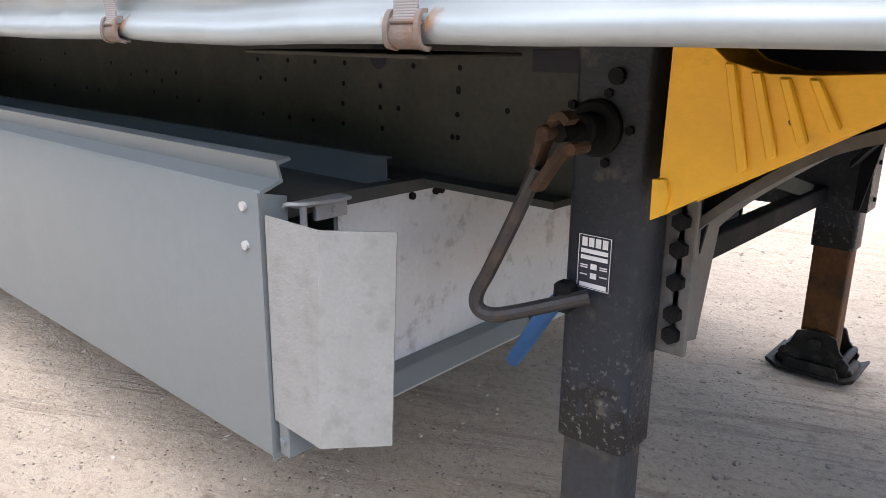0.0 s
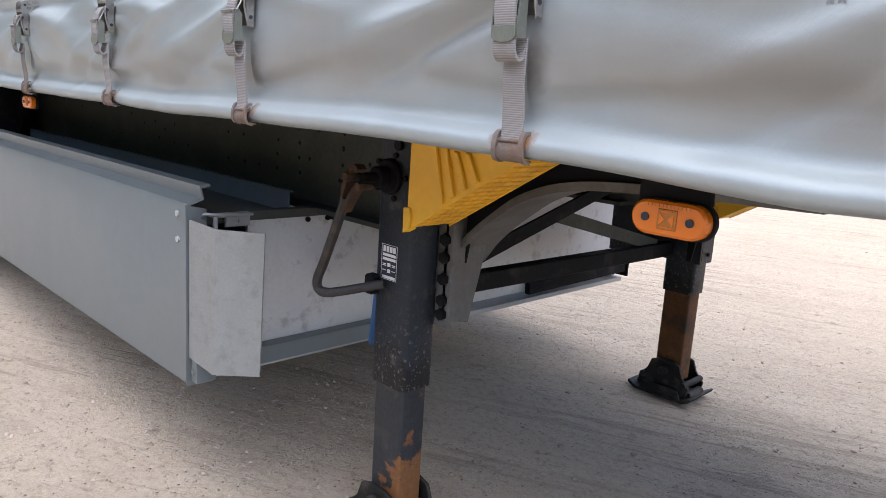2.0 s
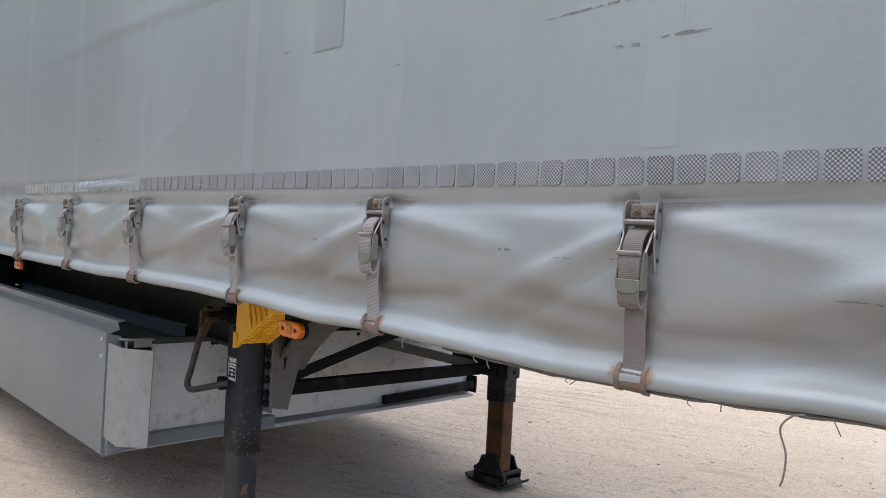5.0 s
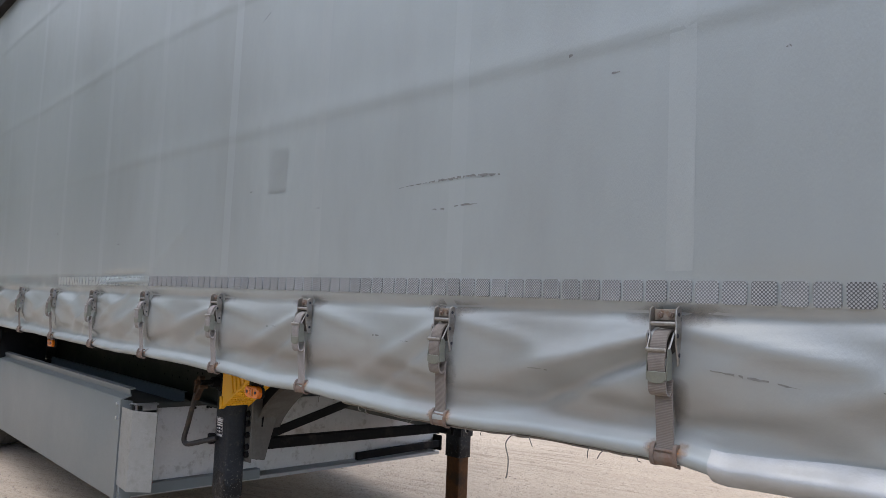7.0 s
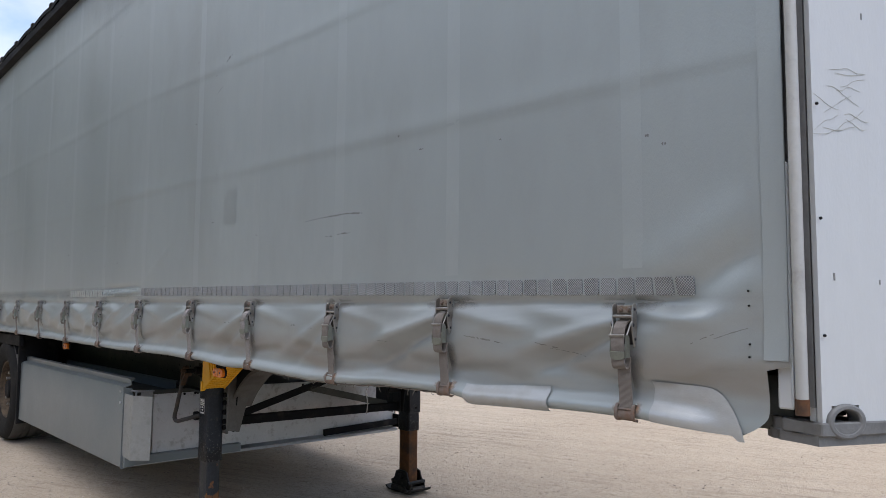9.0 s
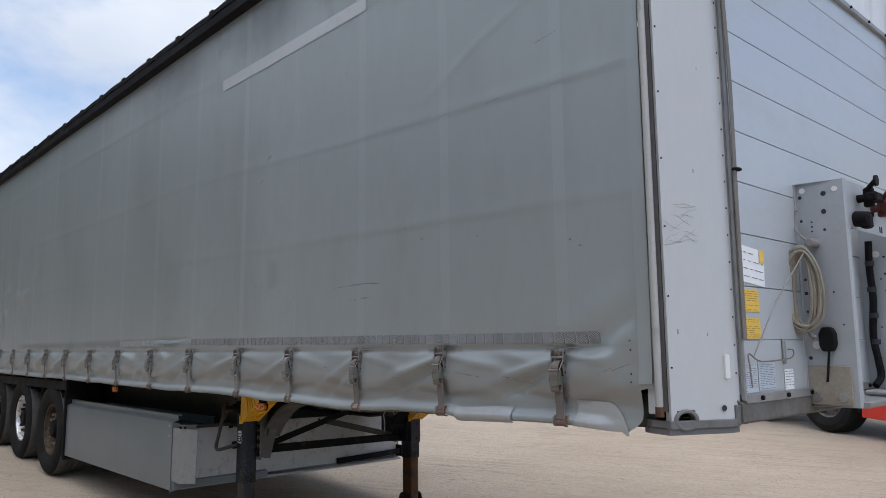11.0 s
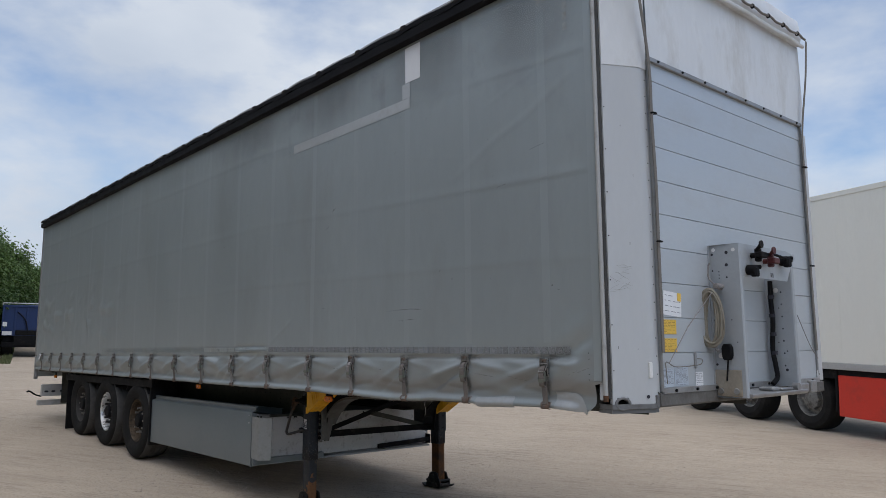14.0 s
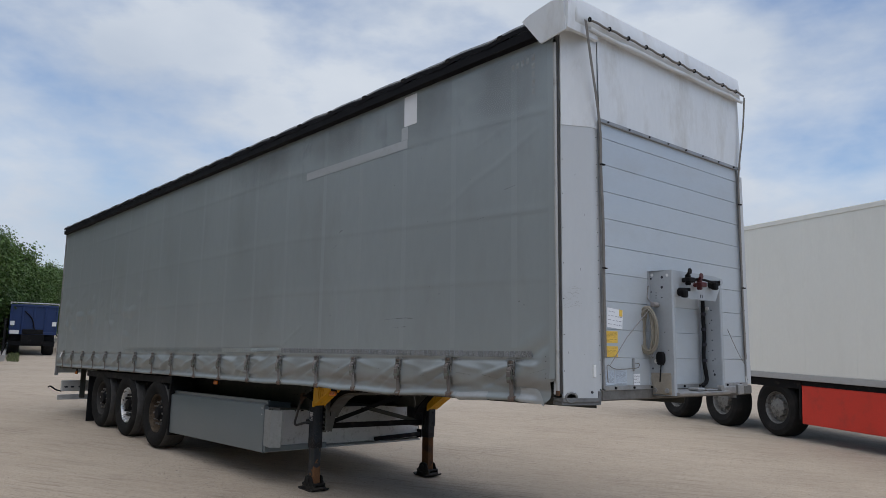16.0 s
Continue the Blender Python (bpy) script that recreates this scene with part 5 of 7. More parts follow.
    tube(b, [(0.07 + 0.006 * math.cos(y * 26), y, 4.14 - 0.005 * abs(math.sin((y - 0.15) * math.pi / 0.25))) for y in np.linspace(0.15, 2.56, 120)], 0.009, 7)
    part("lashing_rope", b, "belt", cap)
    b = bm_(); tube(b, [(0.011 * math.cos(a), 0, 0.015 * math.sin(a)) for a in np.linspace(0, 2 * math.pi, 10, endpoint=False)], 0.006, 6, True)
    spread("eyelet", b, "black", cap, [(0.07, 0.15 + i * 0.25, 4.14) for i in range(10)])
    # belts that hang down the front
    for y0, y1, sg in ((0.10, 0.315, 1), (2.565, 2.45, -1)):
        b = bm_()
        ribbon(b, curve([(0.07, y0, 4.12), (0.060, y0 + (y1 - y0) * 0.35, 3.8), (0.030, y1 - 0.01 * sg, 3.35), (0.026, y1, 3.0), (0.028, y1 + 0.012 * sg, 2.6), (0.025, y1 + 0.012 * sg, 2.1), (0.026, y1 + 0.010 * sg, 1.6)], 6), 0.027, 0.004, (0, 1, 0))
        belt = part("lashing_belt", b, "belt", trailer, "grey-brown webbing belt hanging down the front")
        for z in (3.045, 2.255):
            b = bm_()
            tube(b, [(0.036 + 0.013 * math.cos(a), y1 + 0.022 * math.sin(a) + 0.008 * sg, z) for a in np.linspace(0, 2 * math.pi, 10, endpoint=False)], 0.005, 6, True)
            part("belt_loop", b, "black", belt)
    # lower beam and corner castings
    b = bm_(); bx(b, -0.03, 0.006, 2.475, 2.565, 1.372, 3.335, 0.006)
    far_strip = part("far_corner_strip", b, "white", trailer, "white riveted edge of the far corner post")
    spread("rivet", disc(0.0055, 0.003), "black", far_strip, [(0.006, 2.49, z) for z in np.arange(1.42, 3.3, 0.21)])
    b = bm_(); prism(b, [(-0.12, 1.285), (0.0, 1.285), (0.012, 1.295), (0.012, 1.36), (0.0, 1.368), (-0.12, 1.368)], "y", 0.30, 2.55)
    part("front_beam", b, "beam", trailer, "dark grey front cross beam")
    for mir in (False, True):
        g = (lambda p: (p[0], WIDTH - p[1])) if mir else (lambda p: p)
        outer = [(-0.235, 0.062), (-0.215, 0.040), (-0.165, 0.030), (-0.138, 0.020), (-0.118, 0.012), (-0.022, 0.203), (-0.008, 0.226), (0.000, 0.250), (0.002, 0.300)]
        band = [g(p) for p in outer] + [g((x - 0.022, y + 0.012)) for x, y in outer[::-1]]
        b = bm_(); prism(b, band, "z", 1.280, 1.310, 0.003)
        low = [g((x - 0.010, y + 0.006)) for x, y in outer] + [g((x - 0.034, y + 0.020)) for x, y in outer[::-1]]
        prism(b, low, "z", 1.258, 1.282)
        bx(b, -0.03, 0.004, *sorted((g((0, 0.272))[1], g((0, 0.335))[1])), 1.285, 1.358, 0.004)
        cast = part("corner_casting", b, "casting", trailer, "grey cast corner fitting with a round eye")
        b = bm_()
        c, nrm = Vector((-0.088, 0.074, 1.311)), Vector((0.894, -0.447, 0))
        if mir: c.y, nrm.y = WIDTH - 0.074, 0.447
        ring = Matrix.Translation(c) @ nrm.to_track_quat("Y", "Z").to_matrix().to_4x4() @ Matrix.Diagonal((1.36, 1.0, 1.02, 1.0))
        lathe(b, [(0.0255, -0.035), (0.0245, -0.014), (0.0255, 0.000), (0.028, 0.003), (0.034, 0.003), (0.0375, 0.0), (0.0385, -0.006), (0.0385, -0.035), (0.0255, -0.035)], 32, ring)
        part("lashing_eye", b, "casting", cast)
        # black plate inside the post above the eye's opening, standing for the shade there
        b = bm_(); bx(b, -0.045, 0.045, -0.06, -0.05, 0.006, 0.05, 0, Matrix.Translation(c) @ nrm.to_track_quat("Y", "Z").to_matrix().to_4x4())
        part("eye_recess", b, "rail_black", cast)
        b = bm_(); cyl(b, (-0.0165, g((0, 0.2157))[1], 1.350), (-0.0150, g((0, 0.2150))[1], 1.350), 0.0105, 14)
        part("bolt_hole", b, "ink", cast)
build_front()

# coupling bracket on the front wall
def build_bracket():
    Y0, Y1, XF = 0.95, 1.70, 0.205
    b = bm_(); prism(b, [(0.0, Y0), (XF - 0.006, Y0), (XF, Y0 + 0.006), (XF, Y0 + 0.03), (XF - 0.004, Y0 + 0.03), (XF - 0.004, Y0 + 0.008), (XF - 0.008, Y0 + 0.004), (0.004, Y0 + 0.004), (0.004, Y0 - 0.022), (0.0, Y0 - 0.022)], "z", 1.315, 2.285)
    fr = part("coupling_bracket", b, "bracket", trailer, "drilled white sheet-metal bracket for the brake couplings")
    def holes(y, places):
        for x, z, r in places:
            b = bm_(); cyl(b, (x, y + 0.001, z), (x, y - 0.0015, z), r, 10)
            part("drilled_hole", b, "ink", fr)
    holes(Y0, [(0.118, 2.231, .011), (0.115, 2.152, .011), (0.019, 2.226, .008), (0.113, 2.072, .006), (0.062, 2.111, .004), (0.062, 2.09, .004), (0.061, 2.07, .004), (0.018, 2.12, .006), (0.018, 1.98, .006), (0.018, 1.86, .006), (0.018, 1.80, .008), (0.018, 1.72, .006), (0.13, 1.80, .004), (0.16, 1.66, .004), (0.016, 1.52, .008)])
    b = bm_(); prism(b, [(0.0, Y1 + 0.004), (0.0, Y1), (XF - 0.02, Y1), (XF - 0.012, Y1 + 0.005), (XF - 0.012, Y1 + 0.035), (XF - 0.016, Y1 + 0.035), (XF - 0.016, Y1 + 0.007), (XF - 0.022, Y1 + 0.004)], "z", 1.36, 2.265)
    part("side_plate", b, "bracket", fr)
    holes(Y1, [(0.11, z, .006) for z in np.arange(1.50, 2.02, 0.085)] + [(0.075, 1.66, .004), (0.13, 1.60, .005), (0.12, 1.47, .010), (0.09, 1.90, .004)])
    for x, y, z, r in ((0.075, Y1 - 0.003, 2.025, 0.017), (0.045, Y0 - 0.003, 1.576, 0.017), (0.03, Y0 - 0.003, 2.255, 0.012), (0.165, Y0 - 0.003, 2.245, 0.012)):
        b = bm_(); cyl(b, (x, y, z), (x, y + 0.004, z), r, 14)
        part("blind_rivet", b, "ink_white", fr)
    b = bm_(); prism(b, [(XF - 0.012, 2.285), (XF - 0.006, 2.285), (XF - 0.006, 2.075), (XF - 0.012, 2.075)], "y", Y0 + 0.008, Y1 - 0.085)
    prism(b, [(Y1 - 0.085, 2.285), (Y1 + 0.02, 2.27), (Y1 + 0.03, 2.24), (Y1 - 0.085, 2.075)], "x", XF - 0.012, XF - 0.006)
    part("top_plate", b, "bracket", fr)
    for y in (1.375, 1.40):
        b = bm_(); bx(b, XF - 0.007, XF - 0.004, y, y + 0.011, 2.09, 2.118, 0.001)
        part("slot", b, "ink", fr)
    b = bm_(); cyl(b, (XF - 0.03, Y1 + 0.012, 2.245), (XF + 0.002, Y1 + 0.012, 2.245), 0.026, 16)
    part("rounded_ear", b, "bracket", fr)
    # brake and electric couplings
    for name, y, z, material in (("air_coupling", 1.12, 2.215, "black"), ("air_coupling", 1.29, 2.190, "coupling"), ("electric_socket", 1.06, 2.120, "black"), ("electric_socket", 1.53, 2.212, "black")):
        b = bm_()
        x = XF
        if name == "air_coupling":
            cyl(b, (x - 0.01, y, z), (x + 0.07, y, z), 0.018, 12); cyl(b, (x + 0.04, y, z - 0.042), (x + 0.04, y, z + 0.044), 0.022, 14, bev=0.006)
            cyl(b, (x + 0.035, y - 0.01, z + 0.03), (x + 0.09, y - 0.05, z + 0.066), 0.011, 8); bx(b, x + 0.035, x + 0.085, y - 0.042, y + 0.04, z - 0.022, z + 0.018, 0.007)
            cyl(b, (x + 0.085, y - 0.055, z + 0.06), (x + 0.095, y - 0.055, z + 0.06), 0.024, 12)
        else:
            cyl(b, (x - 0.01, y, z), (x + 0.055, y, z - 0.010), 0.034, 16, bev=0.006); bx(b, x + 0.02, x + 0.062, y - 0.027, y + 0.027, z - 0.048, z + 0.012, 0.008)
            cyl(b, (x, y + 0.04, z + 0.02), (x + 0.04, y + 0.085, z + 0.02), 0.014, 8)
        part(name, b, material, fr)
    b = bm_(); tube(b, curve([(XF + 0.02, 1.15, 2.218), (XF + 0.05, 1.3, 2.232), (XF + 0.05, 1.45, 2.222), (XF + 0.03, 1.62, 2.215)], 6), 0.010, 8)
    part("coupling_bar", b, "black", fr)
    b = bm_(); tube(b, curve([(0.06, Y1 - 0.045, 2.09), (0.05, Y1 - 0.03, 1.95), (0.055, Y1 - 0.03, 1.8), (0.042, Y1 - 0.03, 1.62), (0.055, Y1 - 0.03, 1.5), (0.062, Y1 - 0.03, 1.42), (0.05, Y1 - 0.08, 1.375)], 6), 0.017, 10)
    part("cable_loom", b, "black", fr, "black corrugated cable loom")
    for i in range(4):
        b = bm_(); cyl(b, (0.052, Y1 - 0.03, 1.99 - 0.13 * i), (0.052, Y1 - 0.03, 1.965 - 0.13 * i), 0.021, 10)
        part("loom_clip", b, "ink", fr)
    b = bm_(); bx(b, 0.0, 0.178, Y0 - 0.010, Y0 - 0.002, 1.322, 1.488, 0.004)
    part("stained_plate", b, "brown", fr, "brown stained cover plate")
    for x in (0.035, 0.14):
        b = bm_(); lathe(b, [(0.0, 0.0), (0.018, 0.0), (0.020, 0.006), (0.010, 0.008), (0.008, 0.012)], 16, Matrix.Translation((x, Y0 - 0.016, 1.355)))
        part("plate_screw", b, "alu_dark", fr)
    b = bm_(); prism(b, [(0.066, 1.575), (0.078, 1.548), (0.118, 1.548), (0.132, 1.575), (0.132, 1.625), (0.118, 1.65), (0.08, 1.65), (0.066, 1.625)], "y", Y0 - 0.038, Y0 - 0.002, 0.005)
    cyl(b, (0.10, Y0 - 0.02, 1.55), (0.082, Y0 - 0.014, 1.42), 0.005, 8)
    part("plug", b, "black", fr, "black hanging plug with a short tail")
    b = bm_(); prism(b, [(0.0, 1.325), (0.215, 1.312), (0.23, 1.325), (0.23, 1.340), (0.0, 1.352)], "y", Y0 + 0.02, Y1 + 0.06, 0.003)
    bx(b, 0.10, 0.20, 1.30, 1.40, 1.345, 1.37, 0.008); bx(b, 0.08, 0.20, 1.42, 1.60, 1.345, 1.358, 0.004); cyl(b, (0.18, 1.64, 1.36), (0.22, 1.64, 1.36), 0.028, 12)
    part("tray", b, "alu_dark", fr, "dull grey tray under the couplings")
    b = bm_(); bx(b, 0.012, 0.06, 1.92, 2.18, 1.305, 1.365, 0.008); bx(b, 0.012, 0.05, 2.24, 2.34, 1.29, 1.38, 0.008)
    part("front_marker_base", b, "alu_dark", trailer)
    b = bm_(); bx(b, 0.004, 0.014, 2.455, 2.475, 1.36, 1.45, 0.003)
    part("reflector", b, "ink_white", trailer)
build_bracket()

def plate(name, y0, y1, z0, z1, material, parent, label="", x=0.0, th=0.002, tilt=0.0):
    b = bm_(); bx(b, x, x + th, -(y1 - y0) / 2, (y1 - y0) / 2, -(z1 - z0) / 2, (z1 - z0) / 2)
    ob = part(name, b, material, parent, label, 0)
    ob.matrix_basis = pose(0, (y0 + y1) / 2, (z0 + z1) / 2, tilt, 0, 0)
    return ob

def bars(owner, y0, y1, z0, z1, rows, seed, material="ink", h=0.35, x=0.0025):
    """Unreadable print as plain bars, in the label's own frame."""
    rnd = random.Random(seed)
    b = bm_()
    w, t = y1 - y0, z1 - z0
    for i in range(rows):
        zc = t / 2 - (i + 0.8) * t / (rows + 0.6)
        yy = -w / 2 + w * 0.07
        while yy < w / 2 - w * 0.12:
            q = min(rnd.uniform(0.08, 0.3) * w, w / 2 - w * 0.06 - yy)
            bx(b, x, x + 0.0006, yy, yy + q, zc - t / rows * h / 2, zc + t / rows * h / 2)
            yy += q + w * rnd.uniform(0.03, 0.12)
            if rnd.random() < 0.12: break
    return part("print", b, material, owner, "", 0)

def build_labels():
    dy, dz = -0.042, -0.027
    def lab(name, y0, y1, z0, z1, material, label, rows, seed, ink="ink", h=0.35, tilt=0.0):
        p = plate(name, y0 + dy, y1 + dy, z0 + dz, z1 + dz, material, trailer, label, 0.002, 0.0015, tilt)
        bars(p, y0, y1, z0, z1, rows, seed, ink, h, 0.004)
    lab("paper_note", 0.425, 0.62, 1.845, 1.99, "paper", "white paper note with handwriting", 4, 3, "ink_faint", 0.10, -4)
    plate("note_corner", 0.575 + dy, 0.615 + dy, 1.935 + dz, 1.985 + dz, "label_y", trailer, "", 0.006, 0.001, -4)
    lab("yellow_label", 0.40, 0.552, 1.735, 1.822, "label_y", "yellow label with small print", 9, 10, "ink_brown", 0.28)
    lab("yellow_label", 0.40, 0.552, 1.63, 1.71, "label_y", "yellow label with small print", 9, 11, "ink_brown", 0.28)
    lab("type_label", 0.365, 0.50, 1.425, 1.535, "label_s", "silver-blue type label with small print", 15, 21, "ink_faint", 0.3)
    lab("type_label", 0.51, 0.66, 1.43, 1.54, "label_s", "silver-blue type label with small print", 16, 22, "ink_faint", 0.3)
    lab("white_label", 0.745, 0.83, 1.41, 1.505, "paper", "small white label", 8, 23, "ink_faint", 0.25)
    # cord tied across the labels and its ring
    b = bm_(); tube(b, curve([(0.04, 0.33, 1.42), (0.035, 0.33, 1.50), (0.02, 0.36, 1.545), (0.02, 0.46, 1.515), (0.02, 0.68, 1.52), (0.025, 0.74, 1.53), (0.025, 0.75, 1.555), (0.025, 0.70, 1.56)], 6), 0.003, 7)
    part("cord", b, "belt", trailer)
    b = bm_(); tube(b, [(0.045, 0.35, 1.54), (0.05, 0.56, 1.75), (0.06, 0.86, 1.98)], 0.003, 6)
    part("thin_cord", b, "webbing", trailer)
    b = bm_(); bx(b, 0.0, 0.012, 0.695, 0.715, 1.50, 1.60, 0.004)
    part("cord_ring_plate", b, "alu_dark", trailer)
    b = bm_(); tube(b, curve([(0.04, 2.41, 1.54), (0.03, 2.30, 1.65), (0.05, 2.08, 1.86)], 4), 0.003, 6)
    part("thin_cord", b, "webbing", trailer)
build_labels()

# a coil of cable hung on the bracket
coil = thing("cable_coil", "coil of beige cable hung on the front bracket", "cable", LEAN)
def build_coil():
    rnd = random.Random(5)
    for i in range(24):
        w, hh, xo, yo = rnd.uniform(0.038, 0.090), rnd.uniform(0.16, 0.185), rnd.uniform(-0.01, 0.01), rnd.uniform(-0.05, -0.004)
        pts = []
        for a in np.linspace(0, 2 * math.pi, 26, endpoint=False):
            k = abs(math.sin(a)) ** 0.7 * (1 if math.sin(a) > 0 else -1)
            q = w * math.cos(a) * (1.0 - 0.3 * max(0, math.sin(a)))
            pts.append((0.035 + xo + q * 0.85, 0.880 + yo * 0.6 + q * 0.25 + 0.008 * math.cos(a * 2 + i), 1.815 + hh * k))
        b = bm_(); tube(b, pts, 0.0070, 6, True)
        part("loop", b, "hose", coil)
    b = bm_(); tube(b, curve([(0.06, 0.90, 2.02), (0.02, 0.905, 2.06), (-0.0, 0.92, 2.10), (0.005, 0.925, 2.16), (0.015, 0.925, 2.165)], 5), 0.005, 7)
    part("tie", b, "webbing", coil)
    b = bm_(); tube(b, curve([(0.03, 0.90, 1.655), (0.045, 0.89, 1.625), (0.06, 0.89, 1.605)], 5), 0.011, 8)
    part("tie", b, "webbing", coil)
    b = bm_(); cyl(b, (0.07, 0.955, 2.015), (0.07, 0.88, 2.015), 0.020, 12, bev=0.004)
    part("hanger", b, "webbing", coil)
build_coil()

# ---- chassis ----
def build_chassis():
    for mir in (False, True):
        F = (lambda y: WIDTH - y) if mir else (lambda y: y)
        b = bm_()
        y0, y1 = sorted((F(0.63), F(0.64)))
        prism(b, [(-12.9, 0.99), (-4.35, 0.955), (-4.12, 0.955), (-4.04, 0.985), (-3.94, 1.066), (-3.84, 1.130), (-3.69, 1.175), (-3.44, 1.196), (-3.1, 1.206), (-0.3, 1.206), (-0.3, 1.31), (-12.9, 1.31)], "y", y0, y1)
        ya, yb = sorted((F(0.565), F(0.705)))
        prism(b, [(-12.9, 0.975), (-4.35, 0.94), (-4.35, 0.955), (-12.9, 0.99)], "y", ya, yb)
        beam = part("chassis_beam", b, "chassis", trailer, "dusty grey drilled steel chassis beam")
        if not mir:
            rnd = random.Random(11)
            at_ = []
            for i in range(7):
                for j in range(4):
                    if rnd.random() < 0.72: at_.append((-5.42 + i * 0.125 + rnd.uniform(-.015, .015), 1.05 + j * 0.052))
            at_ += [(-4.852, 1.104), (-4.66, 1.16), (-4.66, 1.05), (-4.52, 1.12), (-4.40, 1.03), (-6.1, 1.15), (-6.0, 1.12), (-5.9, 1.15)]
            at_ += [(-7.6 + i * 0.14 + rnd.uniform(-.03, .03), rnd.uniform(1.05, 1.2)) for i in range(14)]
            spread("drilled_hole", disc(0.0068, 0.001, 10), "rail_black", beam, [Matrix.Translation((x, 0.6302, z)) @ pose(0, 0, 0, 0, 0, -90) for x, z in at_])
            b = bm_(); cyl(b, (-4.92, 0.6283, 1.225), (-4.92, 0.6305, 1.225), 0.03, 20)
            part("round_opening", b, "ink", beam)
            b = bm_(); bx(b, -4.46, -4.33, 0.6283, 0.63, 1.205, 1.25, 0.0009)
            part("slot", b, "ink", beam)
    b = bm_(); bx(b, -0.03, 0.03, 0.08, 2.47, 1.262, 1.305, 0.004)
    spread("cross_member", b, "chassis", trailer, [(x, 0, 0) for x in (-0.9, -1.9, -2.9, -3.6, -5.2, -6.2, -7.2, -8.7, -10.0, -11.3, -12.6)])
    b = bm_(); bx(b, -5.0, -4.45, 0.3, 0.58, 1.235, 1.243, 0.002)
    part("cross_plate", b, "chassis", trailer)
build_chassis()

def foot(b):
    """Landing foot, centred on the leg, its sole at z = 0."""
    for sg in (-1, 1):
        prism(b, [(-0.115, 0.022), (0.115, 0.022), (0.125, 0.060), (0.085, 0.105), (0.068, 0.152), (0.030, 0.165), (-0.030, 0.165), (-0.068, 0.152), (-0.085, 0.105), (-0.125, 0.060)], "y", sg * 0.068 - 0.006, sg * 0.068 + 0.006, 0.0015)
        cyl(b, (0, sg * 0.074, 0.118), (0, sg * 0.092, 0.118), 0.024, 14, bev=0.004)
        prism(b, [(-0.10, 0.012), (0.10, 0.012), (0.085, 0.05), (-0.085, 0.05)], "y", sg * 0.098 - 0.004, sg * 0.098 + 0.004)
    prism(b, [(-0.158, 0.030), (-0.150, 0.016), (-0.118, 0.0), (0.118, 0.0), (0.150, 0.016), (0.158, 0.030), (0.152, 0.034), (0.114, 0.013), (-0.114, 0.013), (-0.152, 0.034)], "y", -0.112, 0.112, 0.002)
    for sg in (-1, 1):
        cyl(b, (sg * 0.100, -0.085, 0.072), (sg * 0.100, 0.085, 0.072), 0.015, 12)
        prism(b, [(sg * 0.105, 0.012), (sg * 0.14, 0.016), (sg * 0.13, 0.042), (sg * 0.108, 0.046)], "y", -0.062, 0.062, 0.003)

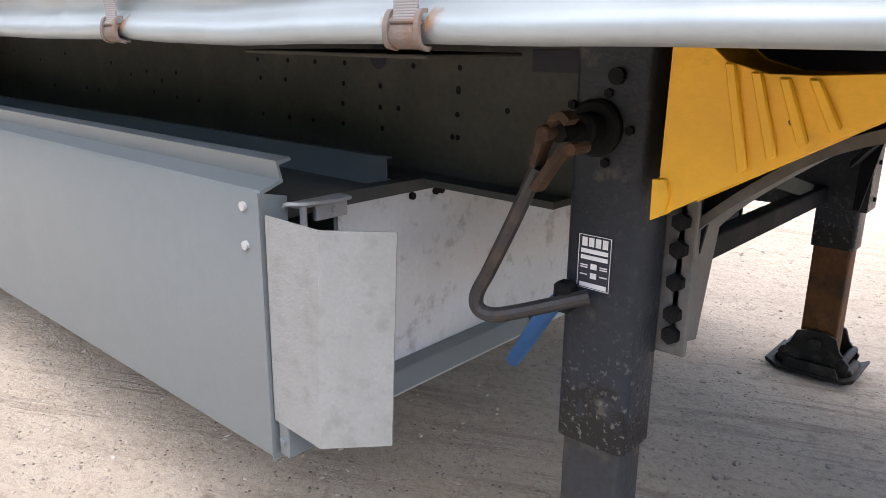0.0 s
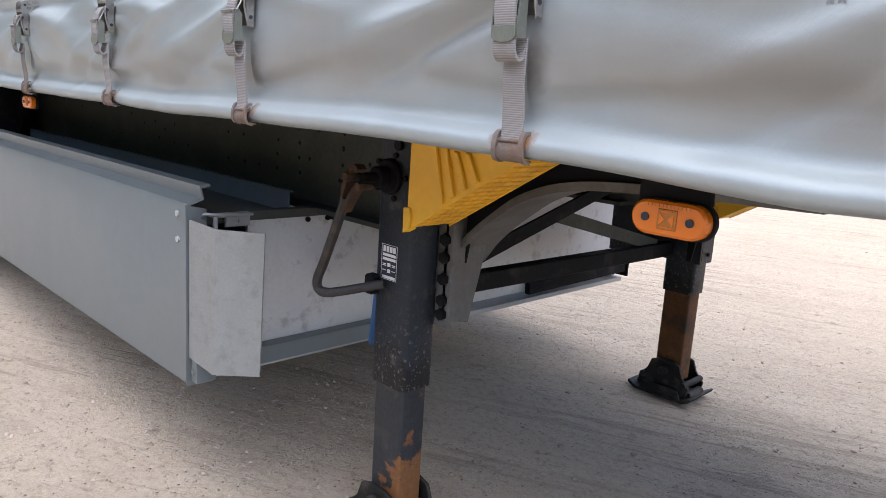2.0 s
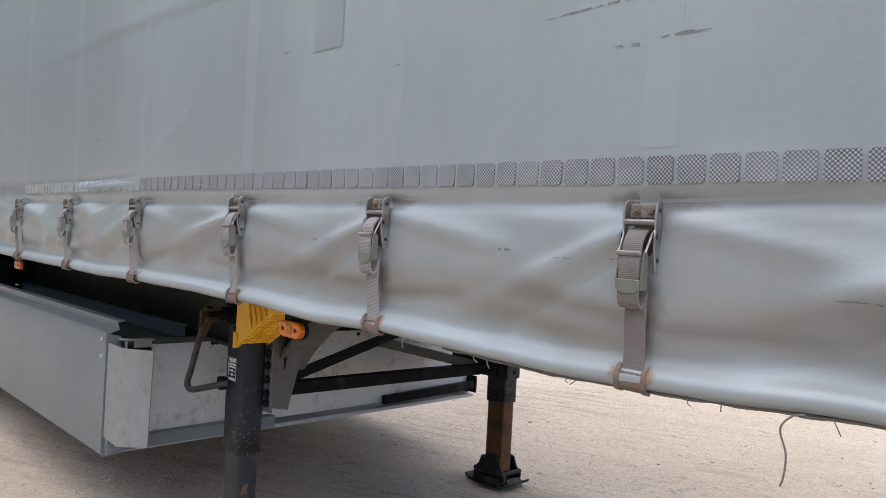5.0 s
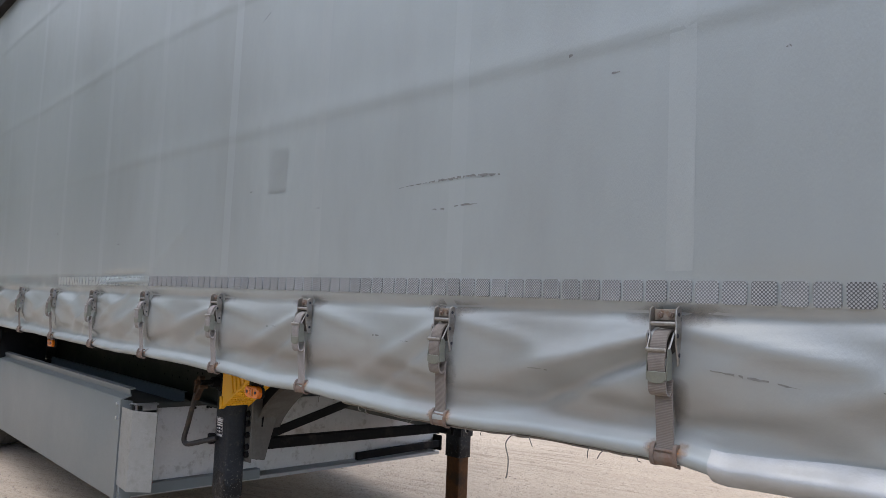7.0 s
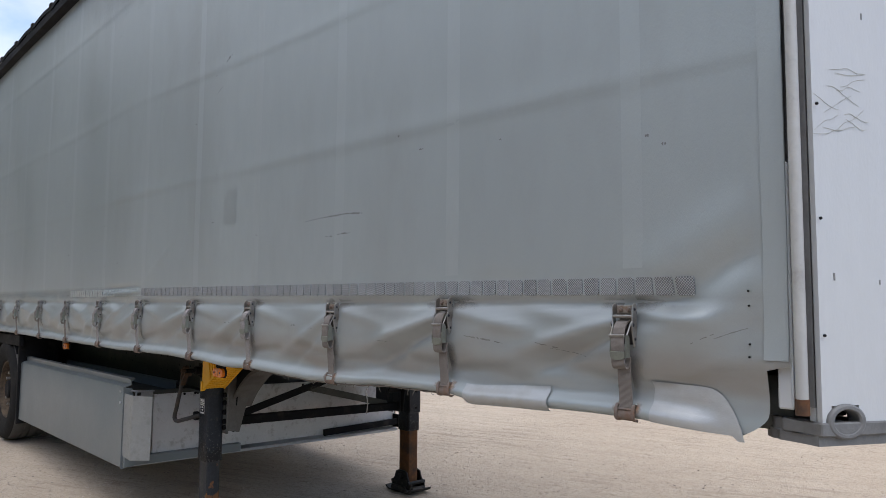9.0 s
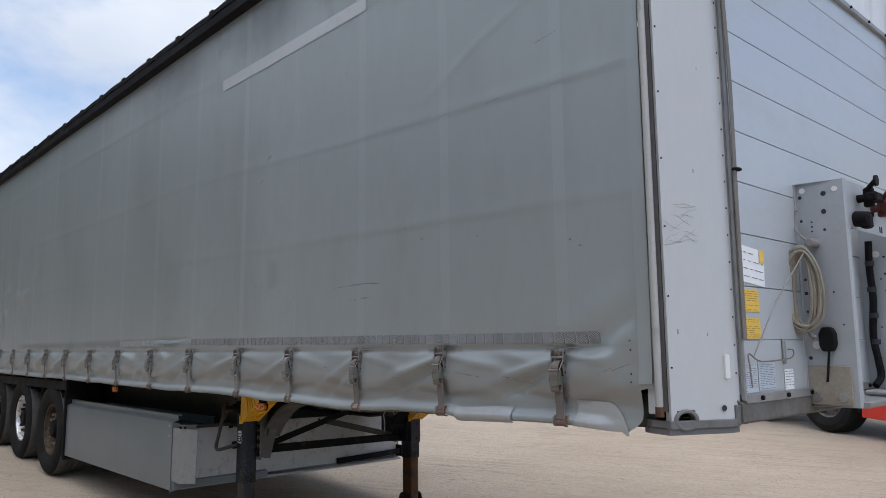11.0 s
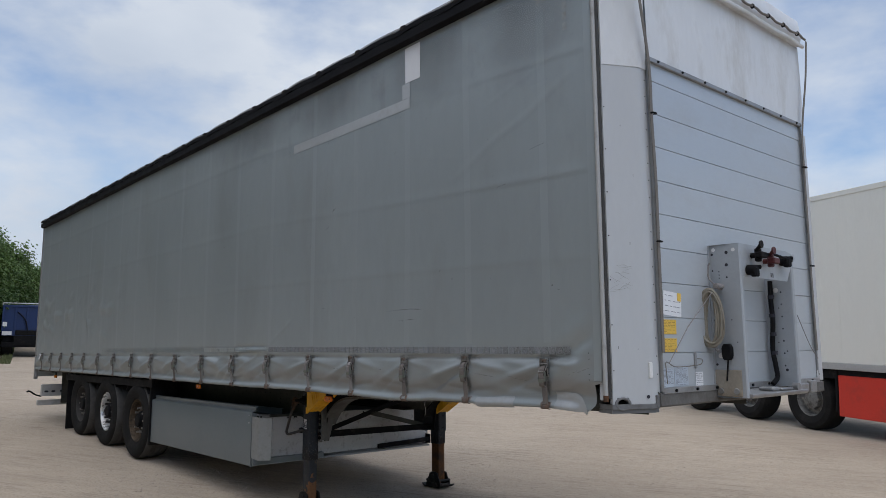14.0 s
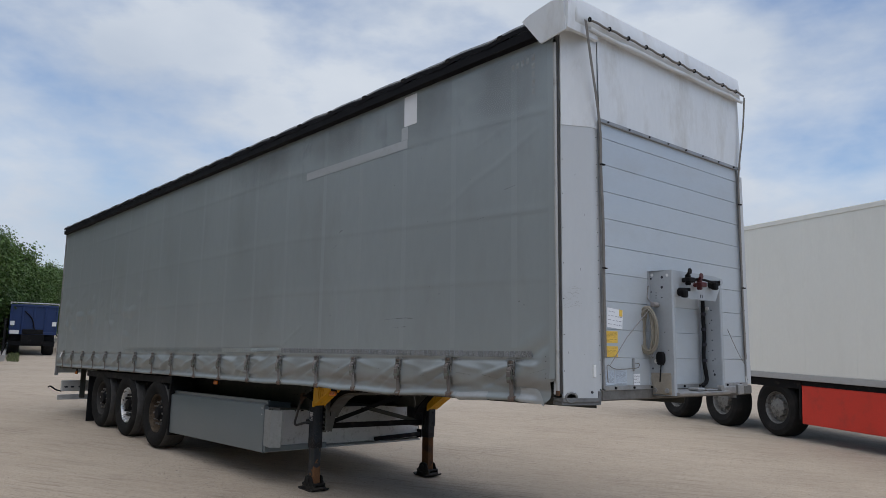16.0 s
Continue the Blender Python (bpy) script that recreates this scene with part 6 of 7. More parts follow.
def build_legs():
    for mir in (False, True):
        c = (-4.202, 2.207) if mir else (-4.162, 0.4835)
        rx, ry = (0.073, 0.057) if mir else (0.071, 0.055)
        def rect(d, k):
            out = []
            for sx, sy, a0 in ((1, 1, 0), (-1, 1, 90), (-1, -1, 180), (1, -1, 270)):
                for a in (0, 30, 60, 90): out.append((c[0] + sx * (rx + d - k) + k * math.cos(radians(a0 + a)), c[1] + sy * (ry + d - k) + k * math.sin(radians(a0 + a))))
            return out
        b = bm_(); zt = 0.555 if mir else 0.545
        prism(b, rect(0.0, 0.016), "z", zt, 1.27)
        leg = part("landing_leg", b, "leg", trailer, "dark blue-grey landing leg with worn paint")
        b = bm_(); prism(b, rect(-0.010, 0.010), "z", 0.15, 0.56)
        part("inner_tube", b, "rust" if mir else "inner_tube", leg)
        b = bm_(); foot(b)
        fo = part("foot", b, "foot", leg, "black hinged landing foot")
        fo.matrix_basis = Matrix.Translation((c[0], c[1], 0.075))
        # back plate with bolts
        s = 1 if not mir else -1
        yb = c[1] + s * ry
        if mir:
            b = bm_(); bx(b, -4.33, -4.105, yb - 0.014, yb - 0.002, 0.70, 1.27, 0.002); bx(b, -4.56, -4.33, yb - 0.014, yb - 0.002, 0.69, 1.27, 0.002); bx(b, -4.117, -4.105, yb - 0.002, yb + 0.10, 0.70, 1.27, 0.002)
            gp = part("gusset_box", b, "leg", leg, "dark folded plate round the top of the leg")
            spread("bolt", disc(0.008, 0.008), "black", gp, [(-4.105, yb + 0.05, z) for z in (0.74, 0.87)])
        else:
            b = bm_(); bx(b, c[0] + 0.02, c[0] + 0.03 + 0.09, *sorted((yb, yb + s * 0.012)), 0.72, 1.27, 0.002)
            bp_ = part("mounting_plate", b, "beam", leg)
            b = bm_(); cyl(b, (0, -s * 0.014, 0), (0, 0, 0), 0.017, 6)
            spread("bolt", b, "black", bp_, [(c[0] + 0.095, yb, z) for z in (0.76, 0.80, 0.86, 0.92, 0.97)])
            # flange plate facing the front
            b = bm_(); prism(b, [(yb - s * 0.0, 0.74), (yb + s * 0.10, 0.72), (yb + s * 0.155, 0.93), (yb + s * 0.13, 1.27), (yb, 1.27)], "x", c[0] + 0.09, c[0] + 0.10)
            part("flange", b, "beam", leg)
        # arched arm towards the neck, darker on the far side
        b = bm_()
        o_ = c[0] + 4.125
        arc = [(x + o_, z) for x, z in ((-4.06, 0.90), (-4.0, 0.975), (-3.9, 1.06), (-3.8, 1.125), (-3.65, 1.17), (-3.4, 1.19), (-3.1, 1.20))]
        arc = [(p[0], p[2]) for p in curve([(x, 0, z) for x, z in arc], 4)]
        low = [(x, z - 0.022) for x, z in arc]
        y0, y1 = sorted((yb + s * 0.05, yb + s * 0.21))
        prism(b, arc + low[::-1], "y", y0, y1)
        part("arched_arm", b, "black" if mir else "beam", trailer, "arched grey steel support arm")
        # near-black web: the shade above the arm is put into its colour
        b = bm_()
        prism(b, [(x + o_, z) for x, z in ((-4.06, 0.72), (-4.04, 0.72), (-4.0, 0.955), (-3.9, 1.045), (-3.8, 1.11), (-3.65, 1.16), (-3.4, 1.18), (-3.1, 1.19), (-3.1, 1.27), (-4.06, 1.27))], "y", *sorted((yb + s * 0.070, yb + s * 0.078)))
        part("arm_web", b, "rail_black", trailer, "web plate of the support arm, blackened for the shade there")
        # sticker
        if not mir:
            SY = c[1] - ry
            def wide(x): return -4.205 + (x + 4.208) * 1.196
            b = bm_(); bx(b, -4.2050, -4.1380, SY - 0.002, SY, 0.847, 0.947, 0.0006)
            st = part("maker_plate", b, "ink", leg, "black and white rating plate")
            b = bm_()
            for x0, x1, z0, z1 in ((-4.2050, -4.1550, 0.9475, 0.9485), (-4.2050, -4.1550, 0.8515, 0.8525), (-4.2065, -4.2057, 0.8515, 0.9485), (-4.1543, -4.1535, 0.8515, 0.9485), (-4.2020, -4.1580, 0.916, 0.9235), (-4.2020, -4.1580, 0.9045, 0.912),
                                   (-4.1850, -4.1750, 0.888, 0.898), (-4.1850, -4.1750, 0.871, 0.881), (-4.2020, -4.1580, 0.854, 0.862), (-4.2020, -4.1900, 0.893, 0.895), (-4.2020, -4.1900, 0.889, 0.891), (-4.1700, -4.1580, 0.893, 0.895), (-4.1700, -4.1580, 0.889, 0.891), (-4.2020, -4.1900, 0.876, 0.878), (-4.1700, -4.1580, 0.876, 0.878)):
                bx(b, wide(x0), wide(x1), SY - 0.003, SY - 0.002, z0 - 0.003, z1 - 0.003)
            for i in range(4): bx(b, wide(-4.2010 + i * 0.0112), wide(-4.1925 + i * 0.0112), SY - 0.003, SY - 0.002, 0.925, 0.941, 0.0)
            part("print", b, "ink_white", st, "", 0)
    # cross bracing between the legs
    for y0, z0, y1, z1, w, h, col in ((0.57, 0.770, 2.13, 0.748, 0.05, 0.062, "black"), (0.58, 0.762, 1.80, 1.095, 0.012, 0.05, "black"), (1.30, 0.950, 2.02, 0.772, 0.012, 0.05, "chassis")):
        b = bm_(); quad_tube(b, [(-4.26, y0, z0), (-4.26, y1, z1)], w, h)
        part("cross_brace", b, col, trailer, "steel cross brace between the landing legs")
    # crank gearbox, joint and folded handle
    b = bm_(); cyl(b, (-4.153, 0.42, 1.13), (-4.153, 0.40, 1.13), 0.048, 20, bev=0.005); cyl(b, (-4.153, 0.40, 1.13), (-4.153, 0.36, 1.13), 0.028, 16, bev=0.004); cyl(b, (-4.153, 0.36, 1.13), (-4.153, 0.30, 1.13), 0.014, 12)
    cyl(b, (-4.12, 0.419, 1.215), (-4.12, 0.405, 1.215), 0.014, 10)
    for a in range(5): cyl(b, (-4.153 + 0.06 * math.cos(a * 1.26), 0.42, 1.13 + 0.06 * math.sin(a * 1.26)), (-4.153 + 0.06 * math.cos(a * 1.26), 0.41, 1.13 + 0.06 * math.sin(a * 1.26)), 0.008, 6)
    gear = part("crank_hub", b, "black", trailer)
    b = bm_()
    ribbon(b, curve([(-4.128, 0.296, 1.150), (-4.142, 0.296, 1.160), (-4.162, 0.296, 1.146), (-4.178, 0.296, 1.112), (-4.190, 0.296, 1.078)], 4), 0.030, 0.013, (0, 1, 0))
    ribbon(b, curve([(-4.112, 0.30, 1.116), (-4.136, 0.298, 1.108), (-4.156, 0.297, 1.085), (-4.186, 0.296, 1.040)], 4), 0.028, 0.013, (0, 1, 0))
    cyl(b, (-4.166, 0.272, 1.132), (-4.166, 0.32, 1.132), 0.0125, 12, bev=0.002); cyl(b, (-4.116, 0.275, 1.112), (-4.116, 0.32, 1.112), 0.010, 10)
    part("crank_joint", b, "joint", gear, "rusty universal joint")
    b = bm_()
    tube(b, curve([(-4.185, 0.295, 1.075), (-4.235, 0.296, 0.97), (-4.285, 0.30, 0.875)], 5)[:-1] + curve([(-4.285, 0.30, 0.875), (-4.308, 0.30, 0.832), (-4.308, 0.302, 0.805), (-4.285, 0.31, 0.795), (-4.24, 0.33, 0.806), (-4.14, 0.40, 0.84)], 6), 0.0135, 10)
    part("crank_handle", b, "handle", gear, "folded crank handle of dark steel")
    b = bm_(); bx(b, -4.20, -4.165, 0.375, 0.41, 0.805, 0.86, 0.006); cyl(b, (-4.19, 0.40, 0.84), (-4.25, 0.48, 0.786), 0.012, 8)
    part("handle_clip", b, "black", gear)
    b = bm_(); tube(b, [(-4.245, 0.475, 0.790), (-4.305, 0.525, 0.735), (-4.39, 0.59, 0.634), (-4.478, 0.655, 0.530), (-4.484, 0.660, 0.523)], [0.016, 0.019, 0.019, 0.018, 0.013], 12)
    part("handle_grip", b, "blue", gear, "worn blue plastic grip")
build_legs()

# yellow wheel chocks hung beside the legs
def build_chock(mir):
    y0, y1 = (0.357, 0.512) if not mir else (2.05, 2.205)
    ch = thing("wheel_chock", "yellow ribbed plastic wheel chock in its holder", "wheel chock", LEAN @ Matrix.Translation((0.0, 0.0, -0.10 if mir else 0.003)), "wheel chocks")
    top = [(-3.655, 1.244), (-3.76, 1.232), (-3.83, 1.227), (-3.895, 1.227), (-3.95, 1.242), (-3.985, 1.270), (-4.030, 1.285)]
    def low(x, d=0.0): return 1.010 + (x + 4.034) * 0.598 + d
    b = bm_()
    for ya, yb in ((y0, y0 + 0.006), (y1 - 0.006, y1)):
        prism(b, [(-4.034, 1.010), (-3.655, low(-3.655))] + top, "y", ya, yb, 0.0012)
    prism(b, [(-4.028, low(-4.028, 0.010)), (-3.668, low(-3.668, 0.008))] + [(x, z - 0.002) for x, z in top], "y", y0 + 0.006, y1 - 0.006)
    body = part("body", b, "yellow", ch)
    for i in range(4):
        b = bm_()
        xt = -3.952 + 0.036 * i
        xb = xt + 0.034
        zt, zb = float(np.interp(xt, [q[0] for q in top[::-1]], [q[1] for q in top[::-1]])) - 0.012, low(xb) + 0.012
        prism(b, [(xb, zb), (xb + 0.013, zb + 0.008), (xt + 0.015, zt + 0.008), (xt, zt + 0.008)], "y", y0 - 0.008, y0 + 0.001, 0.0025)
        part("rib", b, "yellow", body)
    b = bm_()
    for i in range(15):
        for j in range(4):
            x = -4.012 + i * 0.0235
            bx(b, -0.0095, 0.0095, -0.0155, 0.0155, -0.005, 0.004, 0.0015, Matrix.Translation((x, y0 + 0.0245 + 0.0355 * j, low(x, 0.008))) @ pose(0, 0, 0, 0, -30.9, 0))
    part("tread", b, "yellow", body, "moulded tread of small blocks")
    b = bm_(); prism(b, [(-4.040, 1.006), (-4.018, 1.018), (-4.013, 1.05), (-4.020, 1.072), (-4.041, 1.070)], "y", y0 - 0.007, y0 + 0.02, 0.0015)
    part("lip", b, "yellow", body)
    b = bm_(); cyl(b, (-3.856, y0 - 0.001, 1.168), (-3.856, y0 - 0.003, 1.168), 0.006, 8)
    part("hole", b, "ink", body)
build_chock(False)
build_chock(True)

# amber side marker lamps
def build_markers():
    proto = None
    for x, z in ((-3.174, 1.204), (-5.98, 1.222), (-12.3, 1.20)):
        if proto is None:
            b = bm_()
            pts = []
            for cx, a0 in ((0.033, -90), (-0.033, 90)):
                for a in np.linspace(0, 180, 11): pts.append((cx + 0.024 * math.cos(radians(a0 + a)), 0.024 * math.sin(radians(a0 + a))))
            prism(b, pts, "y", -0.012, 0.012, 0.004)
            ring = [(p[0] * 1.06, p[1] * 1.12) for p in pts]
            base = bm_(); prism(base, ring, "y", 0.006, 0.018, 0.002); bx(base, -0.06, 0.05, 0.01, 0.016, 0.01, 0.10, 0.002)
            lens = part("side_marker_lamp", b, "amber", trailer, "amber oblong side marker lamp")
            kids = [part("base", base, "black", lens)]
            b = bm_(); bx(b, -0.014, 0.014, -0.0145, -0.011, -0.014, 0.014, 0.001)
            block = part("reflector_block", b, "amber_dark", lens)
            kids.append(block)
            b = bm_()
            for sx_ in (-1, 1):
                prism(b, [(sx_ * 0.002, 0.0), (sx_ * 0.0105, 0.0085), (sx_ * 0.0105, -0.0085)], "y", -0.0155, -0.0143)
                bx(b, -0.009, 0.009, -0.0155, -0.0143, sx_ * 0.0105 - 0.001, sx_ * 0.0105 + 0.001)
            kids.append(part("prism_facets", b, "amber", lens))
            b = bm_()
            for q_ in range(12): bx(b, -0.031 + q_ * 0.0056, -0.030 + q_ * 0.0056, -0.0128, -0.0118, 0.016, 0.0205)
            kids.append(part("lens_ribs", b, "amber_dark", lens))
            for sx_ in (-0.033, 0.033):
                b = bm_(); cyl(b, (sx_, -0.011, 0), (sx_, -0.0145, 0), 0.006, 10)
                kids.append(part("screw", b, "ink", lens))
            proto = [lens] + kids
            lens.matrix_basis = Matrix.Translation((x - 0.004, 0.066, z))
        else:
            o = again(proto[0], trailer, Matrix.Translation((x, 0.07, z)))
            for k in proto[1:]: again(k, o)
build_markers()

# ---- pallet box between the legs and the wheels ----
def build_box():
    X0, X1 = -7.46, -4.637
    b = bm_()
    prism(b, [(0.075, 0.460), (0.072, 0.464), (0.075, 0.985), (0.082, 0.998), (0.125, 1.012), (0.118, 1.048), (0.15, 1.052), (0.152, 1.046), (0.124, 1.04), (0.132, 1.008), (0.088, 0.992), (0.081, 0.98), (0.079, 0.466), (0.10, 0.466), (0.10, 0.460)], "x", X0, X1, 0)
    box = part("pallet_box", b, "panel", trailer, "long blue-grey zinc sheet pallet box")
    spread("screw", disc(0.009, 0.006, 10), "galv", box, [Matrix.Translation((X1 - 0.045, 0.0745, z)) @ pose(0, 0, 0, 0, 0, -90) for z in (0.965, 0.89)])
    b = bm_(); prism(b, [(0.075, 0.45), (0.10, 0.45), (0.14, 0.53), (0.14, 0.98), (0.075, 0.995)], "x", X1 - 0.006, X1 - 0.002)
    part("end_plate", b, "panel", box)
    b = bm_(); prism(b, [(0.455, 0.72), (0.46, 0.72), (0.46, 1.008), (0.48, 1.008), (0.48, 1.004), (0.464, 1.004), (0.464, 0.72)], "x", -7.4, -4.705)
    part("inner_panel", b, "panel", box, "inner blue-grey sheet of the box")
    b = bm_(); bx(b, X0, -4.69, 0.10, 0.46, 0.935, 0.94)
    part("lid", b, "chassis", box)
    b = bm_(); bx(b, X0, X1 - 0.01, 0.09, 2.46, 0.455, 0.475)
    part("floor_sheet", b, "galv_dull", box)
    # front wall of the box right across the trailer
    b = bm_()
    prism(b, [(0.30, 0.50), (0.95, 0.497), (2.45, 0.495), (2.45, 0.90), (2.1, 0.93), (0.70, 0.945), (0.30, 0.95)], "x", -4.70, -4.685)
    part("front_sheet", b, "sheet", box, "pale galvanised sheet with fine scratches")
    b = bm_(); prism(b, [(0.09, 0.95), (0.30, 0.957), (0.70, 0.95), (0.70, 0.925), (0.30, 0.928), (0.09, 0.925)], "x", -4.715, -4.675)
    part("top_frame", b, "chassis", box)
    b = bm_(); bx(b, -4.72, -4.64, 0.16, 0.95, 0.462, 0.522, 0.003)
    part("bottom_rail", b, "panel", box)
    b = bm_(); quad_tube(b, [(-4.665, 1.70, 0.512), (-4.625, 2.43, 0.540)], 0.03, 0.05); bx(b, -4.70, -4.60, 2.43, 2.443, 0.49, 0.60, 0.002)
    part("far_rail", b, "black", box, "dark rail under the far end of the sheet")
    spread("bolt", disc(0.009, 0.008), "black", box, [(-4.685, y, 0.915) for y in (0.52, 0.60, 0.62, 0.70, 1.0, 1.5)])
    b = bm_()
    bx(b, -4.655, -4.615, 0.15, 0.28, 0.955, 0.963, 0.002); bx(b, -4.63, -4.618, 0.19, 0.27, 0.925, 0.958, 0.002)
    tube(b, curve([(-4.64, 0.13, 0.955), (-4.62, 0.125, 0.968), (-4.60, 0.15, 0.968), (-4.60, 0.24, 0.962)], 4), 0.005, 7); cyl(b, (-4.605, 0.15, 0.925), (-4.605, 0.15, 0.968), 0.007, 8)
    cyl(b, (-4.618, 0.235, 0.942), (-4.613, 0.235, 0.942), 0.007, 8)
    part("latch", b, "alu_dark", box, "zinc-plated latch")
    # bent corner flap
    b = bm_()
    outer = [(-4.632, 0.081, 0.540, 0.954), (-4.496, 0.087, 0.526, 0.950), (-4.492, 0.089, 0.526, 0.950), (-4.401, 0.182, 0.528, 0.946)]
    lo, hi = [], []
    for x, y, z0, z1 in outer + [(x - 0.003, y + 0.005, z0, z1) for x, y, z0, z1 in outer[::-1]]:
        lean = 0.010 if x > -4.55 else 0.004
        lo.append(b.verts.new((x - lean, y, z0))); hi.append(b.verts.new((x + lean, y, z1)))
    pl = lo
    k = len(pl)
    b.faces.new(lo[::-1]); b.faces.new(hi)
    for i in range(k): b.faces.new((lo[i], lo[(i + 1) % k], hi[(i + 1) % k], hi[i]))
    part("corner_flap", b, "flap", box, "pale bent galvanised corner flap", 12)
    b = bm_(); bx(b, -4.63, -4.60, 0.085, 0.15, 0.465, 0.545, 0.002); cyl(b, (-4.615, 0.08, 0.50), (-4.615, 0.09, 0.50), 0.008, 8)
    part("flap_bracket", b, "panel", box)
    b = bm_(); prism(b, [(2.47, 0.472), (2.475, 0.472), (2.475, 0.99), (2.47, 0.99)], "x", X0, -4.70)
    part("far_panel", b, "panel", box)
build_box()

def nudge(name, v, which=0):
    """Moves one of the trailer's parts, with all that hangs on it."""
    found = [o for o in trailer.children if o.name.split(".")[0] == name]
    found[which].matrix_basis = Matrix.Translation(v) @ found[which].matrix_basis
nudge("pallet_box", (-0.029, 0.011, 0.006))
nudge("crank_hub", (-0.029, 0.011, 0.0))
for part_name in ("arched_arm", "arm_web"): nudge(part_name, (-0.015, 0.0, 0.0))

# ---- wheels, guards, rear ----
def build_wheels():
    mats = ["rim_brown", "chrome", "rim_dark"]
    labels = ["wheel with a dirty brown disc", "wheel with a bright silver disc", "wheel with a dirty dark disc"]
    R = 0.495
    tyre = None
    for i, x in enumerate((-8.02, -9.33, -10.64)):
        zc = 0.08 - SLOPE * (x + 4.15) + R - 0.012
        for mir in (False, True):
            m = Matrix.Translation((x, 0.035 if not mir else WIDTH - 0.035, zc)) @ (pose(0, 0, 0, 0, 37 * i, 0) if not mir else pose(0, 0, 0, 0, 0, 180))
            b = bm_()
            lathe(b, [(0.287, 0.048), (0.280, 0.040), (0.272, 0.046), (0.266, 0.07), (0.258, 0.12), (0.252, 0.16), (0.235, 0.172), (0.20, 0.165), (0.185, 0.150), (0.12, 0.150)], 48)
            w = part("wheel", b, mats[i], trailer, labels[i])
            w.matrix_basis = m
            if tyre is None:
                b = bm_()
                lathe(b, [(0.282, 0.30), (0.287, 0.048), (0.30, 0.03), (0.325, 0.022), (0.36, 0.006), (0.40, 0.0), (0.445, 0.004), (0.468, 0.014), (0.482, 0.028), (0.490, 0.044)], 56)
                tyre = part("tyre", b, "rubber", w)
                b = bm_()
                lathe(b, [(0.490, 0.044), (0.4945, 0.052), (0.4955, 0.09), (0.495, 0.13), (0.487, 0.132), (0.487, 0.142), (0.495, 0.144), (0.495, 0.19), (0.487, 0.192), (0.487, 0.202), (0.495, 0.204), (0.495, 0.25), (0.487, 0.252), (0.487, 0.262), (0.495, 0.264), (0.492, 0.33), (0.48, 0.36), (0.40, 0.39), (0.30, 0.36)], 56)
                tread = part("tread", b, "tread", w, "pale dusty tread")
                b = bm_(); lathe(b, [(0.125, 0.152), (0.120, 0.10), (0.104, 0.085), (0.092, 0.08), (0.088, 0.055), (0.076, 0.046), (0.0, 0.044)], 32)
                hub = part("hub", b, "black", w)
                b = bm_(); cyl(b, (0, 0.152, 0), (0, 0.112, 0), 0.022, 6); cyl(b, (0, 0.112, 0), (0, 0.066, 0), 0.0135, 8)
                nut = part("wheel_nut", b, "nut", w)
                ring = [Matrix.Translation((0.165 * math.cos(k * math.pi / 5), 0, 0.165 * math.sin(k * math.pi / 5))) for k in range(10)]
                nut.matrix_basis = ring[0]
                for q in ring[1:]: again(nut, w, q)
                b = bm_(); cyl(b, (0, 0.169, 0), (0, 0.163, 0), 0.036, 12)
                hole = part("vent_hole", b, "ink", w)
                holes_ = [Matrix.Translation((0.219 * math.cos((k + 0.5) * math.pi / 5), 0, 0.219 * math.sin((k + 0.5) * math.pi / 5))) for k in range(10)]
                hole.matrix_basis = holes_[0]
                for q in holes_[1:]: again(hole, w, q)
            else:
                for q in (tyre, tread, hub): again(q, w)
                if i == 1 and not mir:
                    b = bm_(); cyl(b, (0, 0.152, 0), (0, 0.112, 0), 0.023, 6); cyl(b, (0, 0.112, 0), (0, 0.060, 0), 0.017, 8)
                    dark = part("wheel_nut", b, "nut_dark", w)
                    dark.matrix_basis = ring[0]
                    for q in ring[1:]: again(dark, w, q)
                else:
                    for q in ring: again(nut, w, q)
                for q in holes_: again(hole, w, q)
    b = bm_(); cyl(b, (0, 0.3, 0), (0, 2.25, 0), 0.075, 14)
    spread("axle", b, "black", trailer, [(x, 0, 0.08 - SLOPE * (x + 4.15) + R) for x in (-8.02, -9.33, -10.64)])
    # guards: dark sheets under the floor and flaps between
    arc = [(0.56 * math.cos(a), 0.56 * math.sin(a)) for a in np.linspace(radians(40), radians(140), 14)]
    b = bm_(); prism(b, arc + [(px, pz + 0.012) for px, pz in arc[::-1]], "y", 0.06, 0.46)
    spread("mudguard", b, "black", trailer, [(x, 0, 0.08 - SLOPE * (x + 4.15) + R) for x in (-8.02, -9.33, -10.64)], "black plastic mudguard")
    b = bm_(); bx(b, -11.5, -7.42, 0.045, 0.085, 1.16, 1.26, 0.006)
    part("guard_rail", b, "black", trailer)
    b = bm_(); bx(b, -7.52, -7.485, 0.06, 0.44, 0.42, 1.26, 0.005)
    part("front_mud_flap", b, "black", trailer, "black mud flap ahead of the wheels")
    b = bm_(); bx(b, -11.40, -11.375, 0.05, 0.45, 0.345, 1.20, 0.005)
    part("rear_mud_flap", b, "black", trailer, "black rubber mud flap behind the wheels")
    # rear under-run guard
    b = bm_(); bx(b, -13.44, -13.36, 0.10, 2.45, 0.80, 1.02, 0.008)
    g = part("under_run_guard", b, "lightgrey", trailer, "light grey rear under-run guard")
    b = bm_(); bx(b, -13.47, -13.39, 0.05, 2.50, 0.63, 0.73, 0.008)
    part("guard_bar", b, "lightgrey", g)
    b = bm_()
    bx(b, -13.38, -13.34, -0.05, 0.05, 0.66, 1.27, 0.006)
    spread("guard_bracket", b, "chassis", g, [(0, y, 0) for y in (0.5, 2.05)])
    b = bm_()
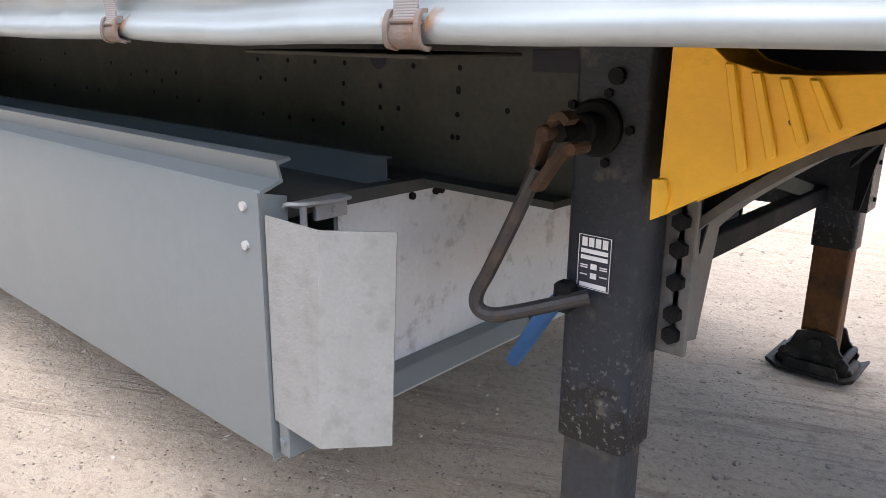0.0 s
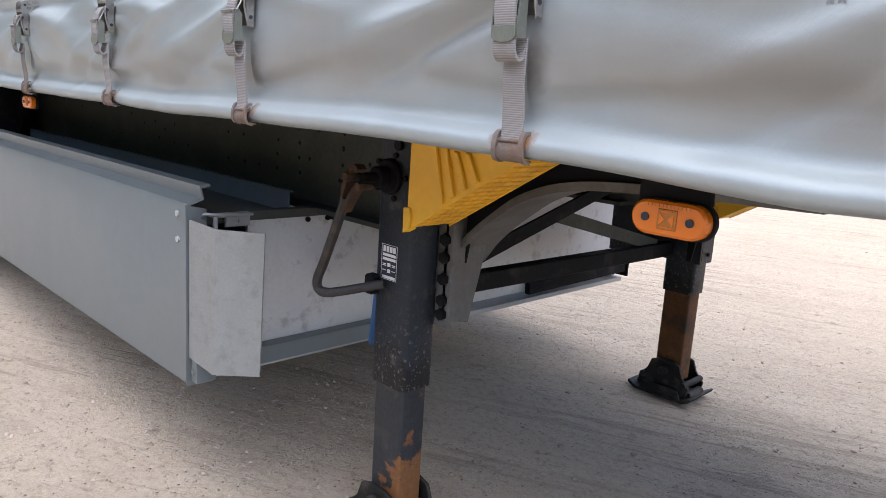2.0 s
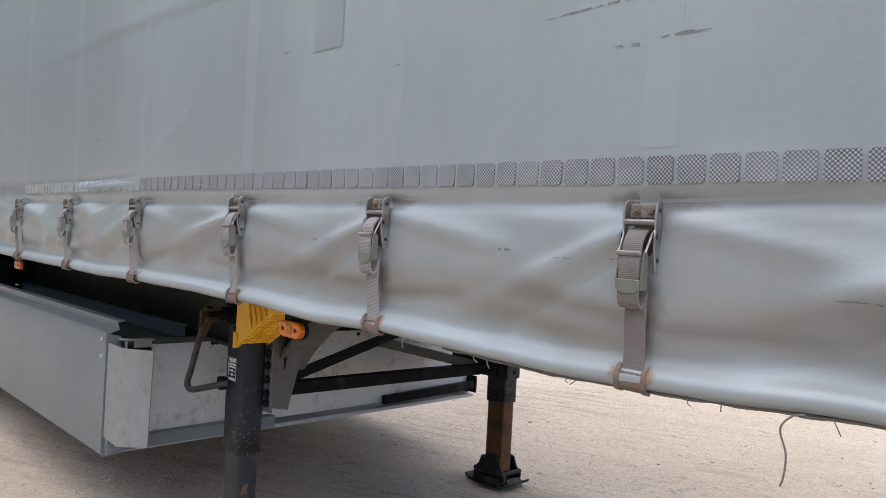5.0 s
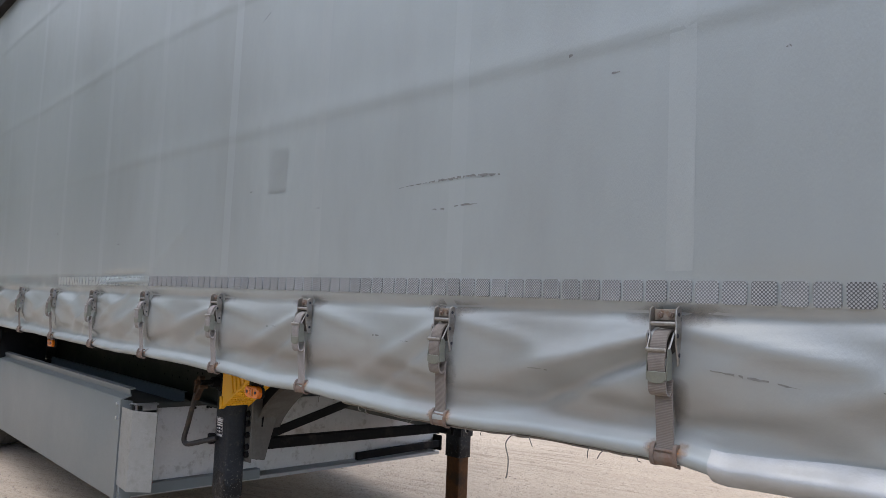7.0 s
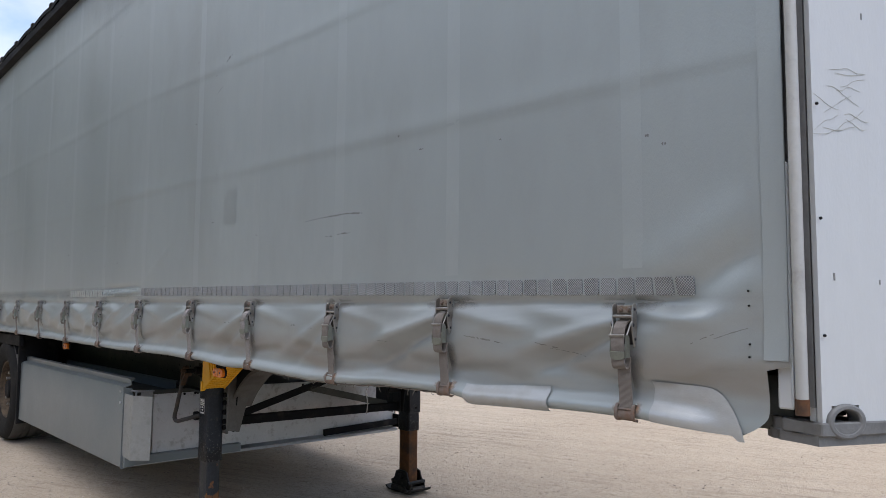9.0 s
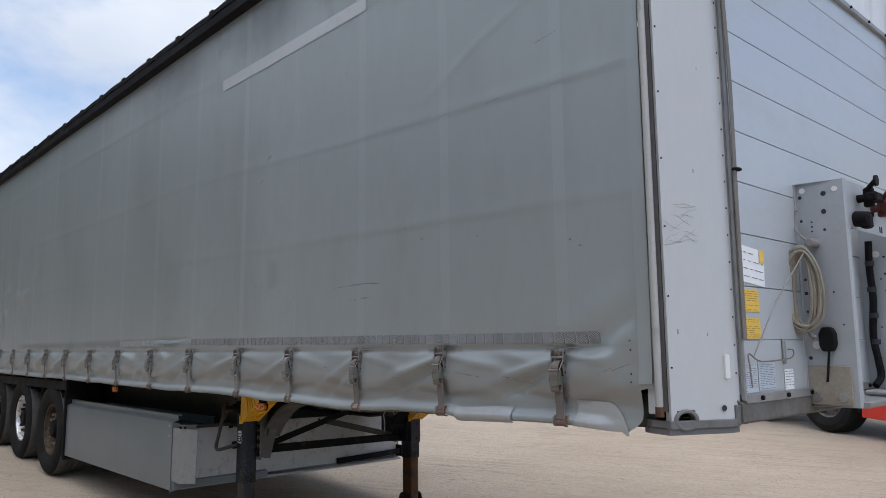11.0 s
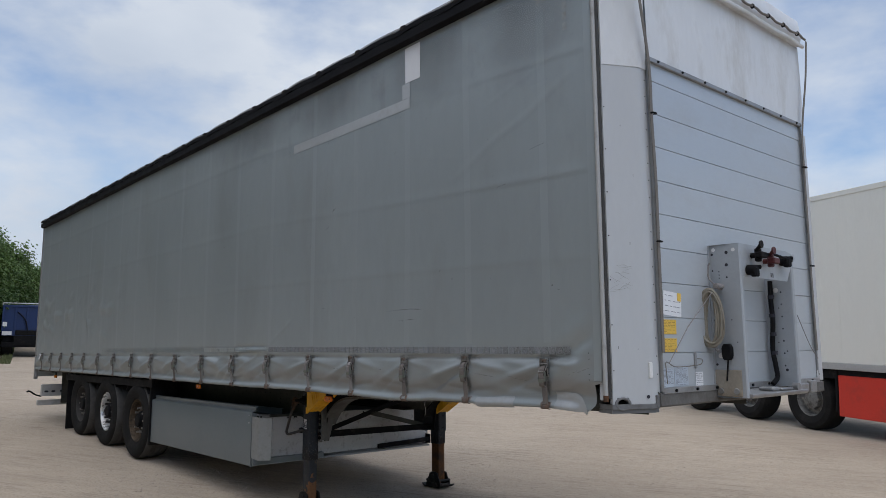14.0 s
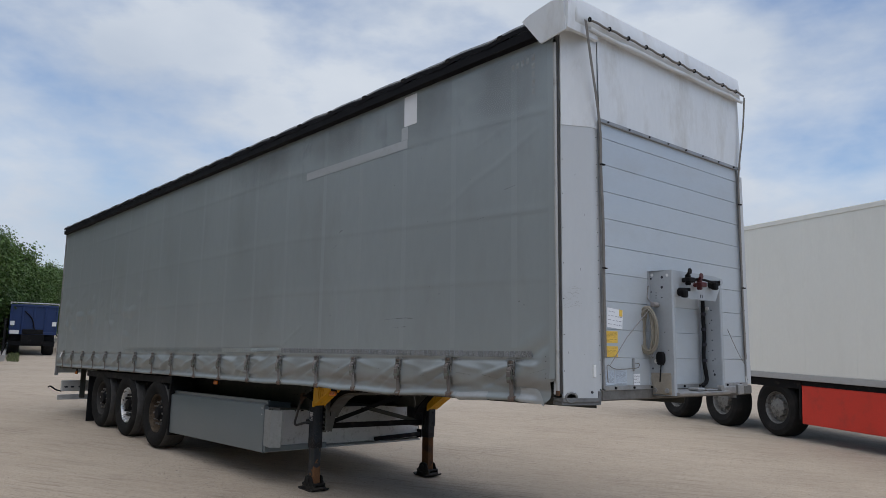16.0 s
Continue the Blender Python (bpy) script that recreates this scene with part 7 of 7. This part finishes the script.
    for y in (0.15, 0.27, 0.42): bx(b, -13.362, -13.357, y, y + 0.07, 0.87, 0.905, 0.012)
    part("slot", b, "ink", g)
    b = bm_(); tube(b, curve([(-13.42, 0.12, 0.80), (-13.45, 0.02, 0.83), (-13.46, -0.08, 0.90), (-13.46, -0.13, 0.885)], 5), 0.015, 8)
    part("hook", b, "black", g)
build_wheels()

# ---- the other trailer ----
def build_other():
    o = thing("refrigerated_trailer", "cream white box semi-trailer with a red side skirt", "trailer", pose(-3.94, 11.28, 0, 0, 0, 156))
    # its own frame: x towards its rear, y away from the viewer is negative
    b = bm_(); bx(b, -9.0, 4.6, -2.55, 0.0, 1.28, 4.45, 0.02)
    box = part("box_body", b, "reefer", o)
    b = bm_()
    for x in np.arange(-8.4, 4.5, 1.24): bx(b, x - 0.004, x + 0.004, -0.001, 0.003, 1.3, 4.4)
    part("panel_joint", b, "reefer", box)
    b = bm_(); bx(b, -9.0, 4.6, -0.02, 0.012, 4.36, 4.46, 0.006)
    part("top_rail", b, "reefer", box)
    b = bm_(); bx(b, -9.0, 4.6, -0.03, 0.02, 1.17, 1.29, 0.008)
    part("bottom_rail", b, "galv", box)
    b = bm_(); bx(b, -9.0, 4.5, -2.5, -0.05, 1.0, 1.17)
    part("chassis", b, "black", o)
    b = bm_(); bx(b, -7.5, -0.82, -0.10, -0.03, 0.33, 1.07, 0.01)
    part("side_skirt", b, "red", o, "glossy red side skirt")
    b = bm_(); bx(b, -0.80, -0.74, -0.5, -0.03, 0.40, 1.15, 0.01)
    part("mud_flap", b, "black", o)
    proto = None
    for x in (-0.05, 1.68, 3.45):
        m = Matrix.Translation((x, -0.05, 0.57)) @ pose(0, 0, 0, 0, x * 20, 180) @ Matrix.Scale(1.15, 4)
        b = bm_(); lathe(b, [(0.285, 0.045), (0.275, 0.06), (0.262, 0.10), (0.25, 0.14), (0.17, 0.13), (0.16, 0.06), (0.12, 0.04), (0.0, 0.035)], 36)
        w = part("wheel", b, "rim_grey", o, "wheel with a dusty grey disc"); w.matrix_basis = m
        if proto is None:
            b = bm_(); lathe(b, [(0.282, 0.30), (0.285, 0.045), (0.325, 0.022), (0.40, 0.0), (0.475, 0.022), (0.500, 0.06), (0.505, 0.09), (0.505, 0.33), (0.48, 0.37), (0.30, 0.36)], 48)
            t = part("tyre", b, "rubber", w)
            b = bm_(); cyl(b, (0, 0.13, 0), (0, 0.05, 0), 0.016, 6)
            nn = part("wheel_nut", b, "nut", w)
            ring = [Matrix.Translation((0.17 * math.cos(k * .628), 0, 0.17 * math.sin(k * .628))) for k in range(10)]
            nn.matrix_basis = ring[0]
            for q in ring[1:]: again(nn, w, q)
            proto = t
        else:
            again(proto, w)
            for q in ring: again(nn, w, q)
build_other()

# ---- blue tipper in the distance ----
def build_truck():
    o = thing("tipper_truck", "deep blue tipper truck seen from behind", "truck", pose(-40.9, 5.45, 0.0, 0, 0, -11) @ Matrix.Diagonal((1.0, 0.9, 0.97, 1.0)))
    b = bm_(); bx(b, -5.5, 0.0, -1.25, 1.25, 1.15, 2.75, 0.03)
    body = part("tipper_body", b, "truckblue", o)
    b = bm_()
    for y in (-1.2, -0.6, 0.0, 0.6, 1.2): bx(b, 0.0, 0.05, y - 0.05, y + 0.05, 1.2, 2.7, 0.01)
    bx(b, 0.0, 0.06, -1.25, 1.25, 2.64, 2.76, 0.01); bx(b, 0.0, 0.06, -1.25, 1.25, 1.13, 1.27, 0.01)
    part("tailgate_rib", b, "truckblue", body)
    b = bm_(); tube(b, [(0.02, -1.25, 2.85), (0.02, 1.25, 2.85)], 0.03, 6); tube(b, [(0.02, -1.25, 2.74), (0.02, -1.25, 2.85)], 0.03, 6); tube(b, [(0.02, 1.25, 2.74), (0.02, 1.25, 2.85)], 0.03, 6)
    part("top_tube", b, "lightgrey", body)
    b = bm_(); bx(b, 0.06, 0.07, -1.2, -0.98, 1.62, 1.85); bx(b, 0.06, 0.07, 0.98, 1.2, 1.62, 1.85); bx(b, 0.06, 0.07, -1.2, -0.72, 1.16, 1.36)
    part("reflector", b, "ink_white", body)
    b = bm_(); tube(b, curve([(0.09, -0.5, 2.4), (0.10, -0.1, 2.0), (0.10, 0.05, 1.5), (0.09, 0.1, 1.2)], 4), 0.035, 6)
    part("tailgate_hose", b, "black", body)
    b = bm_(); bx(b, 0.0, 0.12, -0.55, 0.55, 1.16, 1.42, 0.02)
    part("tailgate_latch", b, "black", body)
    b = bm_(); bx(b, -5.5, 0.1, -0.6, 0.6, 0.62, 1.14, 0.01); bx(b, -3.4, -0.2, -1.15, 1.15, 0.80, 1.14, 0.02); bx(b, -0.1, 0.05, -1.2, 1.2, 0.52, 0.78, 0.01)
    part("chassis", b, "black", o)
    for x in (-1.1, -2.5):
        for y in (-1.22, 0.62):
            b = bm_(); lathe(b, [(0.2, 0.1), (0.30, 0.05), (0.42, 0.0), (0.5, 0.04), (0.52, 0.10), (0.52, 0.5), (0.48, 0.58), (0.3, 0.6), (0.2, 0.5)], 28, Matrix.Translation((x, y, 0.515)))
            part("wheel", b, "rubber", o)
    b = bm_(); bx(b, -8.0, -6.0, -1.2, 1.2, 0.9, 2.9, 0.1)
    part("cab", b, "truckblue", o)
    o = thing("parked_lorry", "pale lorry standing beside the tipper", "truck", pose(-46, 9.6, 0, 0, 0, -11))
    b = bm_(); bx(b, -2.2, 0, -1.2, 1.2, 0.9, 2.6, 0.15)
    part("cab", b, "reefer", o)
    b = bm_(); bx(b, -9, -2.2, -1.2, 1.2, 0.9, 2.0, 0.05)
    part("load_body", b, "truckblue", o)
    for x in (-1.0, -6.5, -7.8):
        for y in (-1.2, 0.85):
            b = bm_(); lathe(b, [(0.2, 0.1), (0.42, 0.0), (0.5, 0.04), (0.52, 0.10), (0.5, 0.35), (0.2, 0.3)], 24, Matrix.Translation((x, y, 0.515)))
            part("wheel", b, "rubber", o)
build_truck()

# ---- trees, fence, verge ----
def build_tree(seed):
    rnd = random.Random(seed)
    H = rnd.uniform(8.6, 9.8)
    tr = bm_()
    trunk = [Vector((0.15 * nz(z * 0.4, seed), 0.15 * nz(z * 0.4, seed, 5), z)) for z in np.linspace(0, H * 0.88, 12)]
    tube(tr, trunk, [0.20 * (1 - 0.9 * i / 11) + 0.015 for i in range(12)], 8)
    tips = []
    for i in range(22):
        z = H * (0.10 + 0.74 * i / 22)
        a = i * 2.4 + rnd.uniform(-0.4, 0.4)
        ln = (1.1 + 1.3 * math.sin(math.pi * min(1, 0.15 + (z / H) * 0.85))) * rnd.uniform(0.75, 1.15)
        p = [Vector((math.cos(a) * ln * u, math.sin(a) * ln * u, z + ln * 0.5 * u ** 1.3)) for u in (0, 0.35, 0.7, 1)]
        tube(tr, p, [0.07, 0.05, 0.032, 0.012], 5)
        tips += p[1:]
    tips += [trunk[-1], trunk[-2], trunk[-1] + Vector((0, 0, 0.5))]
    verts, faces = [], []
    for c in tips:
        for k in range(270):
            p = c + Vector((rnd.gauss(0, 0.36), rnd.gauss(0, 0.36), rnd.gauss(0.05, 0.34)))
            s = rnd.uniform(0.065, 0.13)
            n1 = Vector((rnd.gauss(0, 1), rnd.gauss(0, 1), rnd.gauss(0.6, 1))).normalized()
            t1 = n1.orthogonal().normalized(); t2 = n1.cross(t1)
            q = len(verts)
            verts += [p + t1 * s, p + t2 * s * 0.6 + n1 * s * 0.15, p - t1 * s, p - t2 * s * 0.6 + n1 * s * 0.15]
            faces.append((q, q + 1, q + 2, q + 3))
    me = bpy.data.meshes.new("crown"); me.from_pydata(verts, [], faces); me.materials.append(M["leaf"])
    return tr, me

def build_trees():
    protos = [build_tree(s) for s in (1, 2, 3)]
    rnd = random.Random(3)
    # past (-36, -0.8) the row is out of view, added for the curtain's reflection
    way = [(-88, 19), (-46, 3.2), (-36, -0.8), (-26, -6.5), (-15, -14), (-4, -20), (8, -23), (26, -23), (44, -20)]
    spots = []
    for (xa, ya), (xb, yb) in zip(way, way[1:]):
        n = max(1, int(math.hypot(xb - xa, yb - ya) / 2.7))
        spots += [(xa + (xb - xa) * i / n + rnd.uniform(-0.7, 0.7), ya + (yb - ya) * i / n + rnd.uniform(-0.9, 0.9)) for i in range(n)]
    made = [None] * 3
    for i, (x, y) in enumerate(spots):
        k = i % 3
        # most unseen trees are stretched taller to darken what the curtain mirrors
        m = pose(x, y, -0.05, 0, 0, rnd.uniform(0, 360)) @ Matrix.Diagonal((0.9, 0.9, rnd.uniform(0.76, 0.94) * (1.55 if y < -3 else 1.0), 1))
        if made[k] is None:
            t = thing("tree", "tall green broadleaf tree at the yard's edge", "tree", m, "row of trees")
            part("trunk", protos[k][0], "bark", t, "", 60)
            c = new("crown", protos[k][1]); c.parent = t
            made[k] = t
        else:
            copy_thing(made[k], m)
    f = thing("fence", "dark metal bar fence on a low concrete kerb", "fence", pose(-34.5, 2.9, 0, 0, 0, 180 - 11.3))
    b = bm_(); bx(b, 0, 32, -0.12, 0.12, -0.05, 0.28, 0.01)
    part("kerb", b, "concrete", f)
    for z in (1.62, 0.42):
        b = bm_(); bx(b, 0, 32, -0.02, 0.02, z, z + 0.07)
        part("rail", b, "black", f)
    bar = None
    for i in range(160):
        m = Matrix.Translation((0.2 * i, 0, 0))
        if bar is None:
            b = bm_(); bx(b, -0.018, 0.018, -0.014, 0.014, 0.27, 1.9)
            bar = part("bar", b, "black", f); bar.matrix_basis = m
        else: again(bar, f, m)
    # verge behind the fence
    rnd = random.Random(9)
    verts, faces = [], []
    for i in range(9000):
        t = rnd.uniform(0, 40)
        off = rnd.uniform(0.2, 3.5) if i % 4 else -rnd.uniform(0.15, 0.6)
        x, y = -34 - t, 2.9 + 0.2 * t - off
        hgt, a = rnd.uniform(0.1, 0.45) * (1 if off > 0 else 0.5), rnd.uniform(0, 6.3)
        k = len(verts)
        dx, dy = 0.03 * math.cos(a), 0.03 * math.sin(a)
        verts += [(x - dx, y - dy, -0.03), (x + dx, y + dy, -0.03), (x + rnd.uniform(-.1, .1), y + rnd.uniform(-.1, .1), hgt)]
        faces.append((k, k + 1, k + 2))
    me = bpy.data.meshes.new("verge_grass"); me.from_pydata(verts, [], faces); me.materials.append(M["grass"])
    tagged(new("verge_grass", me), "rough grass along the yard's edge", "grass", kind="stuff")
build_trees()
